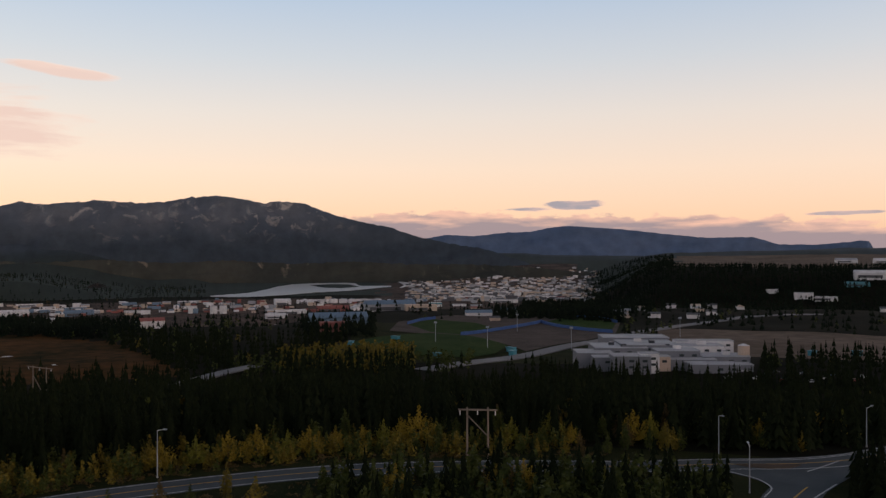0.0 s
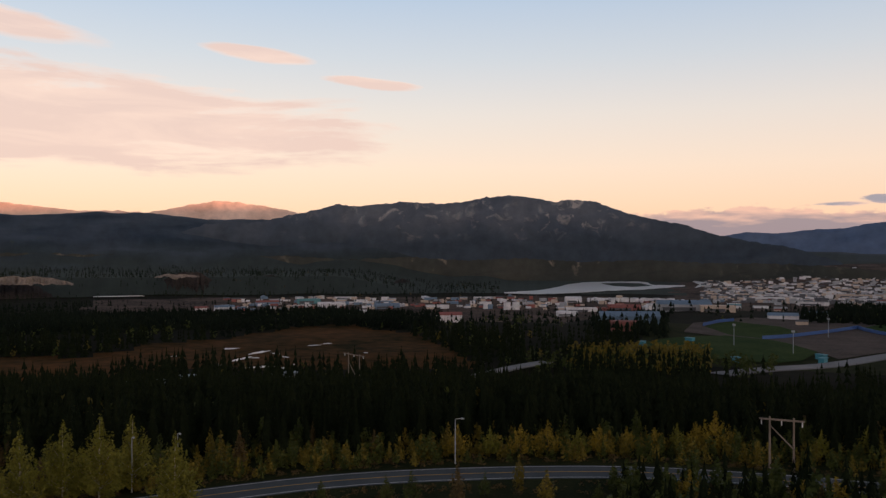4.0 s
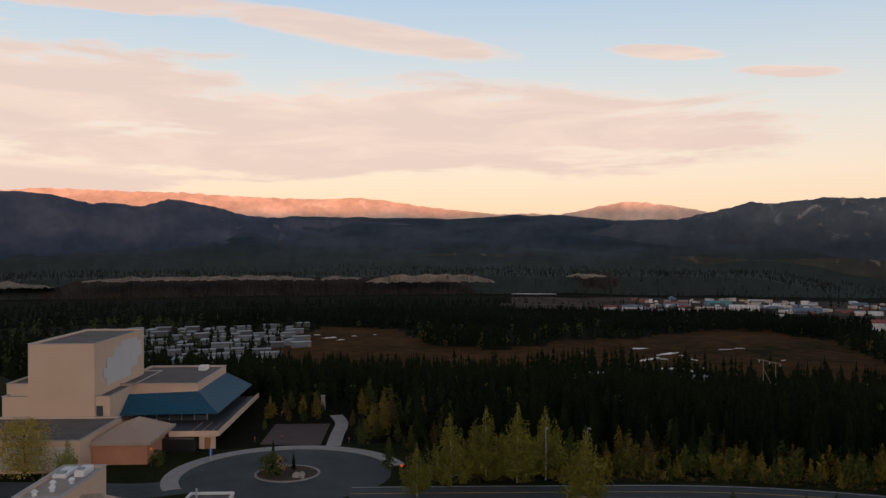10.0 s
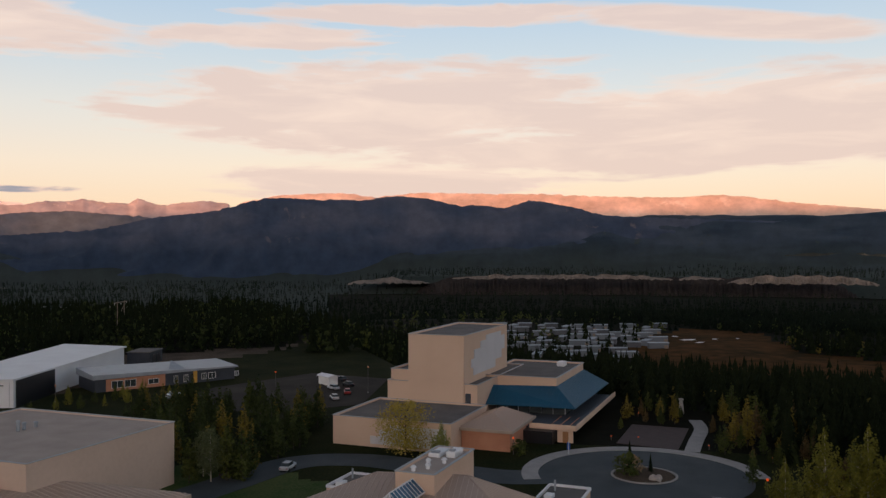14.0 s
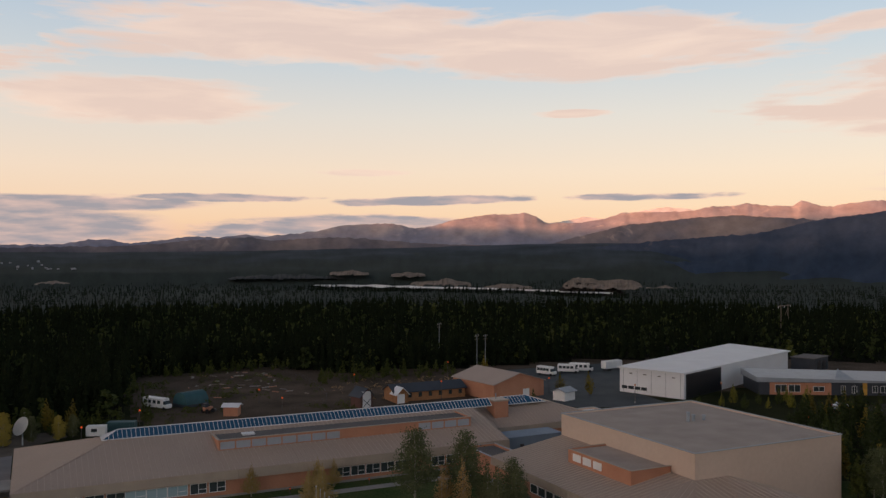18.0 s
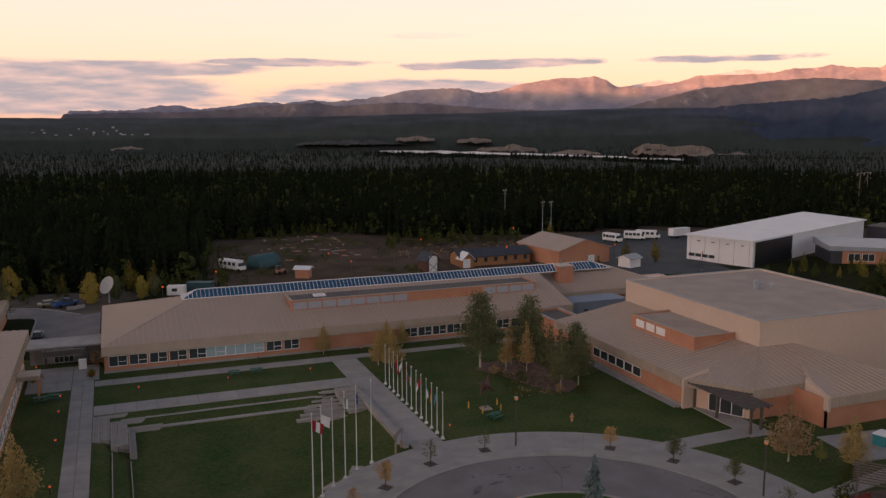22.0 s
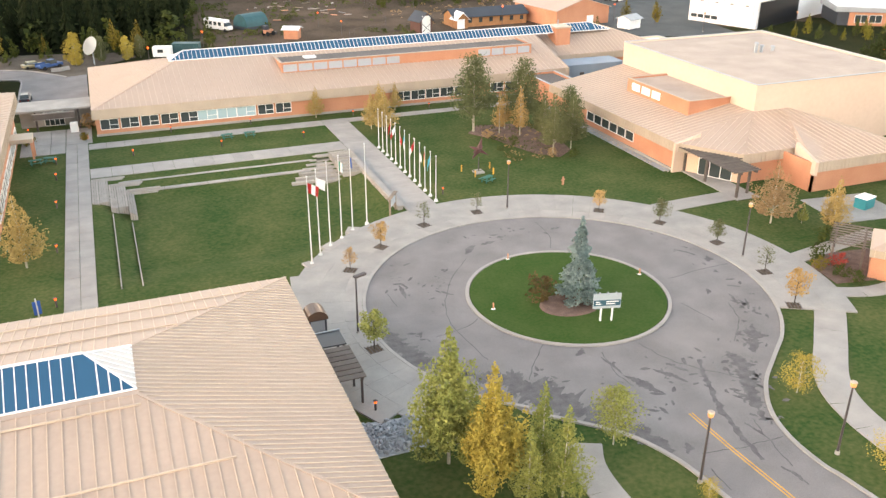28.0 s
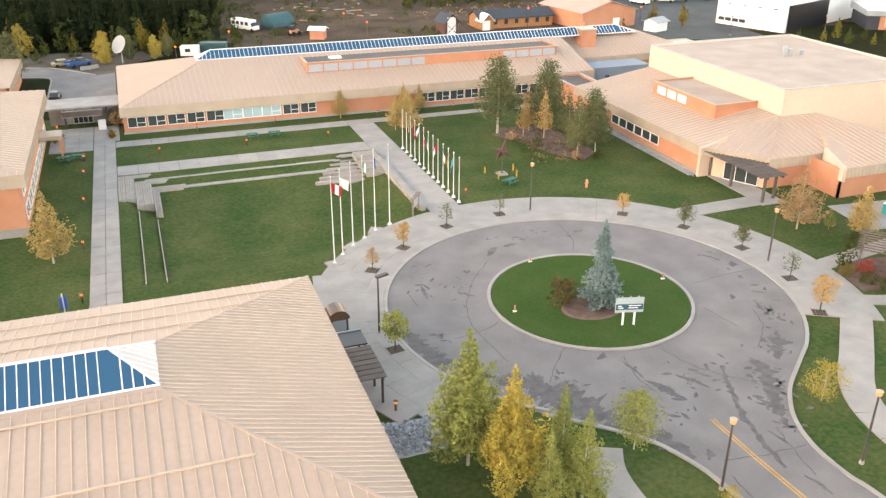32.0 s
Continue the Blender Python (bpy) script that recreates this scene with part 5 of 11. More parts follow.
BO = [(182.6, 61.7, 5.0), (184.0, 41.4, 5.0), (222.5, 41.2, 5.0), (222.5, 58.0, 5.0)]
BI = [(188.5, 61.7, 8.4), (191.9, 47.5, 8.4), (221.1, 47.5, 8.4), (221.1, 58.0, 8.4)]
for i in range(3):
    poly = [BO[i], BO[i + 1], BI[i + 1], BI[i]]
    roof_faces(arts, [poly], BLUE_ROOF, 0.15, "blue_roof", "blue metal skirt roof")
    seams(arts, poly, [(1, 0, 0), (0, 1, 0), (1, 0, 0)][i], 1.4, BLUE_ROOF)
walls(arts, [(188.0, 44.0, 220.0, 44.0), (187.5, 60.0, 188.0, 44.3)], 2.6, 5.0, DARK_GLASS, "glazed_wall")
part("entrance_wall", boxes((170.0, 217.0, 43.0, 58.0, -0.3, 2.5)), BLACK, arts, "dark recessed glass entrance")
part("canopy", boxes((172.2, 217.0, 38.7, 58.0, 2.6, 2.85)), CHARCOAL, arts)
for a, b in (((172.0, 38.6), (217.0, 38.6)), ((172.0, 38.6), (172.0, 48.4))):
    bar("canopy_fascia", (*a, 3.15), (*b, 3.15), 0.3, 1.1, STUCCO, arts)
for y in (40.5, 42.5, 44.5):
    bar("canopy_rail", (174, y, 3.1), (184, y, 3.1), 0.12, 0.12, BRICK, arts)
part("pier", boxes((172.7, 173.3, 39.4, 42.6, -0.2, 2.6)), STUCCO, arts)
part("entrance_door", boxes((172.6, 172.7, 40.3, 41.5, -0.1, 2.2)), CEDAR, arts, "timber entrance door")
pav = new("pavilion")
pav.parent = arts
tagged(pav, "hipped beige metal roof pavilion on brick walls")
part("wall", boxes((160.6, 177.0, 49.2, 59.4, -0.3, 3.7)), BRICK, pav)
PE = [(159.8, 48.5, 4.0), (177.2, 48.5, 4.0), (177.2, 60.4, 4.0), (159.8, 60.4, 4.0)]
PR = [(165.6, 54.4, 6.6), (172.4, 54.4, 6.6)]
for poly, al in (([PE[0], PE[1], PR[1], PR[0]], (0, 1, 0)), ([PE[3], PE[0], PR[0]], (1, 0, 0)), ([PE[2], PE[3], PR[0], PR[1]], (0, 1, 0)), ([PE[1], PE[2], PR[1]], (1, 0, 0))):
    roof_faces(pav, [poly], ROOF_METAL, 0.2, "roof_slope")
    seams(pav, poly, al, 0.8, ROOF_METAL)
for a, b in ((PE[0], PR[0]), (PE[1], PR[1]), (PE[3], PR[0])):
    bar("hip_cap", a, b, 0.25, 0.15, ROOF_METAL, pav)
bar("eave_board", PE[0], PE[1], 0.2, 0.6, FASCIA, pav)
bar("eave_board", PE[0], PE[3], 0.2, 0.6, FASCIA, pav)

# white hangar, dark office wing, orange workshop
hang = thing("white_hangar", "white metal hangar with a large black door", "building")
HA, HB, HC2, HD = (160.0, 180.0), (229.0, 207.0), (222.0, 226.0), (153.0, 199.0)
part("body", prism([HA, HB, HC2, HD], -0.3, [7.1, 6.9, 7.7, 7.0]), WHITE_METAL, hang)
part("roof_sheet", prism([(159.4, 179.4), (229.6, 206.4), (222.4, 226.8), (152.2, 199.4)], 6.8, [7.32, 7.12, 7.92, 7.22]), WHITE_METAL, hang)
part("hangar_door", prism([(161.2, 180.15), (181.0, 187.9), (180.8, 188.4), (161.0, 180.65)], -0.2, 6.9), BLACK, hang, "black roll-up hangar door")
hx = Vector((HD[0] - HA[0], HD[1] - HA[1], 0)).normalized()
for i in range(5):
    c = Vector((*HA, 0)) + hx * (1.0 + 4.5 * i)
    bar("panel_joint", c + Vector((-0.06, -0.02, 0)), c + Vector((-0.06, -0.02, 6.9)), 0.08, 0.06, GREY_METAL, hang, (1, 0, 0))
for i in range(4):
    c = Vector((*HA, 0)) + hx * (11.4 + 2.1 * i)
    bar("window", c + Vector((-0.05, -0.02, 1.5)), c + hx * 1.8 + Vector((-0.05, -0.02, 1.5)), 0.1, 0.9, DARK_GLASS, hang)
for i in range(4):
    c = Vector((*HA, 0)) + hx * (2.5 + 4.5 * i)
    bar("wall_lamp", c + Vector((-0.2, 0, 5.6)), c + hx * 0.8 + Vector((-0.2, 0, 5.6)), 0.4, 0.2, DARK_POLE, hang)

office = thing("office_wing", "dark single-storey office with orange panels and grey roof", "building")
oa, ob_ = Vector((185.0, 177.5, 0)), Vector((221.6, 157.0, 0))
od = (ob_ - oa).normalized()
on = Vector((-od.y, od.x, 0))
if on.y < 0:
    on = -on
o2, o3 = ob_ + on * 15, oa + on * 15
part("body", prism([(oa.x, oa.y), (ob_.x, ob_.y), (o2.x, o2.y), (o3.x, o3.y)], -0.3, [4.6, 3.7, 4.4, 5.2]), CHARCOAL, office)
ra, rb, rc, rd = oa - od * 0.8 - on * 0.8, ob_ + od * 0.8 - on * 0.8, o2 + od * 0.8, o3 - od * 0.8
part("roof", prism([(v.x, v.y) for v in (ra, rb, rc, rd)], 3.6, [4.95, 4.0, 4.7, 5.5]), GREY_METAL, office, "pale grey metal roof")
part("roof_peak", prism([(v.x, v.y) for v in (oa + od * 21, oa + od * 26.5, oa + od * 24 + on * 6)], 4.0, [4.4, 4.3, 6.6]), GREY_METAL, office)
wo = tuple(-on)
part("orange_panel", prism([(v.x, v.y) for v in (oa + od * 3 - on * 0.1, oa + od * 20 - on * 0.1, oa + od * 20, oa + od * 3)], 0.0, 3.4), BRICK, office, "orange cladding panel")
part("yellow_panel", prism([(v.x, v.y) for v in (oa + od * 28.6 - on * 0.1, oa + od * 29.8 - on * 0.1, oa + od * 29.8, oa + od * 28.6)], 0.0, 3.6), YELLOW_PAINT, office, "yellow cladding strip")
for s, w, z0, z1 in ((4.5, 3.2, 0.8, 2.8), (8.2, 3.2, 0.8, 2.8), (15.0, 3.0, 1.0, 2.4), (22.6, 1.2, 0.6, 2.6), (25.6, 1.3, 0.6, 2.6), (31.2, 1.4, 0.8, 2.6), (33.4, 2.2, 0.8, 2.6), (42.0, 1.2, 0.9, 2.3)):
    p, q = oa + od * s - on * 0.12, oa + od * (s + w) - on * 0.12
    window(office, (p.x, p.y), (q.x, q.y), z0, z1, DARK_GLASS, wo, 2)

rear = thing("equipment_shed", "dark metal equipment shed behind the hangar", "shed", (241.0, 208.5, 0), 20)
part("body", boxes((-6, 6, -4, 4, -0.3, 4.2), bevel=0.05), CHARCOAL, rear)
part("roof", boxes((-6.3, 6.3, -4.3, 4.3, 4.2, 4.45), bevel=0.04), DARK_ROOF, rear)
for x in (-3.6, 0.6):
    part("door", boxes((x, x + 3.0, -4.08, -3.98, 0.0, 3.2)), BLACK, rear)


def gable_house(name, label, corner, along, length, width, eave, peak, wall_mat, roof_mat, doors=0, wins=0, parent_group=""):
    """A gabled shed: along is the ridge's bearing in degrees (counted from +x)."""
    t = thing(name, label, "building", (*corner, 0), along, parent_group)
    bm = bmesh.new()
    prof = [(0, -0.3), (width, -0.3), (width, eave), (width / 2, peak), (0, eave)]
    a = [bm.verts.new((0, y, z)) for y, z in prof]
    b = [bm.verts.new((length, y, z)) for y, z in prof]
    bm.faces.new(a)
    bm.faces.new(b[::-1])
    for i in range(5):
        j = (i + 1) % 5
        bm.faces.new((a[i], b[i], b[j], a[j]))
    bmesh.ops.recalc_face_normals(bm, faces=bm.faces)
    part("wall", bm, wall_mat, t)
    k = (peak - eave) / (width / 2)
    for s in (0, 1):
        ye, ym = (-0.5, width / 2) if s == 0 else (width + 0.5, width / 2)
        poly = [(-0.5, ye, eave - 0.5 * k + 0.08), (length + 0.5, ye, eave - 0.5 * k + 0.08), (length + 0.5, ym, peak + 0.08), (-0.5, ym, peak + 0.08)]
        roof_faces(t, [poly], roof_mat, 0.15, "roof_slope")
    for i in range(doors):
        x = length * (0.2 + 0.5 * i)
        part("door", boxes((-0.06, 0.0, width * (0.3 + 0.3 * i), width * (0.3 + 0.3 * i) + 2.2, -0.1, 2.4)), WHITE_PAINT, t, "white panelled door")
    for i in range(wins):
        x = length * (i + 0.5) / wins
        part("window", boxes((x - 0.5, x + 0.5, -0.06, 0.0, 1.0, 2.2)), DARK_GLASS, t)
    return t


gable_house("workshop", "orange brick workshop with a shallow beige gable roof", (129.6, 203.0), 98, 19.5, 17.5, 4.4, 6.9, BRICK, ROOF_METAL, 1, 0)
gable_house("white_shed", "small white shed beside the workshop", (129.0, 191.5), 20, 4.6, 4.0, 2.6, 3.4, WHITE_PAINT, GREY_METAL, 0, 0)
gable_house("log_cabin", "long low timber cabin with a dark roof", (87.2, 210.2), 1.5, 21.5, 7.0, 2.7, 4.3, CEDAR, CHARCOAL, 0, 7)
gable_house("cabin_porch", "small gabled timber porch at the cabin's end", (90.4, 208.6), 95, 3.0, 3.2, 2.6, 4.1, CEDAR, WHITE_METAL, 1, 0)
gable_house("garden_barn", "small barn with white trimmed doors", (79.7, 206.9), 105, 4.4, 3.8, 3.2, 5.0, material("barn_boards", (0.10, 0.045, 0.035), 0.8, 0.2, scale=1), CHARCOAL, 0, 0)
barn_front = bpy.context.scene.objects.get("garden_barn")
part("barn_door", boxes((-0.1, -0.02, 0.6, 3.2, 0.0, 4.2), bevel=0.02), WHITE_PAINT, barn_front, "white double door")
for y0, y1 in ((0.7, 3.1), (3.1, 0.7)):
    bar("door_brace", (-0.13, y0, 0.2), (-0.13, y1, 2.2), 0.06, 0.12, CHARCOAL, barn_front)
gable_house("orange_hut", "small orange hut with a white roof", (42.2, 211.0), -28, 3.5, 3.0, 2.4, 2.9, BRICK, WHITE_METAL, 0, 0)
gable_house("mobile_unit", "small white unit beside parked cars", (222.0, 121.0), 60, 6.0, 3.0, 2.6, 3.0, WHITE_PAINT, WHITE_METAL, 0, 1)

quonset = thing("quonset_shed", "green half-round metal storage shed", "shed", (34.4, 227.9, 0), 28)
quonset.scale = (0.78, 0.85, 0.95)
bm = bmesh.new()
N = 10
ra = [bm.verts.new((0, 3.4 * math.cos(math.pi * i / N), 0.8 + 3.2 * math.sin(math.pi * i / N))) for i in range(N + 1)]
rb = [bm.verts.new((9, 3.4 * math.cos(math.pi * i / N), 0.8 + 3.2 * math.sin(math.pi * i / N))) for i in range(N + 1)]
for i in range(N):
    bm.faces.new((ra[i], rb[i], rb[i + 1], ra[i + 1]))
bm.faces.new(ra)
bm.faces.new(rb[::-1])
part("shell", bm, material("green_sheet", (0.02, 0.085, 0.10), 0.6, 0.2, scale=2), quonset)
part("base", boxes((0, 9, -3.4, 3.4, -0.1, 0.8)), CHARCOAL, quonset)

# ---- paving, roads ----
RC = (40.2, 66.4)


def ring_sector(bm, c, r0, r1, a0, a1, z0, z1, n=6):
    pts = []
    for i in range(n + 1):
        a = a0 + (a1 - a0) * i / n
        pts.append((math.cos(a), math.sin(a)))
    lo0 = [bm.verts.new((c[0] + r0 * x, c[1] + r0 * y, z0)) for x, y in pts]
    lo1 = [bm.verts.new((c[0] + r1 * x, c[1] + r1 * y, z0)) for x, y in pts]
    up0 = [bm.verts.new((c[0] + r0 * x, c[1] + r0 * y, z1)) for x, y in pts]
    up1 = [bm.verts.new((c[0] + r1 * x, c[1] + r1 * y, z1)) for x, y in pts]
    for i in range(n):
        bm.faces.new((up0[i], up1[i], up1[i + 1], up0[i + 1]))
        bm.faces.new((lo1[i], lo1[i + 1], up1[i + 1], up1[i]))
        bm.faces.new((lo0[i + 1], lo0[i], up0[i], up0[i + 1]))
    bm.faces.new((lo0[0], lo1[0], up1[0], up0[0]))
    bm.faces.new((lo1[n], lo0[n], up0[n], up1[n]))
    return bm


def strip_mesh(line, width, z0, z1, close=False):
    """A flat band along a plan line with mitred corners and sides."""
    pts = [Vector((x, y)) for x, y in line]
    L, R = [], []
    for i, p in enumerate(pts):
        a = pts[max(0, i - 1)]
        b = pts[min(len(pts) - 1, i + 1)]
        d = (b - a).normalized()
        n = Vector((-d.y, d.x)) * width / 2
        L.append(p + n)
        R.append(p - n)
    bm = bmesh.new()
    rows = [[bm.verts.new((*v, z)) for v in side] for side, z in ((L, z1), (R, z1), (L, z0), (R, z0))]
    for i in range(len(pts) - 1):
        bm.faces.new((rows[0][i], rows[1][i], rows[1][i + 1], rows[0][i + 1]))
        bm.faces.new((rows[2][i], rows[0][i], rows[0][i + 1], rows[2][i + 1]))
        bm.faces.new((rows[1][i], rows[3][i], rows[3][i + 1], rows[1][i + 1]))
    bmesh.ops.recalc_face_normals(bm, faces=bm.faces)
    return bm


def curve_through(points, n=8):
    """A smooth plan line through the points."""
    out = []
    P = [Vector(p) for p in points]
    for i in range(len(P) - 1):
        p0, p1, p2, p3 = P[max(0, i - 1)], P[i], P[i + 1], P[min(len(P) - 1, i + 2)]
        for k in range(n):
            t = k / n
            out.append(tuple(0.5 * ((2 * p1) + (p2 - p0) * t + (2 * p0 - 5 * p1 + 4 * p2 - p3) * t * t + (3 * p1 - p0 - 3 * p2 + p3) * t ** 3)))
    out.append(tuple(P[-1]))
    return out


right_kerb = curve_through([(54.27, 51.41), (50.9, 48.7), (47.9, 46.1), (45.5, 42.8), (44.4, 39.4), (44.3, 35.9), (44.8, 33.0), (46.0, 20.0), (46.0, -20.0)], 5)
left_kerb = curve_through([(26.9, 50.0), (30.3, 47.0), (33.0, 44.2), (34.5, 41.1), (35.2, 38.0), (36.0, 30.0), (36.4, 20.0), (36.4, -20.0)], 5)
a_r, a_l = math.atan2(51.41 - RC[1], 54.27 - RC[0]), math.atan2(50.0 - RC[1], 26.9 - RC[0])
arc = [(RC[0] + 20.4 * math.cos(a_r + (a_l + 2 * math.pi - a_r) * i / 64), RC[1] + 20.4 * math.sin(a_r + (a_l + 2 * math.pi - a_r) * i / 64)) for i in range(65)]
drive = arc[:-1] + left_kerb + right_kerb[::-1][:-1]
solo("road_drive", prism(drive, -0.3, -0.02), ASPHALT, "worn grey asphalt turning circle and drive", "road", kind="structure")

isl = thing("traffic_island", "round grass island with a concrete kerb", "island")
bm = bmesh.new()
ring_sector(bm, RC, 10.0, 10.35, 0, 2 * math.pi * 0.9999, -0.2, 0.13, 72)
part("kerb", bm, CONCRETE, isl)
bm = bmesh.new()
bmesh.ops.create_cone(bm, cap_ends=True, segments=64, radius1=10.0, radius2=9.9, depth=0.3, matrix=Matrix.Translation((*RC, -0.05)))
part("lawn", bm, ISLAND_GRASS, isl)
bm = bmesh.new()
bmesh.ops.create_cone(bm, cap_ends=True, segments=24, radius1=3.4, radius2=2.9, depth=0.2, matrix=Matrix.Translation((39.3, 64.2, 0.12)) @ Matrix.Diagonal((1.0, 0.75, 1, 1)))
part("mulch_bed", bm, material("bark_mulch", (0.09, 0.055, 0.045), 1.0, scale=0.8, second=(0.18, 0.12, 0.10), bump=0.6, fine=20), isl, "brown bark mulch bed")

pave = tagged(new("pavement"), "pale concrete pavement slabs round the turning circle", "pavement", kind="structure")
for i in range(46):
    a0 = radians(-29.5 + i * 239.5 / 46)
    a1 = radians(-29.5 + (i + 1) * 239.5 / 46)
    for k, (r0, r1) in enumerate(((20.75, 22.6), (22.62, 25.3), (25.32, 28.1))):
        bm = bmesh.new()
        g = 0.012 / r1
        ring_sector(bm, RC, r0, r1, a0 + g, a1 - g, -0.25, 0.08 + random.uniform(-0.006, 0.006), 4)
        part("slab", bm, CONCRETE_DARK if k else CONCRETE, pave)
bm = bmesh.new()
ring_sector(bm, RC, 20.4, 20.73, a_r, a_l + 2 * math.pi + 0.02, -0.3, 0.1, 90)
part("kerb", bm, CONCRETE, pave)
for line in (right_kerb, left_kerb):
    part("kerb", strip_mesh(line, 0.34, -0.3, 0.1), CONCRETE, pave)


def slab_walk(name, x0, x1, y0, y1, nx, ny, mat=CONCRETE, z=0.05):
    """A walkway of cast slabs with open joints."""
    t = tagged(new(name), "pale concrete walkway of cast slabs with joints", "pavement", kind="structure")
    dx, dy = (x1 - x0) / nx, (y1 - y0) / ny
    me = None
    for i in range(nx):
        for j in range(ny):
            if me is None:
                bm = boxes((0.02, dx - 0.02, 0.02, dy - 0.02, -0.25, 0.0), bevel=0.015)
                me = bpy.data.meshes.new("slab")
                bm.to_mesh(me)
                bm.free()
                me.materials.append(mat)
            part_mesh("slab", me, t, Matrix.Translation((x0 + i * dx, y0 + j * dy, z + random.uniform(-0.008, 0.008))))


slab_walk("walkway_west", -7.25, -4.1, 76.0, 138.0, 2, 25)
slab_walk("walkway_upper", -4.05, 32.6, 134.4, 137.2, 14, 1)
slab_walk("walkway_middle", -4.05, 32.6, 120.6, 124.7, 13, 1)
slab_walk("walkway_flags", 32.65, 36.9, 93.4, 137.2, 1, 16)
slab_walk("walkway_east", 36.95, 72.0, 134.9, 137.0, 14, 1)
slab_walk("link_forecourt", -13.6, -7.3, 134.0, 147.0, 3, 5, CONCRETE_DARK)
slab_walk("forecourt_step", -7.25, -3.4, 138.1, 147.0, 1, 3, CONCRETE_DARK)


def path_line(name, pts, width, mat=CONCRETE, z=0.05, label="pale concrete footpath", joint=2.6):
    """A curved path of slabs, cut by joints."""
    t = tagged(new(name), label, "pavement", kind="structure")
    line = curve_through(pts, 8)
    i = 0
    while i < len(line) - 1:
        seg = [line[i]]
        run = 0.0
        while i < len(line) - 1 and run < joint:
            run += math.dist(line[i], line[i + 1])
            i += 1
            seg.append(line[i])
        part("slab", strip_mesh(seg, width, -0.25, z + random.uniform(-0.006, 0.006)), mat, t)


path_line("footpath", [(65.5, 57.5), (62.2, 53.6), (58.0, 49.2), (53.5, 44.4), (51.6, 40.0), (51.2, 34.0), (51.8, 22.0)], 2.9)
path_line("footpath", [(62.4, 82.7), (68.0, 83.0), (74.4, 83.2)], 2.9)
path_line("footpath", [(75.5, 81.2), (75.6, 87.0), (75.7, 93.6)], 3.6, z=0.056)
path_line("footpath", [(67.2, 64.5), (73.0, 65.5), (82.0, 67.0)], 2.2)
path_line("footpath", [(29.4, 44.5), (28.2, 41.5), (28.0, 36.0), (28.6, 25.0)], 2.6)
path_line("footpath", [(17.6, 80.0), (16.4, 72.0), (16.2, 64.0), (18.6, 57.0), (22.0, 51.6)], 5.6, CONCRETE_DARK)
path_line("footpath", [(65.5, 57.0), (70.0, 55.5), (78.0, 56.0)], 2.0)

def stain(line, widths, seed=0.0):
    """A dark worn strip along a line, its edges torn."""
    pts = [Vector((x, y)) for x, y in curve_through(line, 44)]
    top = -0.007 if seed in (4, 5, 6) else -0.015
    bm = bmesh.new()
    rows = []
    for i, p in enumerate(pts):
        d = (pts[min(i + 1, len(pts) - 1)] - pts[max(i - 1, 0)]).normalized()
        nrm = Vector((-d.y, d.x))
        f = i / (len(pts) - 1) * (len(widths) - 1)
        k = min(int(f), len(widths) - 2)
        w = widths[k] + (widths[k + 1] - widths[k]) * (f - k)
        e = [w * (0.5 + 0.6 * noise.noise(Vector((p.x * 1.1, p.y * 1.1, seed + q))) + 0.3 * noise.noise(Vector((p.x * 3, p.y * 3, seed + q))) + 0.22 * noise.noise(Vector((p.x * 9, p.y * 9, seed + q)))) for q in (0, 5)]
        rows.append((bm.verts.new((*(p + nrm * max(0.02, e[0])), top)), bm.verts.new((*(p - nrm * max(0.02, e[1])), top))))
    for (a, b), (c, d) in zip(rows, rows[1:]):
        bm.faces.new((a, c, d, b))
    bmesh.ops.recalc_face_normals(bm, faces=bm.faces)
    if bm.faces[0].normal.z < 0:
        bmesh.ops.reverse_faces(bm, faces=bm.faces)
    return solo("tar_patch", bm, TAR, "dark worn patch on the asphalt", "road patch", "patches on the drive", kind="structure")


stain([(20.9, 66.5), (21.0, 63.0), (22.6, 59.2), (25.2, 56.3)], (0.6, 1.9, 2.0, 0.8), 1)
stain([(24.6, 56.6), (27.6, 54.4), (30.0, 51.0), (32.2, 47.0), (33.8, 44.6), (35.1, 41.2)], (0.8, 2.4, 3.0, 2.8, 1.8, 0.8), 2)
stain([(48.0, 51.4), (47.9, 49.6), (46.9, 47.3), (45.4, 44.8), (44.2, 42.0)], (0.5, 1.7, 1.4, 1.1, 0.3), 4)
stain([(53.6, 54.6), (52.0, 52.4), (50.2, 50.4)], (0.2, 0.9, 0.3), 5)
stain([(44.9, 51.2), (43.2, 47.6), (41.6, 43.6), (40.6, 38.0)], (0.3, 0.5, 0.5, 0.3), 6)
for i, (x, y, l, w, rot) in enumerate(((38.1, 49.6, 4.2, 0.9, 115), (41.0, 50.0, 3.2, 0.7, 120), (35.7, 56.2, 1.6, 0.7, 40), (37.2, 53.2, 3.0, 0.4, 95), (53.9, 61.7, 1.2, 0.5, 60), (57.6, 70.5, 2.6, 0.4, 120), (58.9, 68.2, 1.6, 0.9, 60), (41.6, 35.8, 2.4, 0.4, 100),
                                      (36.3, 41.2, 1.4, 0.6, 60), (35.2, 80.0, 2.6, 0.9, 50), (37.9, 80.9, 1.8, 0.9, 10), (52.2, 53.6, 1.5, 0.6, 60), (44.8, 45.2, 1.8, 0.4, 110), (55.8, 58.0, 2.2, 0.35, 60), (24.8, 73.0, 3.0, 0.4, 85), (42.6, 41.0, 2.4, 0.3, 100))):
    c, s_ = math.cos(radians(rot)) * l / 2, math.sin(radians(rot)) * l / 2
    stain([(x - c, y - s_), (x + 0.08, y), (x + c, y + s_)], (0.1, w, 0.1), 10 + i)
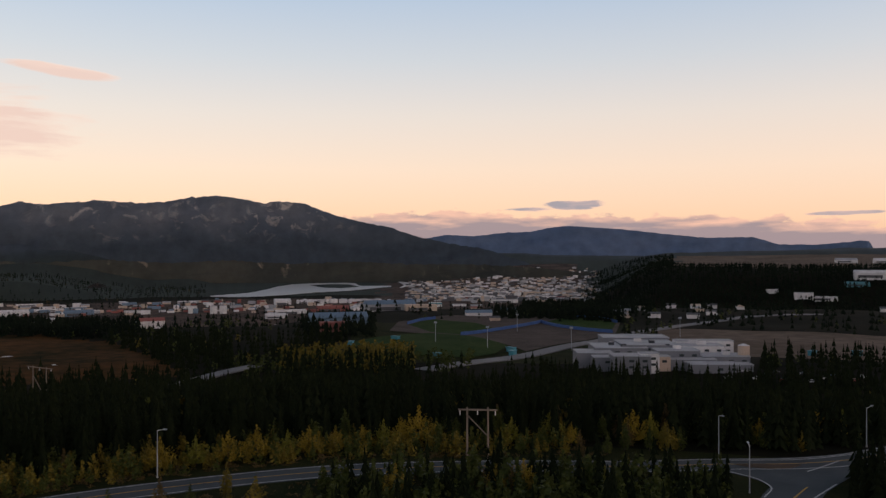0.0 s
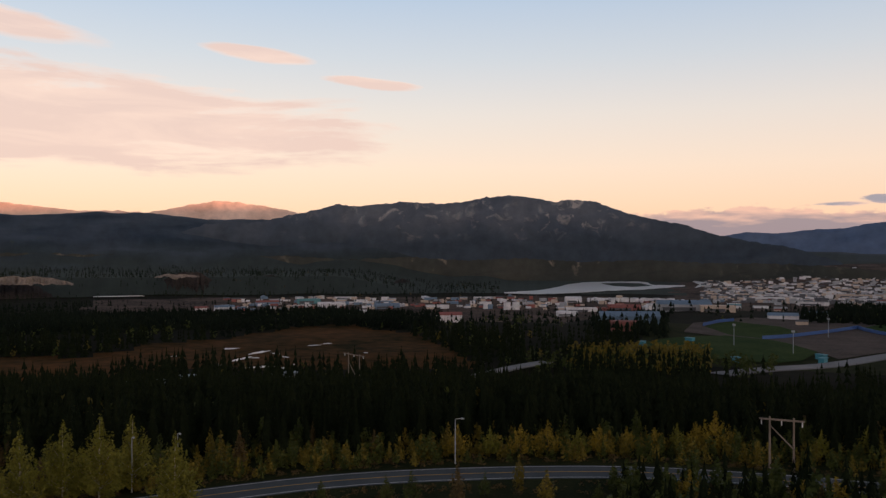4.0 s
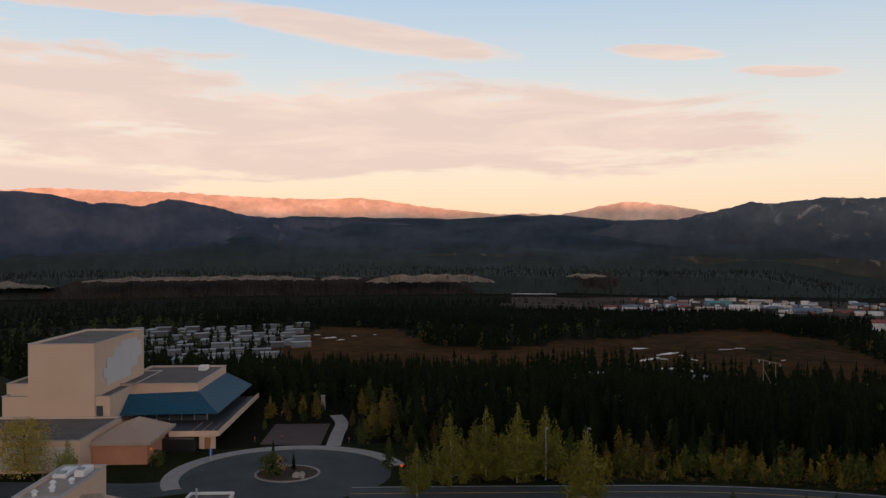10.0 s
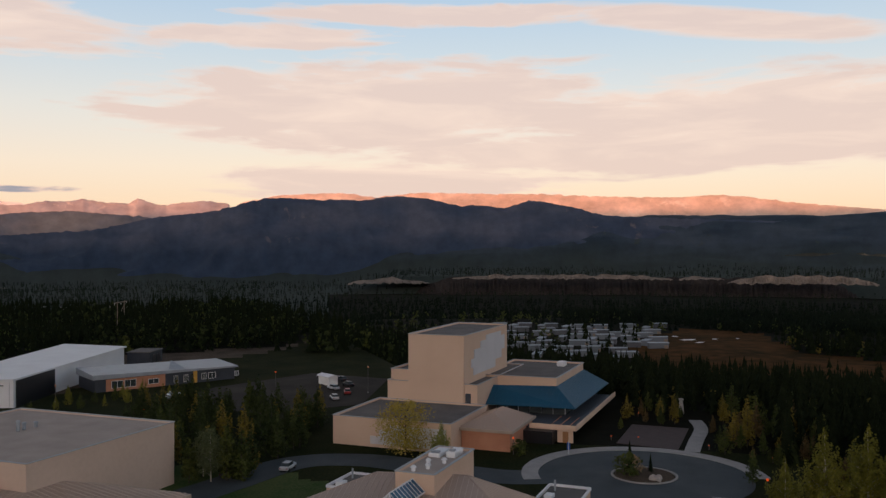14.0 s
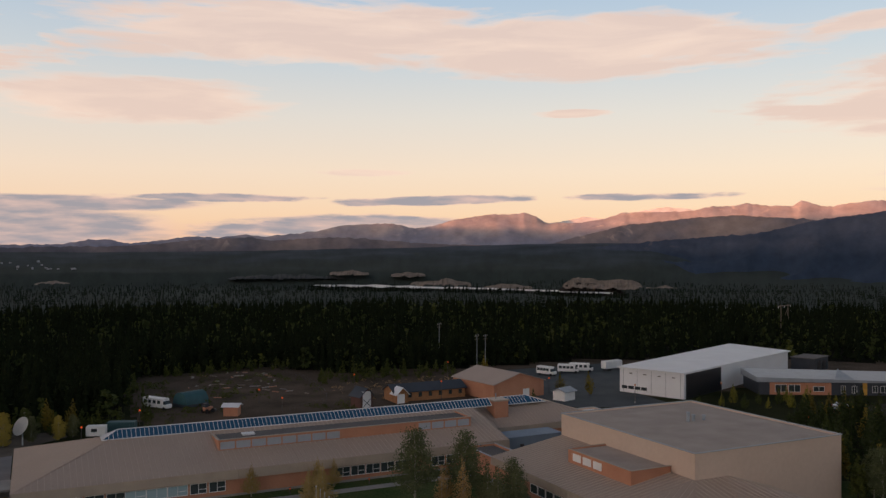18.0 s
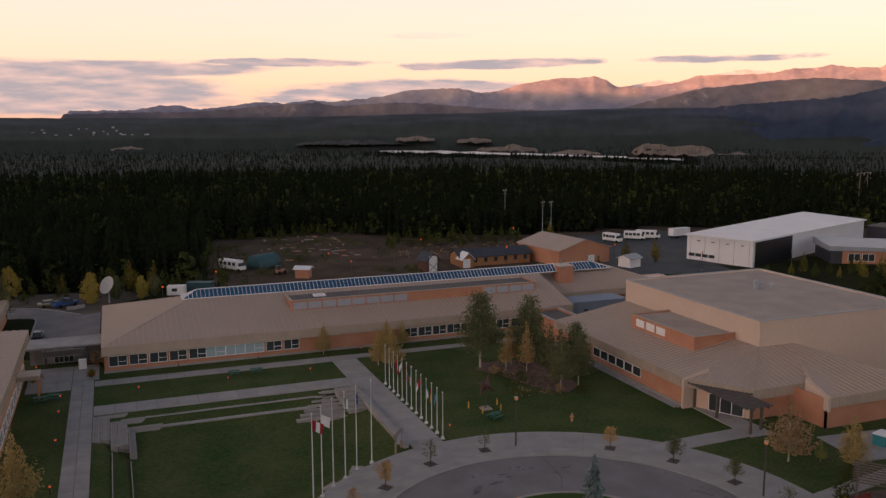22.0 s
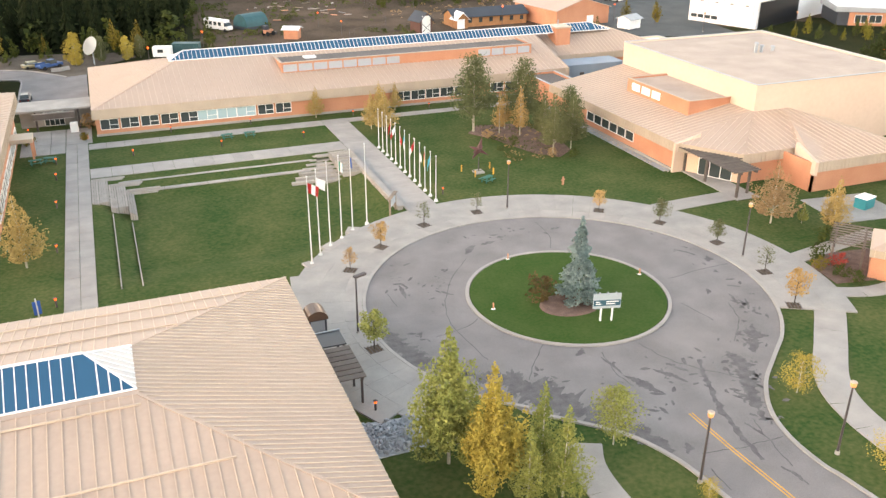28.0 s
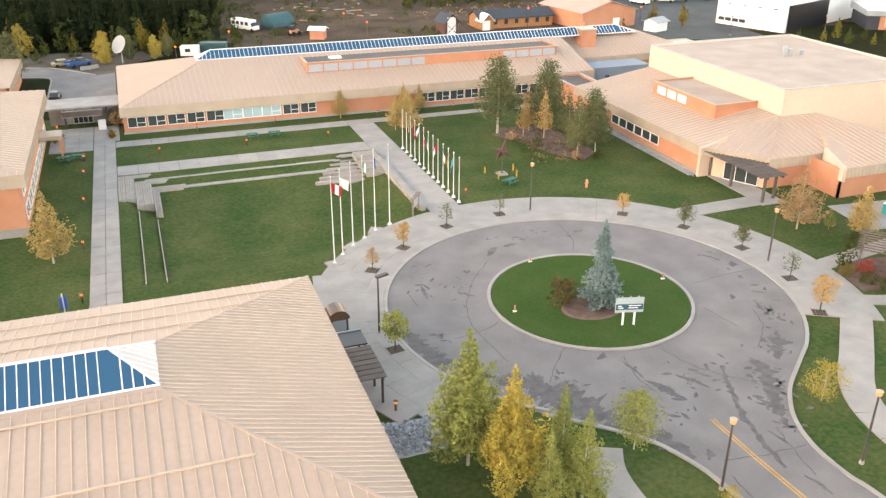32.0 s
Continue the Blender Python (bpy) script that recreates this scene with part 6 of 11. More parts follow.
for line in ([(24.7, 63.2), (28.2, 64.1), (29.7, 65.0)], [(30.4, 66.6), (30.7, 68.9)], [(51.9, 65.6), (56.2, 66.2), (60.3, 66.3)], [(41.5, 55.6), (42.3, 52.5), (43.6, 50.5), (45.1, 48.9), (47.5, 46.3)], [(37.5, 55.4), (36.9, 51.8), (37.2, 49.6)],
             [(36.9, 40.3), (40.1, 39.8), (44.0, 39.7)], [(43.3, 42.3), (42.7, 39.6), (42.1, 36.6)], [(49.9, 60.6), (50.6, 56.6)], [(49.9, 52.6), (53.0, 55.8), (54.3, 59.1)], [(33.2, 58.5), (31.1, 56.1), (29.5, 53.8)],
             [(34.0, 78.0), (30, 73), (27, 66), (27.5, 58)], [(46.0, 84.5), (45.5, 80), (44, 77)], [(36.4, 38.6), (36.3, 36.2)], [(23.2, 70.1), (23.2, 73.1)]):
    ln = curve_through(line, 8)
    ln = [(x + 0.2 * noise.noise(Vector((x * 1.1, y * 1.1, 0))), y + 0.2 * noise.noise(Vector((x * 1.1, y * 1.1, 7)))) for x, y in ln]
    solo("tar_seam", strip_mesh(ln, 0.09, -0.03, -0.012), TAR, "sealed crack line in the asphalt", "road patch", "sealed cracks", kind="structure")
ru = random.Random(77)
bm = bmesh.new()
for cx, cy, sx, sy, n in ((47.3, 47.9, 0.9, 1.7, 60), (51.6, 52.2, 1.0, 0.9, 34), (55.6, 57.6, 0.8, 1.6, 22), (23.0, 60.5, 0.9, 2.2, 26), (29.6, 52.8, 1.6, 1.6, 26), (44.6, 43.4, 0.5, 1.6, 22), (27.6, 72.0, 1.8, 2.6, 26), (24.4, 77.0, 1.2, 2.0, 18), (42.5, 50.6, 3.0, 2.0, 30), (36.0, 47.4, 1.4, 2.6, 26), (57.6, 68.0, 1.0, 5.0, 22), (40.0, 82.6, 5.0, 1.2, 24)):
    for _ in range(n):
        x, y, q, turn = ru.gauss(cx, sx), ru.gauss(cy, sy), ru.uniform(0.05, 0.24), ru.uniform(0, 3.14)
        if math.hypot(x - RC[0], y - RC[1]) > 19.6 and y > 52:
            continue
        k = ru.uniform(1.2, 3.4)
        ring = []
        for i in range(9):
            a = 2 * math.pi * i / 9
            u, v = q * k * math.cos(a) * ru.uniform(0.55, 1.2), q * math.sin(a) * ru.uniform(0.55, 1.2)
            ring.append(bm.verts.new((x + u * math.cos(turn) - v * math.sin(turn), y + u * math.sin(turn) + v * math.cos(turn), -0.010)))
        bm.faces.new(ring)
bmesh.ops.recalc_face_normals(bm, faces=bm.faces)
for f in bm.faces:
    if f.normal.z < 0:
        f.normal_flip()
solo("tar_spots", bm, TAR, "dark crumbled spots in the worn asphalt", "road patch", kind="stuff")
for off in (-0.14, 0.14):
    solo("yellow_line", strip_mesh([(39.25 + off, 44.8), (39.35 + off, 40.0), (39.7 + off, 34.0), (40.6 + off, 20.0), (41.2 + off, -10.0)], 0.11, -0.05, -0.008), YELLOW_PAINT, "painted yellow centre line", "road marking", "centre lines", kind="structure")

# road to the south-east and the junction
road_pts = [(60, 92), (90, 86), (118, 87), (138, 84.5), (144, 66), (141, 40), (139.5, 10), (139.0, -20), (137.6, -50), (131.5, -73), (118.0, -101), (100, -122), (78, -141), spot(18, 167)[:2], spot(22.5, 172.5)[:2], spot(25.8, 180.5)[:2], spot(28.6, 193)[:2], spot(34, 220)[:2]]
big_road = curve_through(road_pts[6:], 10)
solo("road_outer", strip_mesh(big_road, 8.6, -0.3, 0.03), ROAD_ASPHALT, "two-lane asphalt road with painted lines past the wood", "road", kind="structure")
for off in (-3.7, 3.7):
    ln = []
    for i, (x, y) in enumerate(big_road):
        a, b = big_road[max(0, i - 1)], big_road[min(len(big_road) - 1, i + 1)]
        d = Vector((b[0] - a[0], b[1] - a[1])).normalized()
        ln.append((x - d.y * off, y + d.x * off))
    solo("edge_line", strip_mesh(ln, 0.22, 0.0, 0.045), WHITE_LINE, "painted white edge line", "road marking", "edge lines", kind="structure")
solo("edge_line", strip_mesh(big_road, 0.2, 0.0, 0.045), YELLOW_PAINT, "painted yellow centre line", "road marking", "centre lines", kind="structure")
solo("road_service", strip_mesh(curve_through([(96, 92), (120, 88), (138, 84.5), (144.5, 74), (144, 60), (143, 45), (147, 36)], 8), 9.0, -0.3, 0.0), ROAD_ASPHALT, "grey service road behind the library", "road", kind="structure")
solo("road_junction", prism([spot(a, r)[:2] for a, r in ((16.5, 168), (18.0, 171), (22.5, 176.5), (25.4, 184.5), (27.5, 193.5), (28.4, 188), (26.6, 176), (25.0, 160.5), (23.8, 150.0), (22.4, 139), (19.9, 139), (20.8, 147), (21.3, 153.0), (20.7, 156.6), (19.8, 159.3), (18.4, 162.0), (16.5, 162))][::-1], -0.6, 0.026), ROAD_ASPHALT, "dark asphalt junction of the road at the wood", "road", kind="structure")
for ln, mat in (([(23.2, 167), (24.1, 172), (25.0, 178)], WHITE_LINE), ([(22.2, 146), (23.2, 156)], YELLOW_PAINT), ([(23.6, 149.5), (24.85, 160)], WHITE_LINE), ([(18.4, 162.4), (19.8, 159.8), (20.6, 157.2), (21.15, 153), (20.7, 147)], WHITE_LINE), ([(18.4, 170.6), (22.5, 175.6), (25.4, 183.6), (27.6, 192.6)], WHITE_LINE)):
    solo("edge_line", strip_mesh(curve_through([spot(a, r)[:2] for a, r in ln], 4), 0.26, 0.0, 0.045), mat, "painted lane line at the junction", "road marking", "junction lines", kind="structure")
solo("road_side", strip_mesh(curve_through([spot(a, r)[:2] for a, r in ((23.0, 158), (22.2, 147), (21.4, 130), (20.6, 108))], 6), 8.5, -0.3, 0.02), ROAD_ASPHALT, "side road joining at the wooded junction", "road", kind="structure")
solo("junction_island", prism([spot(a, r)[:2] for a, r in ((19.0, 167.6), (20.6, 169.4), (22.9, 171.6), (22.3, 168.4), (21.2, 166.6), (19.8, 166.4))][::-1], -0.1, 0.16), DIRT, "gravel traffic island at the junction", "island", kind="structure")
solo("car_park", prism([(-45, 190), (-24, 189), (-19.1, 187.8), (-16.6, 187), (-15.6, 185), (-15.4, 160), (-3.5, 160), (-3.5, 188), (-7.3, 186.7), (-13.7, 194.3), (-19.9, 197.8), (-30, 200), (-45, 203)], -0.2, -0.01), ASPHALT, "grey asphalt car park behind the link", "road", kind="structure")
solo("gravel_lot", prism([(-45, 203.5), (-30, 200.1), (-19.9, 197.9), (-13.7, 194.4), (-7.3, 186.8), (-3.5, 188.1), (1.5, 197), (7, 202), (6, 208), (-8, 211), (-24, 214), (-45, 214)], -0.2, -0.014), material("car_park_gravel", (0.085, 0.072, 0.060), 1.0, scale=5, second=(0.165, 0.142, 0.118), bump=0.4, fine=40, spec=0.05), "dry brown gravel lot beyond the asphalt", "road", kind="structure")
for ln in ([(-24, 189), (-19.1, 187.8), (-16.6, 187.0), (-15.6, 185.0), (-15.5, 176), (-15.4, 161)], [(-30, 200), (-19.9, 197.8), (-13.7, 194.3), (-7.3, 186.8)]):
    solo("kerb", strip_mesh(curve_through(ln, 6), 0.3, -0.2, 0.12), CONCRETE, "pale concrete kerb of the car park", "kerb", "car park kerbs", kind="structure")
for x, y, a in ((-9.3, 192.8, 8), (-7.6, 193.6, 35)):
    t = thing("concrete_barrier", "pale concrete traffic barrier on the gravel", "barrier", (x, y, 0), a, "concrete barriers")
    part("body", boxes((-1.0, 1.0, -0.14, 0.14, 0.3, 0.75), bevel=0.04), CONCRETE, t)
    part("foot", boxes((-1.0, 1.0, -0.3, 0.3, -0.05, 0.3), bevel=0.06), CONCRETE, t)
solo("yard", prism([(112, 190), (152, 172), (157, 205), (182, 222), (186, 252), (138, 252), (128, 222), (112, 226)], -0.2, 0.0), ROAD_ASPHALT, "asphalt yard in front of the hangar", "road", kind="structure")
solo("visitor_car_park", prism([(176, 118), (196, 100), (238, 112), (240, 140), (205, 152), (180, 150)], -0.2, 0.0), material("dark_gravel", (0.030, 0.026, 0.022), 1.0, scale=10, second=(0.065, 0.055, 0.046), fine=30, spec=0.1), "dark gravel visitor car park beside the arts centre", "road", kind="structure")

# arts centre turning circle
AC = (152.5, 22.0)
solo("road_circle", (lambda b: (ring_sector(b, AC, 5.8, 18.5, 0, 2 * math.pi * 0.9999, -0.3, 0.02, 60), b)[1])(bmesh.new()), ROAD_ASPHALT, "asphalt turning circle before the arts centre", "road", kind="structure")
bm = bmesh.new()
ring_sector(bm, AC, 18.6, 21.6, radians(-75), radians(118), -0.25, 0.1, 60)
solo("pavement_arts", bm, CONCRETE, "pale concrete pavement along the turning circle", "pavement", kind="structure")
isl2 = thing("planted_island", "round planted island with a pale stone kerb", "island")
bm = bmesh.new()
ring_sector(bm, AC, 5.4, 5.8, 0, 2 * math.pi * 0.9999, -0.2, 0.2, 48)
part("kerb", bm, CONCRETE, isl2)
bm = bmesh.new()
bmesh.ops.create_cone(bm, cap_ends=True, segments=32, radius1=5.4, radius2=5.0, depth=0.4, matrix=Matrix.Translation((*AC, 0.02)))
part("bed", bm, DIRT, isl2)
path_line("footpath", [(173.5, 15.8), (184, 15.9), (196.4, 15.9), (206, 18)], 3.0)
solo("arts_plaza", prism([(174.5, 18.5), (196, 18.5), (196, 31), (176, 31)], -0.2, 0.04), material("red_paving", (0.07, 0.045, 0.040), 0.9, 0.2, scale=2), "reddish paved forecourt of the arts centre", "pavement", kind="structure")

# ---- square: steps, wall, flags ----
amph = thing("amphitheatre_steps", "weathered timber and concrete terrace steps round the sunken lawn", "steps")
for y, z, x1 in ((117.9, -0.3, 26.5), (115.0, -0.8, 25.5)):
    for i in range(9):
        xa = -0.6 + (x1 + 0.6) * i / 9
        part("terrace_edge", boxes((xa + 0.02, xa + (x1 + 0.6) / 9 - 0.02, y, y + 0.75, z - 0.8, z + 0.12), bevel=0.03), CONCRETE, amph)
for k in range(3):
    xs, ya, yb = -4.05 + 2.15 * k, 110.3 - 1.8 * k, 119.9 - 2.2 * k
    for s in range(3):
        z = 0.1 - 0.05 * s - 0.26 * k - (0.15 * s if k == 2 else 0.0)
        part("step", boxes((xs + 0.3 * s, xs + 0.3 * s + 0.27, ya, yb - 0.32 * s, -1.8, z), bevel=0.02), GREY_WOOD, amph)
        part("step", boxes((xs + 0.3 * s + 0.29, xs + 4.4 - 0.2 * s, yb - 0.32 * s - 0.29, yb - 0.32 * s, -1.8, z), bevel=0.02), GREY_WOOD, amph)
    for s in range(4 if k < 2 else 0):
        part("deck_board", boxes((xs + 0.92 + 0.3 * s, xs + 1.2 + 0.3 * s, ya + 0.3, yb - 1.0, -1.8, -0.03 - 0.26 * k), bevel=0.015), GREY_WOOD, amph)
for x, y0 in ((-1.75, 107.5), (0.35, 105.5)):
    for i in range(8):
        ya, yb = 84.3 + (y0 - 84.3) * i / 8, 84.3 + (y0 - 84.3) * (i + 1) / 8
        bar("edging", (x, ya, ground_z(x, ya) + 0.1), (x, yb, ground_z(x, yb) + 0.1), 0.12, 0.3, GREY_WOOD, amph)
for k in range(7):
    part("step", boxes((25.2 + k * 0.35, 31.8, 111.0 + k * 1.25, 112.2 + k * 1.25, -1.8, -1.15 + 0.19 * k), bevel=0.02), GREY_WOOD, amph)
    part("step", boxes((22.0 + k * 0.8, 25.2 + k * 0.8, 111.6 + k * 1.2, 112.2 + k * 1.2, -1.8, -1.1 + 0.18 * k), bevel=0.02), GREY_WOOD, amph)
for k in range(9):
    part("seat_board", boxes((29.0, 32.4, 110.2 + k * 0.95, 110.75 + k * 0.95, -0.6, 0.05 + 0.12 * min(k, 5)), bevel=0.03), GREY_WOOD, amph)

wall_t = thing("stone_wall", "low field stone retaining wall beside the flag walk", "wall")
part("core", boxes((31.75, 32.35, 94.4, 119.0, -1.8, 0.38)), CONCRETE_DARK, wall_t)
part("coping", boxes((31.65, 32.5, 94.2, 119.0, 0.38, 0.52), bevel=0.03), CONCRETE, wall_t)
bm = bmesh.new()
bmesh.ops.create_icosphere(bm, subdivisions=1, radius=0.5)
for v in bm.verts:
    v.co *= 0.85 + 0.3 * noise.noise(v.co * 2)
stone_me = bpy.data.meshes.new("stone")
bm.to_mesh(stone_me)
bm.free()
stone_me.materials.append(STONE)
for i in range(56):
    for k in range(5):
        y = 94.7 + i * 0.42 + random.uniform(-0.08, 0.08)
        z = -1.35 + k * 0.36 + random.uniform(-0.05, 0.05)
        m = Matrix.LocRotScale((31.72, y, z), Euler((random.random() * 6, random.random() * 6, random.random() * 6)), (0.3, random.uniform(0.38, 0.52), random.uniform(0.32, 0.42)))
        part_mesh("stone", stone_me, wall_t, m)

FLAG_COL = {"red": (0.45, 0.02, 0.02), "white": (0.75, 0.75, 0.75), "blue": (0.03, 0.10, 0.35), "green": (0.03, 0.22, 0.13), "teal": (0.05, 0.35, 0.42), "gold": (0.55, 0.32, 0.04)}
FLAG_MAT = {k: material("flag_" + k, v, 0.8, 0.08, scale=0.5) for k, v in FLAG_COL.items()}


def flag_cloth(mats, w, h, lift):
    """Hanging flag panels, rippled and drooping, a mesh for each coloured band."""
    out = []
    n = 4
    for b, mname in enumerate(mats):
        bm = bmesh.new()
        x0, x1 = b / len(mats), (b + 1) / len(mats)
        grid = []
        for i in range(n + 1):
            s = x0 + (x1 - x0) * i / n
            row = []
            for j in range(5):
                v = j / 4
                x = w * s * (0.62 + 0.1 * v)
                z = -h * (1 - v) - s * w * lift
                y = 0.12 * math.sin(s * 7 + v * 1.5) * s
                row.append(bm.verts.new((x, y, z)))
            grid.append(row)
        for i in range(n):
            for j in range(4):
                bm.faces.new((grid[i][j], grid[i + 1][j], grid[i + 1][j + 1], grid[i][j + 1]))
        bmesh.ops.solidify(bm, geom=bm.faces[:], thickness=0.01)
        me = bpy.data.meshes.new("flag")
        bm.to_mesh(me)
        bm.free()
        me.materials.append(FLAG_MAT[mname])
        out.append(me)
    return out


def flagpole(at, height, cloth, turn, footing, group, label, drop=0.4):
    t = thing("flagpole", label, "flagpole", (*at, 0.0), turn, group)
    bm = bmesh.new()
    tube(bm, (0, 0, 0), (0, 0, height), 0.075, 0.045, 10)
    part("pole", bm, POLE_METAL, t)
    bm = bmesh.new()
    bmesh.ops.create_icosphere(bm, subdivisions=2, radius=0.11, matrix=Matrix.Translation((0, 0, height + 0.08)))
    part("finial", bm, POLE_METAL, t)
    bm = bmesh.new()
    tube(bm, (0, 0, -0.05), (0, 0, 0.22), 0.28, 0.2, 12)
    part("base", bm, POLE_METAL, t)
    if footing:
        part("footing", boxes((-0.9, 0.9, -0.75, 0.75, -0.2, 0.13), bevel=0.03), CONCRETE, t, "pale concrete footing")
    for me in cloth:
        part_mesh("flag", me, t, Matrix.Translation((0.07, 0, height - drop)))
    return t


for i, (x, y) in enumerate(((17.8, 82.7), (19.2, 84.6), (20.9, 86.6), (22.7, 88.3), (24.5, 90.0), (26.7, 91.4))):
    mats = ((("red", "white", "red"), "white pole with a red and white flag"), (("white",), "white pole with a white flag"), (), (("green", "white", "teal"), "white pole with a green flag"), (("blue",), "white pole with a blue flag"), ())[i]
    cloth = flag_cloth(mats[0], 1.9, 1.1, 0.42) if mats else []
    flagpole((x, y), 10.0, cloth, 15 + 12 * i, i in (0, 2, 4), "tall flagpoles", "tall " + mats[1] if mats else "tall bare white flagpole", 0.6 + 0.25 * (i % 3))
for i in range(13):
    y = 95.5 + 2.0 * i
    mats = ((), ("teal",), ("red", "gold"), ("blue", "white"), ("red", "white"), (), ("teal", "white"), ("red", "white", "red"), ("white", "red"), ("red",), (), (), ())[i]
    cloth = flag_cloth(mats, 1.3, 0.8, 1.0) if mats else []
    flagpole((37.25, y), 5.95, cloth, 200 + 20 * (i % 4), False, "flagpoles along the walk", "slim pole with a drooping small flag" if mats else "slim bare white flagpole", 0.3)


# ---- lamps ----
def street_lamp(at, h, style, group, label, turn=0.0):
    t = thing("street_lamp", label, "lamp", at, turn, group)
    bm = bmesh.new()
    tube(bm, (0, 0, -0.1), (0, 0, h), 0.11, 0.07, 8)
    part("pole", bm, DARK_POLE if style in ("globe", "box") else GREY_METAL, t)
    bm = bmesh.new()
    tube(bm, (0, 0, -0.1), (0, 0, 0.22), 0.2, 0.17, 8)
    part("base", bm, CONCRETE_DARK, t)
    if style == "globe":
        bm = bmesh.new()
        tube(bm, (0, 0, h), (0, 0, h + 0.34), 0.2, 0.23, 12)
        part("globe", bm, CREAM_GLOBE, t, "lit amber lantern")
        bm = bmesh.new()
        tube(bm, (0, 0, h + 0.34), (0, 0, h + 0.43), 0.27, 0.16, 12)
        part("cap", bm, FASCIA, t)
    elif style == "box":
        part("head", boxes((-0.2, 1.1, -0.2, 0.2, h - 0.05, h + 0.18), bevel=0.04), DARK_POLE, t)
    else:
        bm = bmesh.new()
        tube(bm, (0, 0, h), (1.5, 0, h + 0.35), 0.06, 0.05, 8)
        part("arm", bm, POLE_METAL, t)
        part("head", boxes((1.3, 2.1, -0.16, 0.16, h + 0.28, h + 0.46), bevel=0.05), GREY_METAL, t)
        bm = boxes((1.45, 1.95, -0.1, 0.1, h + 0.23, h + 0.275))
        part("lens", bm, WHITE_PAINT, t)
    return t


for x, y, h in ((44.6, 89.6, 6.0), (62.8, 67.1, 6.0), (46.3, 36.6, 5.9), (34.8, 37.7, 5.6)):
    street_lamp((x, y, 0), h, "globe", "lamps round the circle", "dark lamp post with a lit amber lantern")
street_lamp((18.2, 66.6, 0), 5.8, "box", "", "dark lamp post with a flat unlit head", 20)
for x, y, h, a in ((137.1, -79.2, 8.3, 200), (68.9, -159.1, 7.9, 140), (54.8, -138.7, 7.6, 300), (49.8, -187.2, 7.8, 250), (146.7, -23.4, 9.0, 180), (147.9, -31.0, 8.6, 180)):
    street_lamp((x, y, -0.05), h, "road", "road lamps", "tall pale street lamp beside the road", a)
for x, y, h in ((145.1, 182.2, 4.5), (170.0, 176.4, 4.2), (213.1, 106.6, 7.0)):
    street_lamp((x, y, 0), h, "globe", "yard lamps", "dark yard lamp with a lit amber lantern")


def bollard(at, h=0.75):
    t = thing("bollard_light", "short dark bollard with a lit amber head", "lamp", at, 0, "bollard lights")
    bm = bmesh.new()
    tube(bm, (0, 0, -0.1), (0, 0, h), 0.1, 0.1, 8)
    part("post", bm, DARK_POLE, t)
    bm = bmesh.new()
    tube(bm, (0, 0, h), (0, 0, h + 0.22), 0.12, 0.12, 8)
    part("lens", bm, LAMP_GLOW, t)
    bm = bmesh.new()
    tube(bm, (0, 0, h + 0.22), (0, 0, h + 0.32), 0.2, 0.05, 8)
    part("cap", bm, DARK_POLE, t)
    return t


b0 = bollard((-8.5, 128.9, 0))
for x, y, z in ((-12.8, 146.0, 0), (-8.4, 121.8, 0), (-8.2, 110.6, 0), (-8.0, 96.1, 0), (-7.9, 82.4, 0), (2.1, 129.1, 0), (15.0, 129.0, 0), (8.5, 139.6, 0), (21.3, 139.6, 0), (38.6, 138.2, 0), (52.6, 138.2, 0),
                (27.8, 129.0, 0), (39.0, 97.5, 0), (16.0, 54.3, 0), (179.6, 27.1, 0), (178.4, 32.5, 0), (176.8, 12.8, 0), (170.6, 0.9, 0), (206.2, 31.1, 0), (216.0, 31.6, 0)):
    copy_thing(b0, pose(x, y, z))


def yard_light(x, y, h):
    t = thing("yard_light", "slim pole with a small amber light", "lamp", (x, y, 0), 0, "yard lights")
    bm = bmesh.new()
    tube(bm, (0, 0, -0.1), (0, 0, h), 0.09, 0.06, 6)
    part("pole", bm, DARK_POLE, t)
    bm = bmesh.new()
    bmesh.ops.create_icosphere(bm, subdivisions=2, radius=0.24, matrix=Matrix.Translation((0, 0, h + 0.2)))
    part("globe", bm, LAMP_GLOW, t)


for x, y, h in ((22.5, 208.5, 3.2), (9.3, 193.5, 3.2), (-22.0, 211.5, 5.0), (54.5, 225.5, 3.3), (57.0, 211.5, 3.1), (83.0, 230.0, 5.0), (119.4, 243.5, 5.0), (101.0, 210.0, 4.6), (132.0, 204.0, 4.3),
                (212.0, 136.0, 4.2), (157.0, 95.0, 3.0), (148.0, 1.6, 2.2), (156.0, 135.5, 3.2), (159.0, 48.0, 3.0)):
    yard_light(x, y, h)

# ---- small things on the square ----
sign = thing("campus_sign", "white two-post sign board with a dark teal band", "sign", (40.8, 60.1, 0), -15)
part("board", boxes((-1.35, 1.35, -0.07, 0.07, 1.45, 3.0), bevel=0.02), material("sign_board", (0.36, 0.41, 0.44), 0.6, 0.08, scale=1), sign)
part("band", boxes((-1.3, 1.3, -0.085, -0.072, 1.75, 2.35)), material("sign_teal", (0.015, 0.075, 0.11), 0.6, 0.1, scale=1), sign, "dark teal band with pale bars")
for x, w, z in ((-1.1, 0.35, 2.1), (-1.1, 0.5, 1.9), (-0.1, 1.2, 2.13), (-0.1, 0.9, 1.9)):
    part("text_bar", boxes((x, x + w, -0.095, -0.087, z, z + 0.1)), WHITE_PAINT, sign)
for x in (-0.6, 0.5):
    part("post", boxes((x, x + 0.16, -0.08, 0.08, 0.0, 1.45)), WHITE_PAINT, sign)
for x in (-0.8, 0.0, 0.8):
    part("cap_light", boxes((x, x + 0.1, -0.25, 0.1, 3.0, 3.12)), GREY_METAL, sign)


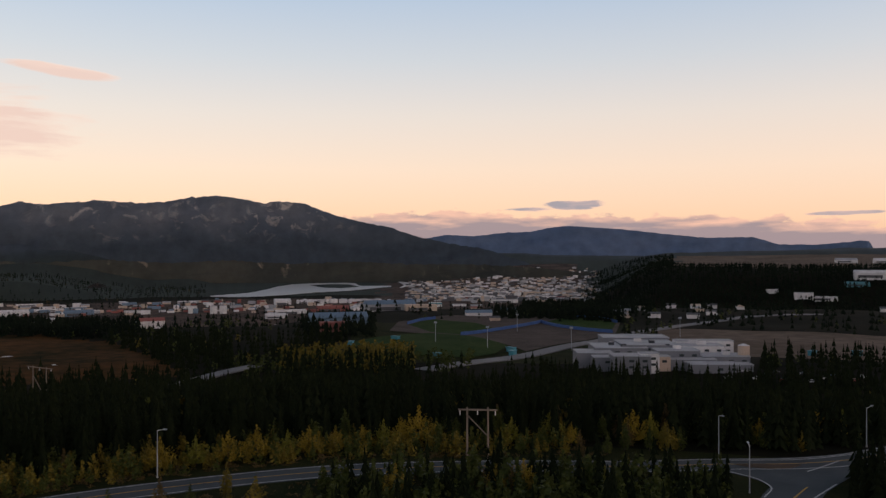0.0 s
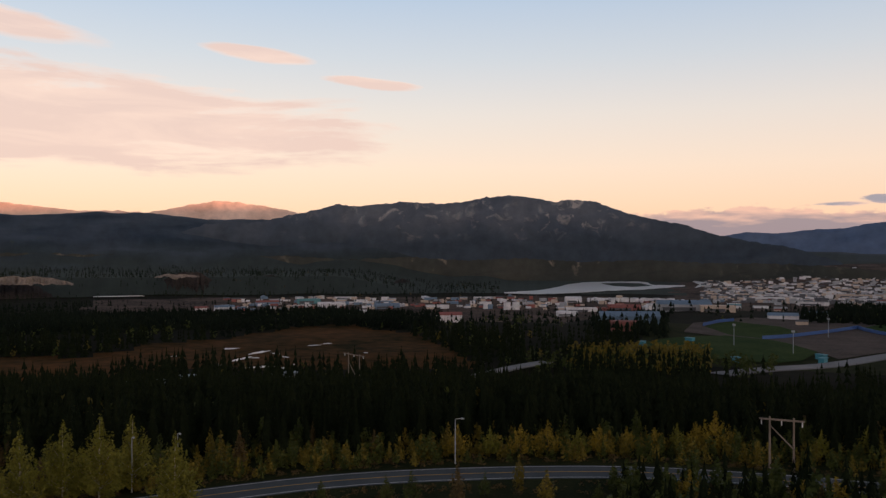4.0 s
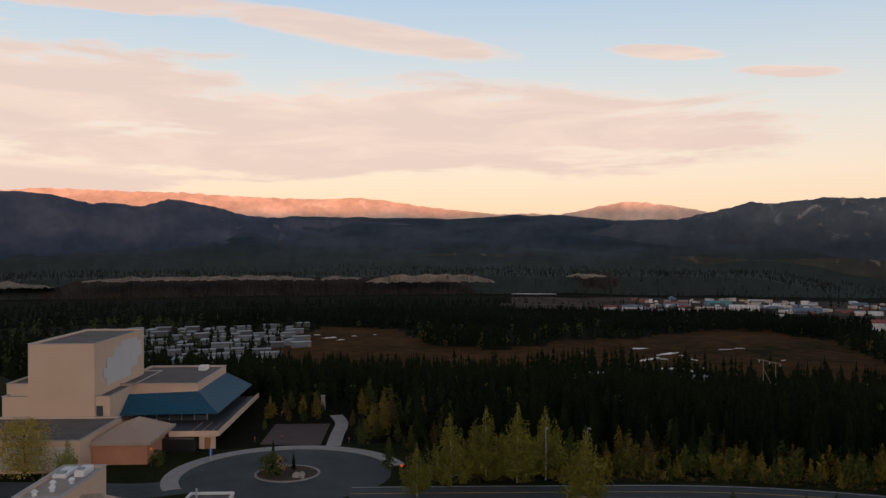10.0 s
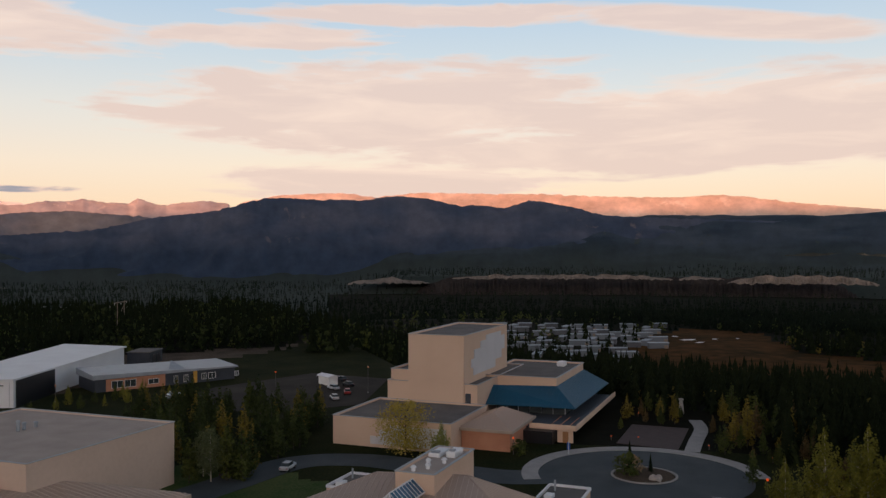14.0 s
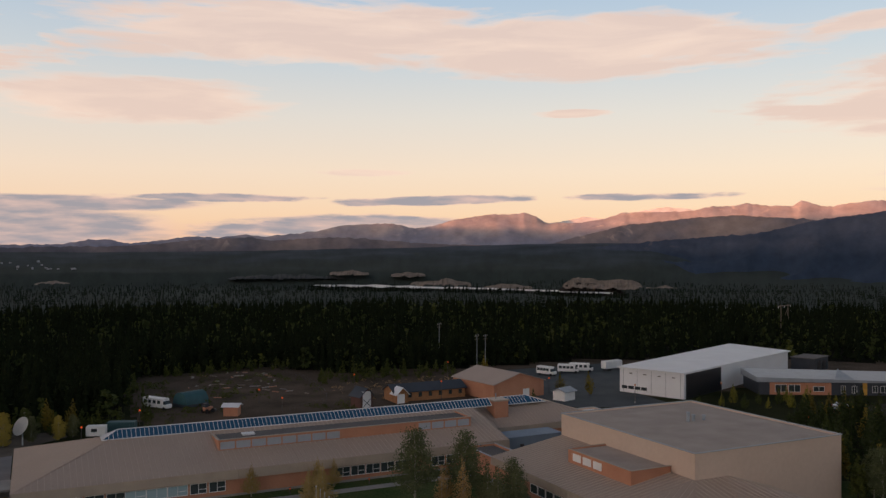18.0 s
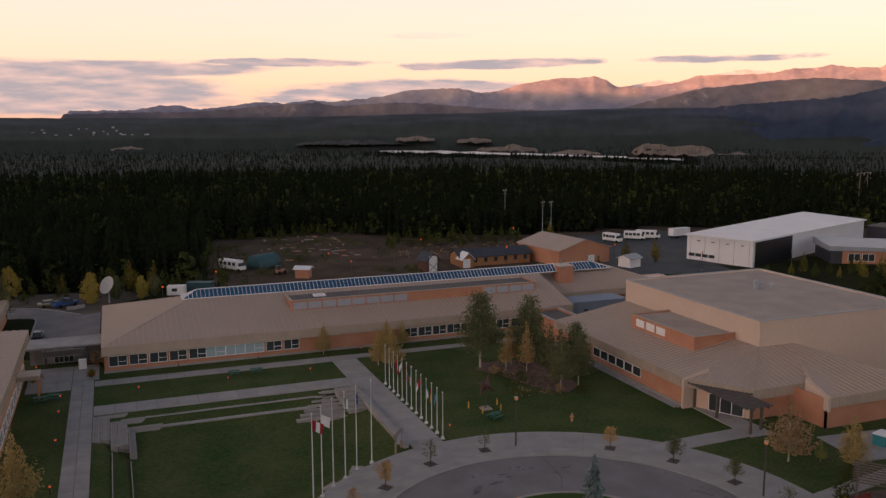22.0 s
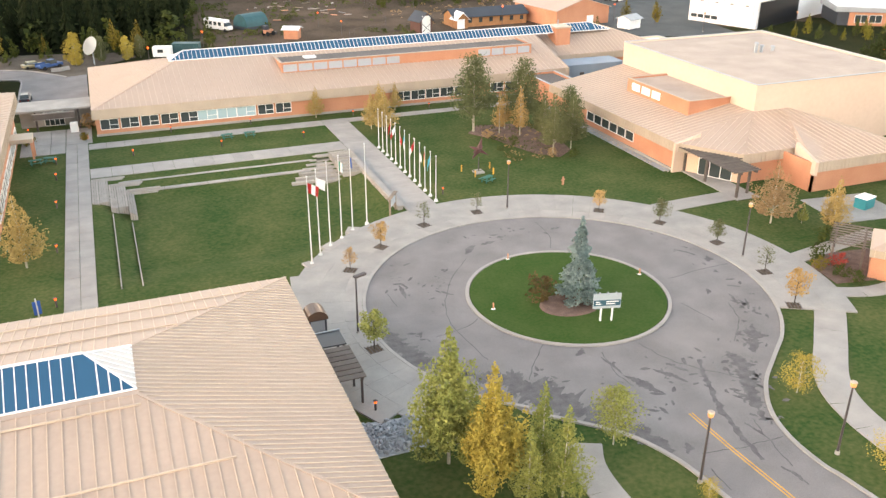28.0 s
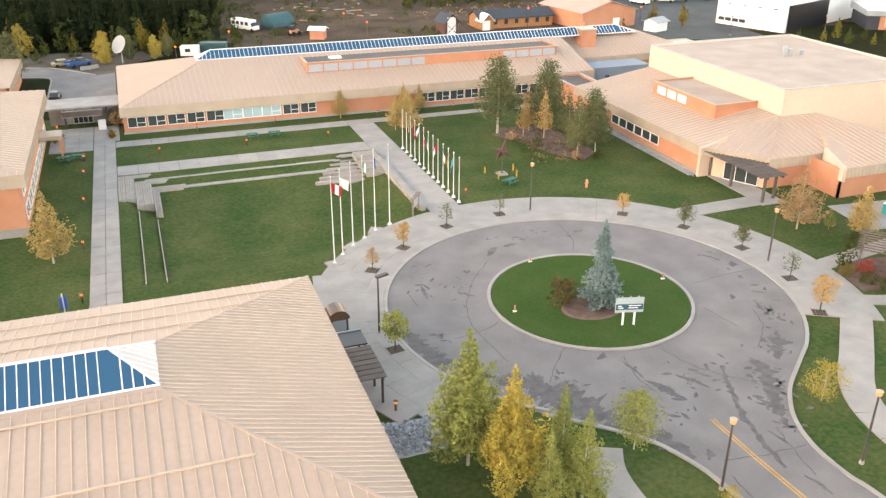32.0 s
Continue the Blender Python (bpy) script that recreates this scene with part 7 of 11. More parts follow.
def bench(name, at, turn, label, group):
    t = thing(name, label, "bench", at, turn, group)
    green = bpy.data.materials.get("green_paint") or material("green_paint", (0.02, 0.13, 0.10), 0.6, 0.15, scale=0.6)
    for y in (-0.3, -0.1, 0.1, 0.3):
        part("slat", boxes((-0.9, 0.9, y - 0.08, y + 0.08, 0.7, 0.75), bevel=0.01), green, t)
    for s in (-1, 1):
        part("seat", boxes((-0.9, 0.9, s * 0.72 - 0.13, s * 0.72 + 0.13, 0.42, 0.47), bevel=0.01), green, t)
        part("leg_frame", boxes((s * 0.6 - 0.05, s * 0.6 + 0.05, -0.75, 0.75, 0.34, 0.4)), green, t)
        part("leg", boxes((s * 0.6 - 0.06, s * 0.6 + 0.06, -0.45, -0.35, 0.0, 0.7)), green, t)
        part("leg", boxes((s * 0.6 - 0.06, s * 0.6 + 0.06, 0.35, 0.45, 0.0, 0.7)), green, t)
    return t


pt = bench("picnic_table", (16.4, 132.6, -0.02), 5, "green painted picnic table on the lawn", "picnic tables")
for x, y, a in ((19.9, 132.6, 0), (-11.2, 129.7, 10), (-9.3, 130.2, -15), (46.4, 99.7, 25), (-12.0, 97.5, 40)):
    copy_thing(pt, pose(x, y, -0.02, 0, 0, a))

sc = thing("star_sculpture", "rust-red steel star sculpture on a post", "sculpture", (46.9, 103.7, 0))
part("plinth", boxes((-0.7, 0.7, -0.7, 0.7, -0.1, 0.18), bevel=0.04), CONCRETE, sc)
bm = bmesh.new()
tube(bm, (0, 0, 0.15), (0, 0, 2.2), 0.1, 0.08, 8)
part("post", bm, DARK_POLE, sc)
bm = bmesh.new()
ctr = Vector((0, 0, 3.3))
for d in ((0.5, 0.1, 1.9), (-1.5, 0.2, 0.6), (1.4, -0.4, -0.9), (-1.0, 0.3, -1.5), (0.9, 0.6, 0.3), (-0.2, -1.0, 0.2), (-1.2, -0.5, -0.2)):
    d = Vector(d)
    a = d.orthogonal().normalized() * 0.42
    b = d.cross(a).normalized() * 0.42
    base = [bm.verts.new(ctr + v) for v in (a, b, -a, -b)]
    tip = bm.verts.new(ctr + d)
    for i in range(4):
        bm.faces.new((base[i], base[(i + 1) % 4], tip))
bmesh.ops.recalc_face_normals(bm, faces=bm.faces)
part("star", bm, material("rusty_steel", (0.09, 0.035, 0.035), 0.7, 0.3, scale=1), sc)
rope = thing("rope_fence", "low rope fence on short posts round the sculpture", "fence", (46.9, 103.7, 0))
ends = [(-2.1, 1.2), (-1.2, -1.6), (1.6, -1.5), (2.2, 1.0)]
for i, (x, y) in enumerate(ends):
    part("post", boxes((x - 0.08, x + 0.08, y - 0.08, y + 0.08, -0.1, 0.9)), YELLOW_PAINT, rope)
    q = ends[(i + 1) % 4]
    bar("rope", (x, y, 0.8), (q[0], q[1], 0.8), 0.05, 0.05, OLIVE, rope)

nb = thing("notice_board", "timber framed notice board by the stone wall", "sign", (30.8, 93.8, 0), 55)
for x in (-1.2, 1.2):
    part("post", boxes((x - 0.1, x + 0.1, -0.1, 0.1, -0.1, 2.2)), WOOD, nb)
part("panel", boxes((-1.1, 1.1, -0.05, 0.05, 1.0, 1.9)), PALE_BLIND, nb)
part("roof_board", boxes((-1.5, 1.5, -0.25, 0.25, 2.2, 2.32), bevel=0.03), WOOD, nb)

sh = thing("bus_shelter", "dark timber slatted shelter with a bronze arched booth", "shelter", (14.4, 62.2, 0), 0)
for y in (-6.5, -4.0, -1.6, 0.8):
    for x in (-0.95, 0.95):
        bar("post", (x, y, -0.1), (x, y, 2.5), 0.18, 0.18, DARK_POLE, sh, (1, 0, 0))
for x in (-0.95, 0.95):
    bar("beam", (x, -6.9, 2.55), (x, 1.0, 2.55), 0.14, 0.22, STAINED_WOOD, sh)
for i in range(7):
    y = -6.6 + i * 0.75
    bar("slat", (-1.25, y, 2.72), (1.25, y, 2.72), 0.6, 0.1, STAINED_WOOD, sh)
part("roof_panel", boxes((-1.15, 1.15, -1.5, 0.9, 2.68, 2.8), bevel=0.03), BLACK, sh, "black flat roof panel")
bar("roof_edge", (-1.15, 0.95, 2.78), (1.2, 0.95, 2.78), 0.12, 0.22, GREY_METAL, sh)
booth = new("booth")
booth.parent = sh
tagged(booth, "bronze arched booth with a notice panel")
part("booth_wall", boxes((-0.6, 1.1, 5.2, 6.9, -0.05, 1.7), bevel=0.04), CHARCOAL, booth)
part("notice_panel", boxes((-0.4, 0.9, 5.16, 5.19, 0.5, 1.6)), GREY_METAL, booth)
bm = bmesh.new()
N = 10
fr = [bm.verts.new((0.25 + 1.0 * math.cos(math.pi * i / N), 5.1, 1.7 + 0.9 * math.sin(math.pi * i / N))) for i in range(N + 1)]
bk = [bm.verts.new((0.25 + 1.0 * math.cos(math.pi * i / N), 7.0, 1.7 + 0.9 * math.sin(math.pi * i / N))) for i in range(N + 1)]
for i in range(N):
    bm.faces.new((fr[i], fr[i + 1], bk[i + 1], bk[i]))
bm.faces.new(fr[::-1])
bm.faces.new(bk)
part("arched_roof", bm, material("bronze_sheet", (0.13, 0.075, 0.05), 0.35, 0.2, scale=1.5, metal=0.3), booth, "bronze arched roof")

per2 = thing("garden_pergola", "weathered timber pergola beside the flower bed", "pergola", (73.3, 62.6, 0), 41)
for x in (-2.5, 2.5):
    for y in (-1.5, 1.5):
        bar("post", (x, y, -0.1), (x, y, 2.5), 0.22, 0.22, STAINED_WOOD, per2, (1, 0, 0))
for y in (-1.5, 1.5):
    bar("beam", (-3.2, y, 2.6), (3.2, y, 2.6), 0.14, 0.25, STAINED_WOOD, per2)
for i in range(9):
    x = -3.0 + i * 0.75
    bar("slat", (x, -2.0, 2.8), (x, 2.0, 2.8), 0.1, 0.14, STAINED_WOOD, per2)
kiosk = thing("garden_pavilion", "low orange brick pavilion with a pale seamed metal roof", "building", (71.4, 57.9, 0), -49)
part("wall", boxes((0, 9.0, 0.3, 6.2, -0.3, 2.5), bevel=0.03), BRICK, kiosk)
part("roof_edge", boxes((-0.25, 9.25, 0.05, 6.45, 2.42, 3.3), bevel=0.05), FASCIA, kiosk)
hip = bmesh.new()
lo = [hip.verts.new(v) for v in ((-0.2, 0.1, 3.3), (9.2, 0.1, 3.3), (9.2, 6.4, 3.3), (-0.2, 6.4, 3.3))]
hi = [hip.verts.new(v) for v in ((2.2, 2.6, 4.4), (6.8, 2.6, 4.4), (6.8, 3.9, 4.4), (2.2, 3.9, 4.4))]
for i in range(4):
    hip.faces.new((lo[i], lo[(i + 1) % 4], hi[(i + 1) % 4], hi[i]))
hip.faces.new(hi)
part("hip_roof", hip, ROOF_METAL, kiosk)
for i in range(10):
    part("roof_seam", boxes((0.2 + i * 0.95, 0.26 + i * 0.95, 0.0, 0.06, 2.44, 3.34)), ROOF_SEAM, kiosk)

for x, y in ((38.1, 75.9), (31.8, 66.1), (49.5, 67.4)):
    t = thing("marker_stake", "short orange marker stake on the grass", "marker", (x, y, 0.08), 0, "marker stakes")
    part("stake", boxes((-0.06, 0.06, -0.06, 0.06, 0, 0.7), bevel=0.01), BRICK, t)
    part("base_stone", boxes((-0.2, 0.2, -0.15, 0.15, -0.02, 0.08), bevel=0.03), WHITE_PAINT, t)
hyd = thing("fire_hydrant", "orange fire hydrant on the lawn edge", "hydrant", (55.6, 95.0, 0))
bm = bmesh.new()
tube(bm, (0, 0, -0.05), (0, 0, 0.85), 0.17, 0.15, 10)
part("barrel", bm, BRICK, hyd)
bm = bmesh.new()
tube(bm, (0, 0, 0.85), (0, 0, 1.1), 0.19, 0.06, 10)
part("bonnet", bm, BRICK, hyd)
bm = bmesh.new()
tube(bm, (-0.28, 0, 0.6), (0.28, 0, 0.6), 0.08, 0.08, 8)
part("nozzle", bm, BRICK, hyd)
for x, y in ((26.1, 84.1), (32.9, 88.3), (40.5, 89.8), (55.0, 84.7), (59.8, 78.6), (62.5, 71.2), (62.3, 63.0), (59.8, 55.9), (21.2, 79.6), (18.7, 63.2)):
    t = thing("tree_grate", "square iron tree grate in the pavement", "grate", (x, y, 0.085), math.degrees(math.atan2(y - RC[1], x - RC[0])), "tree grates")
    part("soil", boxes((-0.6, 0.6, -0.6, 0.6, -0.02, 0.012)), DIRT, t)
    for i in range(5):
        part("grate_bar", boxes((-0.7 + i * 0.33, -0.62 + i * 0.33, -0.7, 0.7, 0.01, 0.03)), DARK_POLE, t)
pw = thing("planter_tub", "white cabinet and orange planter by the door", "planter", (-5.9, 145.2, 0))
part("cabinet", boxes((-0.6, 0.6, -0.4, 0.4, 0, 1.6), bevel=0.05), WHITE_PAINT, pw)
part("planter", boxes((0.9, 2.0, -5.2, -4.3, 0, 0.6), bevel=0.08), BRICK, pw)
ban = thing("blue_banner", "blue and white banner post on the grass", "banner", (-9.3, 79.5, 0), 20)
part("post", boxes((-0.06, 0.06, -0.06, 0.06, -0.1, 2.6)), POLE_METAL, ban)
part("panel", boxes((-0.35, 0.35, -0.04, 0.04, 0.9, 2.3), bevel=0.02), FLAG_MAT["blue"], ban)
copy_thing(ban, pose(163.0, 38.0, 0, 0, 0, 70))

dish = thing("satellite_dish", "large pale satellite dish on a post", "dish", (-1.8, 197.2, 0), 10)
bm = bmesh.new()
tube(bm, (0, 0, -0.1), (0, 0, 3.0), 0.18, 0.14, 8)
part("post", bm, GREY_METAL, dish)
bm = bmesh.new()
rings = []
for k in range(6):
    r = 2.2 * k / 5
    rings.append([bm.verts.new((0.92 * r * math.cos(a), 0.11 * r * r, 0.92 * r * math.sin(a))) for a in [2 * math.pi * i / 20 for i in range(20)]] if k else [bm.verts.new((0, 0, 0))])
for i in range(20):
    bm.faces.new((rings[0][0], rings[1][i], rings[1][(i + 1) % 20]))
    for k in range(1, 5):
        bm.faces.new((rings[k][i], rings[k + 1][i], rings[k + 1][(i + 1) % 20], rings[k][(i + 1) % 20]))
bmesh.ops.solidify(bm, geom=bm.faces[:], thickness=0.04)
bmesh.ops.transform(bm, matrix=Matrix.Translation((0, 0, 3.8)) @ Matrix.Rotation(radians(118), 4, "Z") @ Matrix.Rotation(radians(28), 4, "X"), verts=bm.verts)
part("reflector", bm, WHITE_PAINT, dish)


# ---- vehicles ----
TYRE = material("tyre_rubber", (0.015, 0.015, 0.015), 0.9, 0.2, scale=0.5)


def wheels(t, xs, y, r):
    bm = bmesh.new()
    tube(bm, (0, -0.12, 0), (0, 0.12, 0), r, r, 14)
    me = bpy.data.meshes.new("wheel")
    bm.to_mesh(me)
    bm.free()
    me.materials.append(TYRE)
    for x in xs:
        for s in (-1, 1):
            part_mesh("wheel", me, t, Matrix.Translation((x, s * y, r)))


def car(at, turn, paint, label, group="parked cars"):
    t = thing("car", label, "car", at, turn, group)
    bm = boxes((-2.2, 2.2, -0.88, 0.88, 0.3, 0.95), bevel=0.14)
    part("body", bm, paint, t)
    bm = prism([(-1.6, -0.76), (1.0, -0.76), (1.0, 0.76), (-1.6, 0.76)], 0.9, 1.45)
    for v in bm.verts:
        if v.co.z > 1.2:
            v.co.x *= 0.72
            v.co.y *= 0.86
    part("cabin_glass", bm, DARK_GLASS, t)
    part("roof_panel", boxes((-1.1, 0.68, -0.64, 0.64, 1.44, 1.5), bevel=0.02), paint, t)
    wheels(t, (-1.35, 1.35), 0.8, 0.33)
    for s in (-1, 1):
        part("headlight", boxes((2.16, 2.22, s * 0.62 - 0.16, s * 0.62 + 0.16, 0.62, 0.76)), WHITE_PAINT, t)
        part("tail_light", boxes((-2.22, -2.16, s * 0.66 - 0.12, s * 0.66 + 0.12, 0.62, 0.78)), RED_LEAF, t)
    return t


def pickup(at, turn, paint, label):
    t = thing("pickup_truck", label, "truck", at, turn, "parked cars")
    part("body", boxes((-2.7, 2.7, -0.95, 0.95, 0.45, 1.05), bevel=0.1), paint, t)
    part("bed_side", boxes((-2.7, -0.4, -0.95, -0.85, 1.0, 1.35)), paint, t)
    part("bed_side", boxes((-2.7, -0.4, 0.85, 0.95, 1.0, 1.35)), paint, t)
    bm = prism([(-0.4, -0.85), (1.4, -0.85), (1.4, 0.85), (-0.4, 0.85)], 1.0, 1.8)
    for v in bm.verts:
        if v.co.z > 1.4:
            v.co.x = 0.4 + (v.co.x - 0.4) * 0.7
            v.co.y *= 0.86
    part("cab", bm, DARK_GLASS, t)
    part("roof_panel", boxes((-0.2, 1.0, -0.72, 0.72, 1.79, 1.86), bevel=0.02), paint, t)
    wheels(t, (-1.7, 1.75), 0.85, 0.4)
    return t


def bus(at, turn, label, length=7.0):
    t = thing("shuttle_bus", label, "bus", at, turn, "parked buses")
    part("body", boxes((-length / 2, length / 2 - 1.2, -1.15, 1.15, 0.5, 2.9), bevel=0.15), WHITE_PAINT, t)
    part("hood", boxes((length / 2 - 1.3, length / 2, -0.95, 0.95, 0.5, 1.5), bevel=0.15), WHITE_PAINT, t)
    bm = prism([(length / 2 - 1.25, -0.95), (length / 2 - 0.5, -0.9), (length / 2 - 0.5, 0.9), (length / 2 - 1.25, 0.95)], 1.45, [2.3, 1.6, 1.6, 2.3])
    part("windscreen", bm, DARK_GLASS, t)
    for s in (-1, 1):
        for i in range(4):
            x = -length / 2 + 0.5 + i * (length - 2.0) / 4
            part("window", boxes((x, x + 1.0, s * 1.16 - 0.02, s * 1.16 + 0.02, 1.55, 2.4)), DARK_GLASS, t)
    wheels(t, (-length / 2 + 1.3, length / 2 - 1.0), 1.0, 0.42)
    return t


PAINTS = [material("car_paint_" + n, c, 0.35, 0.05, scale=2) for n, c in (("silver", (0.45, 0.46, 0.48)), ("blue", (0.03, 0.08, 0.22)), ("red", (0.30, 0.03, 0.03)), ("black", (0.02, 0.02, 0.025)), ("white", (0.7, 0.7, 0.7)), ("sand", (0.35, 0.30, 0.18)))]
car((-13.9, 197.8, 0), 20, PAINTS[5], "sand-coloured car parked on the asphalt lot")
pickup((-10.6, 196.4, 0), 35, PAINTS[1], "dark blue pickup truck in the car park")
car((-14.1, 168.6, 0), 88, PAINTS[3], "dark car parked by the west building")
for x, y, a, c, n in ((209.1, 111.0, 30, 2, "red"), (229.0, 123.4, 60, 3, "black"), (214.0, 118.0, 60, 0, "silver"), (221.0, 117.0, 60, 3, "black"), (187.8, 152.5, -30, 4, "white"), (183.0, 149.0, -30, 3, "black"), (133.2, 82.9, 10, 0, "silver"), (200, 110, 40, 0, "silver"), (126, 90.5, 10, 3, "black")):
    car((x, y, 0), a, PAINTS[c], n + " car parked on the asphalt")
bus((151.5, 235.5, 0), -72, "white shuttle bus parked in the yard")
bus((161.0, 237.0, 0), -40, "white shuttle bus parked beside another")
bus((166.5, 237.5, 0), -40, "white motorhome parked in the yard", 8.0)
bus((29.0, 228.2, 0), -55, "old white bus parked by the green shed", 8.5)
tr = thing("box_trailer", "long white box trailer parked by the hangar", "trailer", (178.0, 236.0, 0), 10)
part("body", boxes((-4, 4, -1.2, 1.2, 0.8, 3.3), bevel=0.06), WHITE_PAINT, tr)
wheels(tr, (-2.6, -1.7), 1.0, 0.45)
part("landing_leg", boxes((2.4, 2.6, -0.7, -0.5, 0, 0.8)), DARK_POLE, tr)
part("landing_leg", boxes((2.4, 2.6, 0.5, 0.7, 0, 0.8)), DARK_POLE, tr)
tk = thing("tractor", "small orange tractor in the dirt yard", "tractor", (39.5, 217.0, 0), 30)
part("body", boxes((-1.2, 1.4, -0.5, 0.5, 0.6, 1.5), bevel=0.1), BRICK, tk)
part("cab", boxes((-1.2, 0.0, -0.6, 0.6, 1.5, 2.5), bevel=0.08), CHARCOAL, tk)
part("bucket", boxes((1.5, 2.2, -0.9, 0.9, 0.2, 0.8), bevel=0.06), DARK_POLE, tk)
wheels(tk, (-0.8, 1.0), 0.75, 0.55)

# ---- poles and wires ----
def h_frame(at, turn, h, w, label="weathered timber H-frame power pole with a crossarm"):
    t = thing("power_pole", label, "pole", at, turn, "power poles")
    for s in (-1, 1):
        bm = bmesh.new()
        tube(bm, (s * w / 2, 0, -0.5), (s * w / 2, 0, h), 0.22, 0.16, 8)
        part("pole", bm, WOOD, t)
    bar("crossarm", (-w * 0.95, 0, h - 0.5), (w * 0.95, 0, h - 0.5), 0.25, 0.3, WOOD, t)
    bar("brace", (-w / 2, 0.2, h * 0.45), (w / 2, 0.2, h * 0.85), 0.14, 0.2, WOOD, t)
    for x in (-w * 0.85, 0, w * 0.85):
        bm = bmesh.new()
        tube(bm, (x, 0, h - 1.5), (x, 0, h - 0.6), 0.1, 0.1, 8)
        part("insulator", bm, WHITE_PAINT, t)
    return t


h_frame((103.0, -126.9, -0.1), 35, 10.0, 4.0)
x, y, _ = spot(-25.4, 345)
h_frame((x, y, ground_z(x, y)), 10, 21.0, 8.0)
for az, r in ((-90.9, 430),):
    x, y, _ = spot(az, r)
    h_frame((x, y, ground_z(x, y)), 20, 16.0, 8.0)
for x, y, h in ((139.8, 262.0, 11.5), (140.4, 257.0, 12.0), (136.2, 285.0, 14.0)):
    t = thing("utility_pole", "tall pale utility pole with crossarms at the wood's edge", "pole", (x, y, 0), 30, "utility poles")
    bm = bmesh.new()
    tube(bm, (0, 0, -0.3), (0, 0, h), 0.13, 0.09, 8)
    part("pole", bm, GREY_METAL, t)
    for z in (h - 0.6, h - 1.6):
        bar("crossarm", (-1.3, 0, z), (1.3, 0, z), 0.14, 0.16, WOOD, t)
    for s in (-1.1, 1.1):
        bm = bmesh.new()
        tube(bm, (s, 0, h - 0.5), (s, 0, h - 0.2), 0.08, 0.06, 6)
        part("insulator", bm, WHITE_PAINT, t)

fence = thing("chain_fence", "grey wire fence of thin posts round the dirt yard", "fence")
ln = curve_through([(58.0, 291.0), (70.6, 291.5), (75.7, 286.0), (76.3, 266.8), (75.4, 242.1), (70.4, 217.1), (58.0, 207.7)], 6)
for i, (x, y) in enumerate(ln):
    bar("post", (x, y, -0.3), (x, y, 1.8), 0.06, 0.06, DARK_POLE, fence, (1, 0, 0))
    if i:
        for z in (1.0, 1.75):
            bar("wire", (*ln[i - 1], z), (x, y, z), 0.02, 0.02, DARK_POLE, fence)
rnd = random.Random(5)
for i in range(46):
    x, y = (rnd.uniform(46, 70), rnd.uniform(262, 288)) if i % 2 else (rnd.uniform(40, 72), rnd.uniform(232, 262))
    s = rnd.uniform(0.5, 1.6)
    t = thing("lumber_pile", "stack of old boards and scrap lying in the dirt yard", "pile", (x, y, -0.06), rnd.uniform(0, 180), "yard piles")
    for k in range(rnd.randint(2, 4)):
        part("board", boxes((-s, s, -0.3 + 0.25 * (k % 3), -0.1 + 0.25 * (k % 3), 0.22 * (k // 3), 0.2 + 0.22 * (k // 3))), (WOOD, DARK_POLE, WOOD, CONCRETE, BRICK)[rnd.randint(0, 4)], t)

DARK_TEAL = material("dark_teal_sheet", (0.02, 0.075, 0.085), 0.6, 0.15, scale=1)
cont = thing("teal_container", "teal storage container beside the car park", "container", (18.0, 201.5, 0), -20)
part("body", boxes((-3.0, 3.0, -1.2, 1.2, 0.0, 2.5), bevel=0.05), DARK_TEAL, cont)
for i in range(9):
    part("corrugation", boxes((-2.8 + i * 0.65, -2.6 + i * 0.65, -1.24, -1.19, 0.15, 2.35)), DARK_TEAL, cont)
shed = thing("white_trailer_unit", "small white site trailer beside the container", "trailer", (12.6, 199.0, 0), -15)
part("body", boxes((-2.0, 2.0, -1.1, 1.1, 0.4, 2.5), bevel=0.08), WHITE_PAINT, shed)
part("window", boxes((-0.9, 0.3, -1.14, -1.09, 1.3, 2.0)), DARK_GLASS, shed)
wheels(shed, (-0.5, 0.5), 0.9, 0.35)
bin_t = thing("waste_bin", "turquoise waste bin with a white lid", "bin", (87.2, 73.6, 0), 15)
part("body", boxes((-1.1, 1.1, -0.8, 0.8, 0.0, 1.35), bevel=0.05), material("turquoise_bin", (0.02, 0.22, 0.25), 0.5, 0.1, scale=1), bin_t)
part("lid", boxes((-1.15, 1.15, -0.85, 0.85, 1.35, 1.5), bevel=0.04), WHITE_PAINT, bin_t)
solo("bin_pad", prism([(80.5, 70.5), (90, 69.5), (91, 77.5), (81.5, 78.5)], -0.2, 0.02), CONCRETE_DARK, "concrete pad under the waste bin", "pavement", kind="structure")

pil = thing("stone_pillar", "pale tapered stone pillar on the arts forecourt", "monument", (214.0, 22.0, ground_z(214.0, 22.0)), 20)
bm = bmesh.new()
tube(bm, (0, 0, -0.3), (0, 0, 3.2), 0.75, 0.42, 8)
part("shaft", bm, CONCRETE_DARK, pil)
part("cap_stone", boxes((-0.55, 0.55, -0.55, 0.55, 3.2, 3.6), bevel=0.1), CONCRETE_DARK, pil)

# ---- trees ----
rt = random.Random(11)


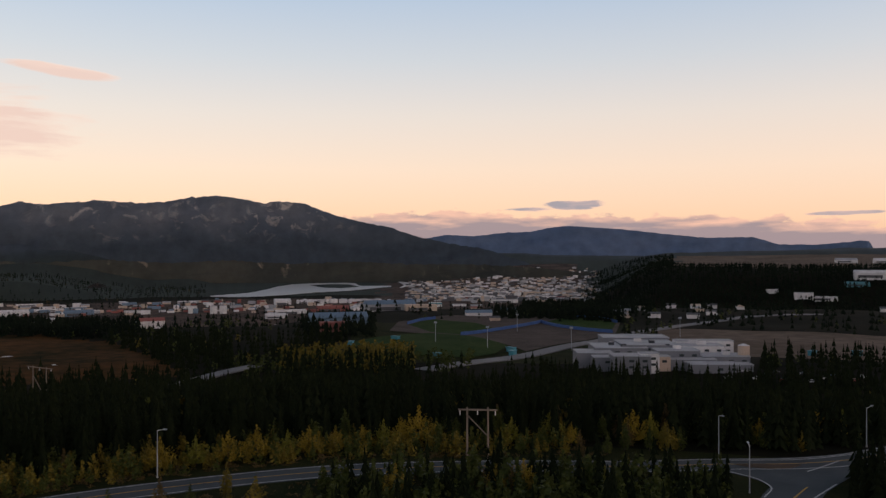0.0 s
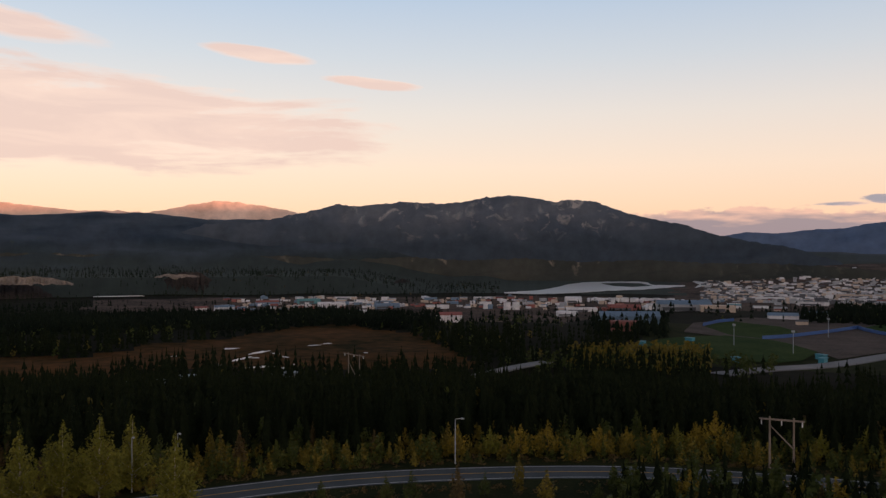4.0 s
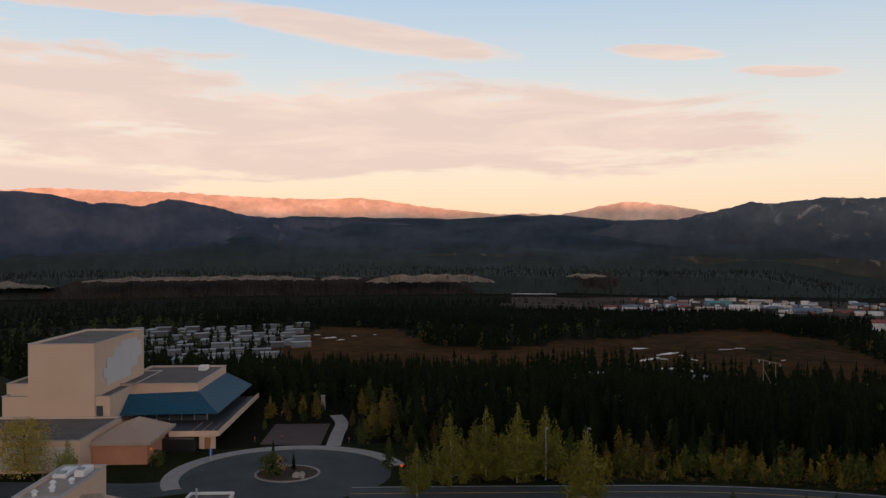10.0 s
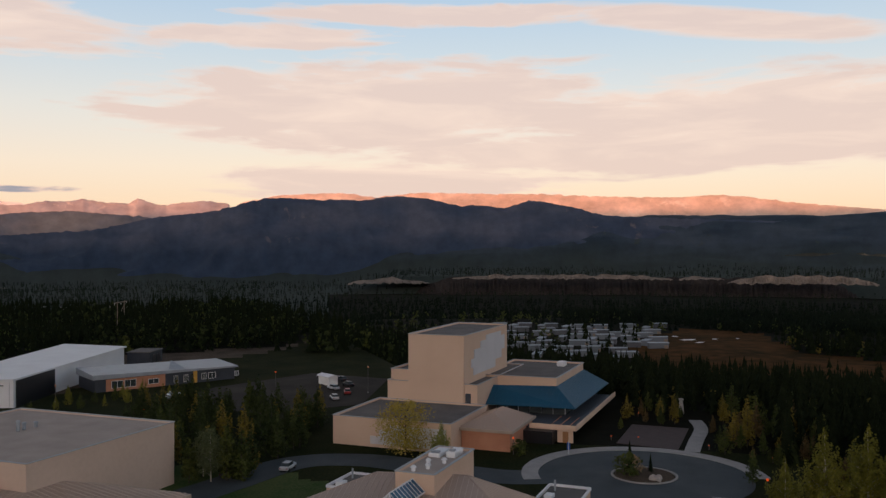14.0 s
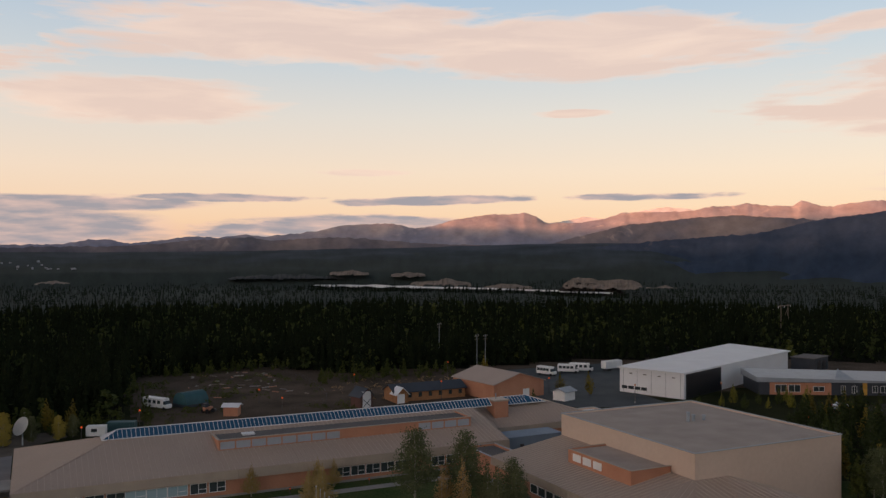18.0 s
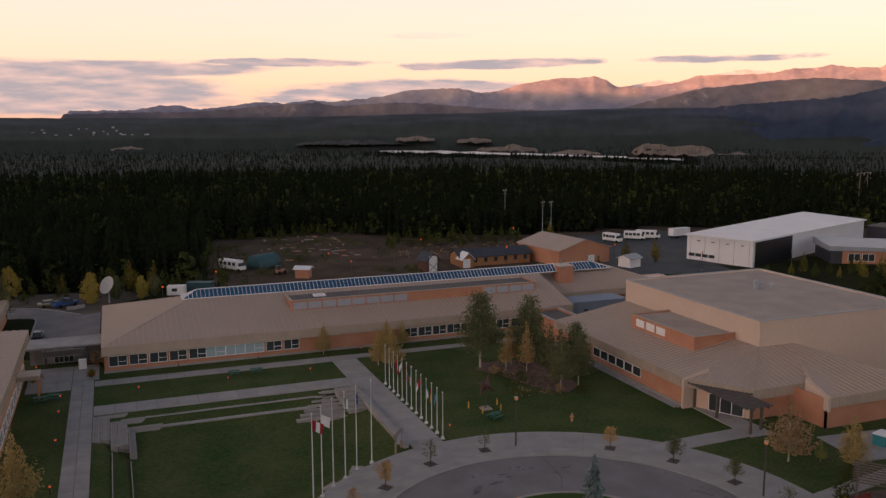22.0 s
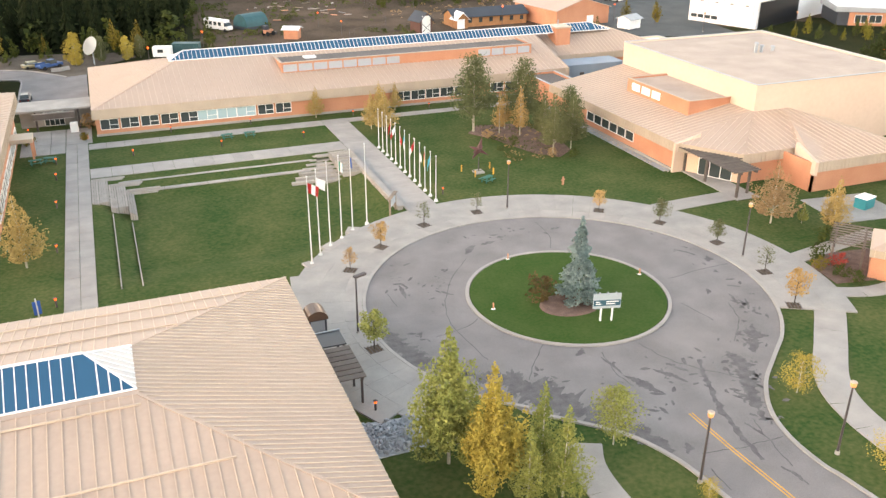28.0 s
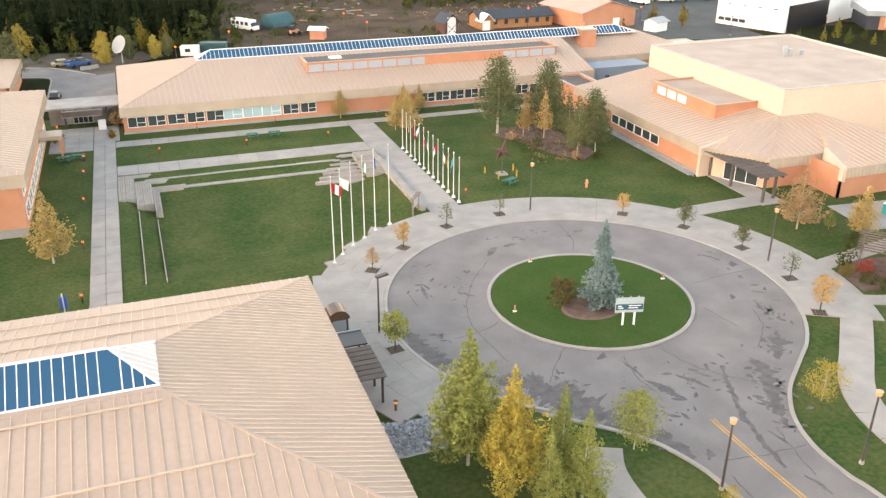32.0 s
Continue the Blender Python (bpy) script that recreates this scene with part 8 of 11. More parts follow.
def conifer_arrays(tiers, spikes, seed, slim=0.22, droop=0.35):
    """Unit-high conifer crown: ragged skirts of drooping boughs, each spike two small triangles."""
    rr = random.Random(seed)
    V, F = [], []
    for k in range(tiers):
        f = k / (tiers - 1)
        z = 0.1 + 0.82 * f
        rad = slim * (1 - f) ** 0.85 * rr.uniform(0.85, 1.12) + 0.018
        top = z + 0.9 / tiers + 0.05
        c = len(V)
        V.append((rr.uniform(-0.008, 0.008), rr.uniform(-0.008, 0.008), min(1.0, top)))
        off = rr.random() * 6
        for s in range(spikes):
            a = off + 2 * math.pi * s / spikes + rr.uniform(-0.2, 0.2)
            r1 = rad * rr.uniform(0.65, 1.2)
            zd = z - droop * r1 * rr.uniform(0.4, 1.2)
            da = math.pi / spikes * 0.95
            i = len(V)
            V.append((r1 * math.cos(a), r1 * math.sin(a), zd))
            V.append((0.55 * r1 * math.cos(a - da), 0.55 * r1 * math.sin(a - da), z + 0.01))
            V.append((0.55 * r1 * math.cos(a + da), 0.55 * r1 * math.sin(a + da), z + 0.015))
            F += [(c, i + 1, i), (c, i, i + 2)]
    V.append((0, 0, 1.0))
    V += [(0.012, 0, 0.9), (-0.006, 0.01, 0.9), (-0.006, -0.01, 0.9)]
    n = len(V)
    F += [(n - 4, n - 3, n - 2), (n - 4, n - 2, n - 1), (n - 4, n - 1, n - 3)]
    return np.array(V), np.array(F)


def leaf_arrays(n, seed, blobs=9, spread=0.32, size=0.035, low=0.25, taper=0.0):
    """Unit-high broadleaf crown: n small leaf clumps thrown round the ends of limbs."""
    rr = random.Random(seed)
    centres = []
    for b in range(blobs):
        h = low + (0.92 - low) * (b + 0.5) / blobs
        w = spread * math.sin(math.pi * min(0.98, max(0.06, (h - low + 0.12) / (1.12 - low)))) ** 0.8 * (1 - taper * (h - low))
        a = b * 2.4 + rr.uniform(-0.5, 0.5)
        d = w * rr.uniform(0.25, 0.85)
        centres.append((d * math.cos(a), d * math.sin(a), h, w * rr.uniform(0.45, 0.7)))
    V, F = [], []
    for i in range(n):
        cx, cy, cz, w = centres[rr.randrange(blobs)]
        u = Vector((rr.gauss(0, 1), rr.gauss(0, 1), rr.gauss(0, 1))).normalized() * w * rr.uniform(0.35, 1.0)
        p = Vector((cx + u.x, cy + u.y, cz + u.z * 0.8))
        a = Vector((rr.gauss(0, 1), rr.gauss(0, 1), rr.gauss(0, 0.6))).normalized() * size * rr.uniform(0.6, 1.3)
        b = a.cross(Vector((rr.gauss(0, 1), rr.gauss(0, 1), rr.gauss(0, 1)))).normalized() * size * rr.uniform(0.5, 1.1)
        k = len(V)
        V += [tuple(p - a), tuple(p + b), tuple(p + a), tuple(p - b)]
        F += [(k, k + 1, k + 2), (k, k + 2, k + 3)]
    return np.array(V), np.array(F), centres


def mesh_np(name, V, F, mat):
    me = bpy.data.meshes.new(name)
    V, F = np.asarray(V, dtype=np.float32), np.asarray(F, dtype=np.int32)
    me.vertices.add(len(V))
    me.vertices.foreach_set("co", V.ravel())
    me.loops.add(F.size)
    me.loops.foreach_set("vertex_index", F.ravel())
    me.polygons.add(len(F))
    me.polygons.foreach_set("loop_start", np.arange(0, F.size, 3, dtype=np.int32))
    me.materials.append(mat)
    me.update(calc_edges=True)
    return me


def trunk_mesh(name, h, r, mat, centres=(), n=7):
    bm = bmesh.new()
    tube(bm, (0, 0, -0.3), (0, 0, h * 0.5), r, r * 0.6, n)
    tube(bm, (0, 0, h * 0.5), (h * 0.01, 0, h * 0.93), r * 0.6, r * 0.12, n)
    for cx, cy, cz, w in centres:
        z0 = max(0.12, cz - 0.16)
        tube(bm, (0, 0, h * z0), (h * cx, h * cy, h * cz), r * 0.32, r * 0.06, 5)
    me = bpy.data.meshes.new(name)
    bm.to_mesh(me)
    bm.free()
    me.materials.append(mat)
    return me


def tree(name, label, crown_me, trunk_me, at, turn=0.0, group="", scale=1.0):
    t = thing(name, label, "tree", at, turn, group)
    t.scale = (scale, scale, scale)
    part_mesh("trunk", trunk_me, t)
    part_mesh("crown", crown_me, t)
    return t


def full_crown(n, seed, shape, spread, size, low):
    """Unit-high dense crown: leaf clumps fill a lumpy profile ('spire', 'aspen' or 'round'), with hollows between the boughs."""
    rr = random.Random(seed)
    V, F = [], []
    while len(V) < 4 * n:
        u = rr.random()
        if shape == "spire":
            t = 1 - math.sqrt(1 - u)
            prof = (1 - t) ** 0.9 * (0.82 + 0.18 * math.cos(t * 60))
        elif shape == "aspen":
            t = u
            prof = min(1.0, 0.35 + 3.2 * t) * (1 - t) ** 0.62 * (0.86 + 0.14 * math.cos(t * 34 + seed))
        elif shape == "pine":
            t = u
            prof = min(1.0, 0.55 + 1.6 * t) * (1 - t) ** 0.55
        else:
            t = u
            prof = math.sin(math.pi * (0.08 + 0.9 * t)) ** 0.5
        h = low + (1 - low) * t
        a = rr.uniform(0, 2 * math.pi)
        soft = shape == "round" or shape == "aspen"
        lump = noise.noise(Vector((math.cos(a) * 1.9 + seed, math.sin(a) * 1.9, h * (5 if soft else 7))))
        if lump < (-0.08 if soft else -0.22) and rr.random() < 0.85:
            continue
        r = spread * prof * (0.78 + (1.1 if soft else 0.6) * lump) * math.sqrt(rr.uniform(0.2, 1.0))
        p = Vector((r * math.cos(a), r * math.sin(a), h - (0.25 * r if shape == "spire" else 0)))
        d = Vector((rr.gauss(0, 1), rr.gauss(0, 1), rr.gauss(0, 0.7))).normalized() * size * rr.uniform(0.6, 1.3)
        e = d.cross(Vector((rr.gauss(0, 1), rr.gauss(0, 1), rr.gauss(0, 1)))).normalized() * size * rr.uniform(0.45, 1.0)
        k = len(V)
        V += [tuple(p - d), tuple(p + e), tuple(p + d), tuple(p - e)]
        F += [(k, k + 1, k + 2), (k, k + 2, k + 3)]
    C = [(0.5 * spread * math.cos(b * 2.4), 0.5 * spread * math.sin(b * 2.4), low + 0.1 + (0.8 - low) * b / 12, 0) for b in range(12)]
    return np.array(V), np.array(F), C


def aspen_crown(n, seed, spread, size, low, spires=15):
    """Unit-high aspen crown: upright leafy spires round a leader, ragged and gappy."""
    rr = random.Random(seed)
    tips = [(0.0, 0.0, 1.0, low + 0.22, 0.10), (0.01, 0.01, 1.0, 0.62, 0.07)]
    for k in range(spires):
        d = spread * math.sqrt((k + 0.7) / spires) * rr.uniform(0.7, 0.95)
        a = k * 2.4 + rr.uniform(-0.3, 0.3)
        top = 0.97 - 0.62 * (d / spread) ** 1.1 * rr.uniform(0.75, 1.2)
        tips.append((d * math.cos(a), d * math.sin(a), top, max(low, top - rr.uniform(0.36, 0.55)), rr.uniform(0.085, 0.125)))
    V, F = [], []
    for i in range(n):
        x, y, top, bot, w = tips[rr.randrange(len(tips))]
        t = 1 - math.sqrt(rr.random())
        h = bot + (top - bot) * t
        lean = (h - bot) / (top - bot + 0.001)
        r = w * (min(1.0, 0.3 + 3 * t) * (1 - t) ** 0.7 + 0.06) * math.sqrt(rr.uniform(0.15, 1.0)) * (1 + 1.1 * noise.noise(Vector((x * 9 + seed, y * 9, h * 20))) + 0.5 * noise.noise(Vector((math.cos(h * 40 + x * 30), y * 30, h * 45))))
        a = rr.uniform(0, 6.283)
        p = Vector((x * (0.5 + 0.5 * lean) + r * math.cos(a), y * (0.5 + 0.5 * lean) + r * math.sin(a), h))
        d = Vector((rr.gauss(0, 1), rr.gauss(0, 1), rr.gauss(0, 0.7))).normalized() * size * rr.uniform(0.6, 1.3)
        e = d.cross(Vector((rr.gauss(0, 1), rr.gauss(0, 1), rr.gauss(0, 1)))).normalized() * size * rr.uniform(0.45, 1.0)
        k = len(V)
        V += [tuple(p - d), tuple(p + e), tuple(p + d), tuple(p - e)]
        F += [(k, k + 1, k + 2), (k, k + 2, k + 3)]
    return np.array(V), np.array(F), [(x * 0.8, y * 0.8, 0.5 * (top + bot), w) for x, y, top, bot, w in tips[1:]]


def pine_crown(n, seed, spread, size, low, boughs=46):
    """Unit-high pine crown: needle tufts thrown round the ends of many rising boughs, with gaps between."""
    rr = random.Random(seed)
    arms = []
    for k in range(boughs):
        t = (k + rr.random()) / boughs
        h = low + (0.98 - low) * t
        reach = spread * min(1.0, 0.7 + 1.4 * t) * (1 - t) ** 0.8 * rr.uniform(0.65, 1.2) + 0.02
        arms.append((h, k * 2.4 + rr.uniform(-0.5, 0.5), reach))
    V, F = [], []
    load = [q[2] + 0.03 for q in arms]
    for h, a, reach in rr.choices(arms, load, k=n):
        f = math.sqrt(rr.uniform(0.05, 1.0))
        w = 0.028 + 0.045 * (1 - abs(2 * f - 1.2))
        p = Vector((reach * f * math.cos(a) + rr.gauss(0, w), reach * f * math.sin(a) + rr.gauss(0, w), min(1.0, h + 0.25 * reach * f + rr.gauss(0, w * 0.55))))
        d = Vector((rr.gauss(0, 1), rr.gauss(0, 1), rr.gauss(0.4, 0.7))).normalized() * size * rr.uniform(0.7, 1.4)
        e = d.cross(Vector((rr.gauss(0, 1), rr.gauss(0, 1), rr.gauss(0, 1)))).normalized() * size * rr.uniform(0.4, 0.8)
        k = len(V)
        V += [tuple(p - d), tuple(p + e), tuple(p + d), tuple(p - e)]
        F += [(k, k + 1, k + 2), (k, k + 2, k + 3)]
    return np.array(V), np.array(F), [(r * 0.8 * math.cos(a), r * 0.8 * math.sin(a), h + 0.2 * r, 0) for h, a, r in arms[::3]]


# broadleaf trees: height 10 m models
BROAD = {}
for key, mat, s_, n, spread, low, spires in (("gold", TAN_LEAF, 1, 3600, 0.36, 0.14, 18), ("olive", ASPEN, 3, 3800, 0.40, 0.2, 18), ("rust", TAN_BROWN, 5, 3800, 0.48, 0.16, 22)):
    V, F, C = aspen_crown(n, s_, spread, 0.0150, low, spires)
    BROAD[key] = (mesh_np("crown", V * 10, F, mat), trunk_mesh("trunk", 10, 0.14, BARK, C))
MID = {}
for key, mat, seeds in (("gold", GOLD, (21, 22)), ("olive", OLIVE, (23, 24)), ("rust", BROWN_LEAF, (25, 26)), ("dark", DEEP_LEAF, (27, 28)), ("bright", WILLOW, (29, 30))):
    for s in seeds:
        V, F, C = aspen_crown(640, s, 0.25 if s % 2 else 0.33, 0.030, 0.05, 8 if s % 2 else 12)
        MID[key, s % 2] = (mesh_np("crown", V * 10, F, mat), trunk_mesh("trunk", 10, 0.13, DARK_BARK, C[::2]))
SMALL = {}
for key, mat, s, n in (("gold", AMBER_LEAF, 31, 900), ("olive", SAGE, 32, 1000), ("rust", RUST, 33, 620), ("bare", SAGE, 34, 220), ("sage", ASPEN, 35, 1500)):
    V, F, C = leaf_arrays(n, s, 14, 0.36, 0.026, 0.34, 0.1)
    SMALL[key] = (mesh_np("crown", V * 3, F, mat), trunk_mesh("trunk", 3, 0.05, DARK_BARK, C, 6))
COLOUR_WORD = {"gold": "golden", "olive": "yellow-green", "rust": "russet", "dark": "dark green", "bright": "bright yellow-green", "bare": "nearly bare", "sage": "pale green"}

ROUND = {}
for key, mat, s_, n, spread, low in (("yellow-green", ASPEN, 351, 3000, 0.44, 0.26), ("golden", ASPEN_GOLD, 352, 1900, 0.50, 0.16), ("tall golden", ASPEN_GOLD, 353, 4200, 0.30, 0.04), ("dull green", SAGE, 354, 4200, 0.30, 0.05), ("dark green", OLIVE, 355, 4200, 0.30, 0.05)):
    V, F, C = leaf_arrays(n, s_, 26, spread, 0.0165, low, 0.25)
    ROUND[key] = (mesh_np("crown", V * 10, F, mat), trunk_mesh("trunk", 10, 0.13, BARK, C))
for x, y, h, key in ((31.4, 43.7, 5.3, "yellow-green"), (49.3, 44.0, 3.9, "golden"), (48.3, 33.6, 3.8, "golden"), (34.2, 36.0, 1.9, "golden"), (-5.4, 197.4, 7.6, "tall golden"), (-0.2, 199.5, 6.0, "dull green"), (5.1, 200.0, 5.6, "tall golden"), (8.0, 201.5, 5.4, "dull green"), (-22.4, 185.6, 10.5, "dull green"), (-26.0, 182.0, 11.0, "dark green"), (-22.5, 209.5, 8.0, "tall golden"), (-1.4, 205.0, 7.0, "dark green")):
    tree("broadleaf_tree", key + " rounded tree with small leaves", *ROUND[key], (x, y, -0.06), x * 53 % 360, "rounded trees", h / 10)
for x, y, h, key in ((40.8, 127.4, 7.4, "gold"), (39.2, 129.6, 6.4, "gold"), (32.4, 139.4, 5.6, "gold"), (43.6, 138.9, 5.6, "gold"), (46.6, 139.3, 5.0, "gold"),
                     (-11.0, 93.2, 9.0, "gold"), (72.5, 73.8, 8.4, "rust"), (77.8, 69.4, 7.0, "gold"), (76.0, 72.4, 2.6, "olive"), (152.4, 60.6, 7.0, "olive")):
    tree("broadleaf_tree", {"gold": "tan-gold", "rust": "tan-brown", "olive": "yellow-green"}[key] + " autumn birch with a slender pale trunk", *BROAD[key], (x, y, -0.06), rt.uniform(0, 360), "campus trees", h / 10)
NEAR_ASPEN = {}
for key, mat, s, n, spread, spires in (("green", ASPEN, 301, 15000, 0.33, 17), ("gold", ASPEN_GOLD, 302, 13000, 0.30, 15), ("thin", ASPEN, 303, 5200, 0.27, 9)):
    V, F, C = aspen_crown(n, s, spread, 0.0105, 0.04, spires)
    NEAR_ASPEN[key] = (mesh_np("crown", V * 10, F, mat), trunk_mesh("trunk", 9, 0.12, BARK, C))
for x, y, h, key, word in ((19.0, 46.2, 11.6, "green", "tall leafy yellow-green aspen beside the near building"), (20.9, 42.6, 10.4, "gold", "tall golden aspen beside the near building"), (24.3, 42.0, 8.6, "thin", "slim airy yellow-green aspen by the footpath"),
                           (25.0, 40.0, 7.8, "thin", "slim airy yellow-green aspen by the footpath"), (22.6, 40.6, 6.4, "thin", "young airy aspen beside taller ones")):
    c, t = NEAR_ASPEN[key]
    tree("aspen_tree", word, c, t, (x, y, -0.06), rt.uniform(0, 360), "near aspens", h / 10)
LAWN_TREE = {}
for key, mat, s_, n in (("green", SAGE, 321, 5200), ("tan", AMBER_LEAF, 322, 1500)):
    V, F, C = aspen_crown(n, s_, 0.30 if key == "green" else 0.20, 0.014, 0.18, 16 if key == "green" else 8)
    LAWN_TREE[key] = (mesh_np("crown", V * 10, F, mat), trunk_mesh("trunk", 10, 0.13, BARK, C))
for x, y, h, key, word in ((60.8, 107.4, 9.6, "green", "dull green leafy tree in the lawn's planted bed"), (64.4, 108.4, 9.0, "green", "dull green leafy tree in the lawn's planted bed"), (62.6, 113.8, 8.6, "green", "dull green leafy tree in the lawn's planted bed"),
                           (57.6, 119.6, 7.2, "tan", "thin golden birch with a pale trunk in the planted bed"), (60.2, 117.4, 8.4, "tan", "thin golden birch with a pale trunk in the planted bed"), (59.6, 121.8, 7.0, "tan", "thin golden birch with a pale trunk in the planted bed")):
    tree("birch_tree", word, *LAWN_TREE[key], (x, y, -0.06), x * 37 % 360, "lawn trees", h / 10)
V, F, C = leaf_arrays(4600, 305, 34, 0.58, 0.0165, 0.14, 0.2)
AIRY_GOLD = (mesh_np("crown", V * 10, F, ASPEN_GOLD), trunk_mesh("trunk", 10, 0.16, DARK_BARK, C))
tree("broadleaf_tree", "wide airy golden tree before the arts centre", *AIRY_GOLD, (151.0, 67.4, -0.06), 30, "campus trees", 1.1)
for x, y, h, key in ((26.1, 84.1, 3.3, "gold"), (32.9, 88.3, 3.2, "bare"), (40.5, 89.8, 2.8, "bare"), (55.0, 84.7, 2.9, "gold"), (59.8, 78.6, 3.3, "olive"), (62.5, 71.2, 3.0, "olive"), (62.3, 63.0, 3.2, "bare"), (59.8, 55.9, 4.2, "gold"), (21.2, 79.6, 2.8, "rust"), (18.7, 63.2, 4.0, "sage")):
    c, t = SMALL[key]
    tree("street_tree", COLOUR_WORD[key] + " young street tree in a grate", c, t, (x, y, 0.06), rt.uniform(0, 360), "street trees", h / 3)

# conifers: 10 m models
CONE = []
for s in range(3):
    V, F = conifer_arrays(24, 10, 40 + s, 0.15 + 0.02 * s, 0.5)
    CONE.append((mesh_np("crown", V * 10, F, NEEDLES), trunk_mesh("trunk", 10, 0.14, DARK_BARK, n=6)))
V, F, C = full_crown(6500, 50, "spire", 0.33, 0.0165, 0.0)
BLUE_SPRUCE = (mesh_np("crown", V * 9.3, F, NEEDLES_BLUE), trunk_mesh("trunk", 9, 0.16, DARK_BARK, n=6))
tree("blue_spruce", "blue-green spruce standing on the round island", *BLUE_SPRUCE, (40.3, 64.6, 0.05))
PINE = []
for s in range(2):
    V, F, C = pine_crown(6800, 60 + s, 0.29 + 0.04 * s, 0.0135, 0.2)
    PINE.append((mesh_np("crown", V * 10, F, NEEDLES_MID), trunk_mesh("trunk", 10, 0.17, BARK, C)))
for x, y, h in ((54.2, 122.2, 12.6), (62.6, 121.4, 11.4), (66.4, 112.8, 8.6), (121.5, 91.0, 9.0), (124.0, 94.5, 8.0)):
    tree("pine_tree", "olive-green pine with a pale bare lower trunk", *PINE[int(h) % 2], (x, y, -0.06), rt.uniform(0, 360), "campus trees", h / 10)


for k, (x, y, h) in enumerate(((151.8, 24.4, 6.2), (154.6, 21.2, 3.4))):
    tree("spruce_tree", "dark spruce on the arts centre's planted island", *CONE[k], (x, y, 0.1), 50 * k, "island spruces", h / 10)
isle_rocks = thing("boulder_group", "three pale boulders on the planted island", "rocks", (149.6, 20.0, 0.15))
for x, y, q in ((0, 0, 0.8), (0.9, -0.8, 0.6), (-0.6, -1.0, 0.5)):
    bm = bmesh.new()
    bmesh.ops.create_icosphere(bm, subdivisions=2, radius=q, matrix=Matrix.Translation((x, y, 0.2)))
    for v in bm.verts:
        v.co += v.normal * 0.25 * q * noise.noise(v.co * 2.3)
    part("boulder", bm, STONE, isle_rocks)


def shrub(at, r, mat, label, seed, group="shrubs"):
    V, F, C = leaf_arrays(420, seed, 9, 0.62, 0.06, 0.12, 0.0)
    ob = new("shrub", mesh_np("shrub", V * r, F, mat))
    ob.matrix_basis = pose(*at, 0, 0, seed * 40)
    return tagged(ob, label, "shrub", group)


for i, (x, y, r, m, w) in enumerate(((36.9, 66.0, 3.0, BROWN_LEAF, "low brownish shrub beside the spruce"), (70.5, 61.0, 1.8, RED_LEAF, "bright red shrub in the flower bed"), (69.0, 59.2, 1.6, OLIVE, "green shrub in the flower bed"), (69.9, 63.4, 2.0, OLIVE, "green shrub in the flower bed"),
                                     (68.4, 61.4, 1.5, GOLD, "yellow shrub in the flower bed"), (69.6, 57.4, 1.5, OLIVE, "green shrub in the flower bed"), (74.4, 66.6, 2.2, OLIVE, "green shrub by the pergola"), (-12.6, 139.5, 1.8, GOLD, "yellow shrub by the link"),
                                     (-4.6, 139.6, 1.4, GOLD, "yellow shrub by the planter"), (-3.6, 146.5, 2.6, RUST, "dark russet bush in the corner"), (150.5, 24.5, 4.5, OLIVE, "dark bush on the planted island"), (154.0, 24.0, 3.0, RUST, "russet bush on the planted island"),
                                     (158.5, 46.5, 3.2, OLIVE, "dark bush beside the pavilion"), (57.0, 113.0, 1.6, OLIVE, "low shrub in the planted bed"), (60.0, 106.0, 1.4, RUST, "low shrub in the planted bed"), (62.6, 104.6, 1.4, OLIVE, "low shrub in the planted bed"), (54.8, 118.0, 1.5, RUST, "low shrub in the planted bed"))):
    shrub((x, y, 0), r, m, w, 70 + i)
solo("planting_bed", prism([(53.0, 121.5), (55.5, 117), (58.2, 108.5), (61, 105.5), (64.2, 108), (65.5, 116), (63, 123.5), (56, 125)], -0.15, 0.02), bpy.data.materials["bark_mulch"], "brown mulched planting bed under the trees", "bed", kind="structure")
solo("flower_bed", prism([(67.6, 58.2), (75.5, 56.8), (78.5, 63.5), (71.0, 64.6), (68.2, 62.5)], -0.15, 0.04), bpy.data.materials["bark_mulch"], "mulched flower bed beside the path", "bed", kind="structure")
rocks = thing("rock_garden", "heap of grey boulders beside the near building", "rocks", (15.6, 50.8, 0))
bm = bmesh.new()
bmesh.ops.create_icosphere(bm, subdivisions=1, radius=0.5)
for v in bm.verts:
    v.co *= 0.75 + 0.7 * noise.noise(v.co * 3.1)
rock_me = bpy.data.meshes.new("boulder")
bm.to_mesh(rock_me)
bm.free()
rock_me.materials.append(RIPRAP)
part("gravel_bed", prism([(-2.6, -2.3), (2.6, -2.3), (3.4, 0.4), (2.2, 1.8), (-1.4, 2.2), (-2.6, 1.0)], -0.1, 0.03), RIPRAP, rocks, "grey gravel between the stones")
for i in range(290):
    x, y = rt.uniform(-2.2, 2.9), rt.uniform(-2.1, 1.8)
    s = rt.uniform(0.34, 0.78)
    part_mesh("boulder", rock_me, rocks, Matrix.LocRotScale((x, y, 0.05 + 0.12 * rt.random()), Euler((rt.random() * 6, rt.random() * 6, 0)), (s, s * rt.uniform(0.7, 1.2), s * 0.8)))
solo("gravel_strip", boxes((71.55, 72.7, 94.5, 130.5, -0.1, 0.0)), RIPRAP, "strip of grey gravel along the gymnasium wall", "gravel", kind="structure")
edge = thing("gravel_edge", "strip of grey stones along the gymnasium wall", "rocks", (72.0, 112.0, 0))
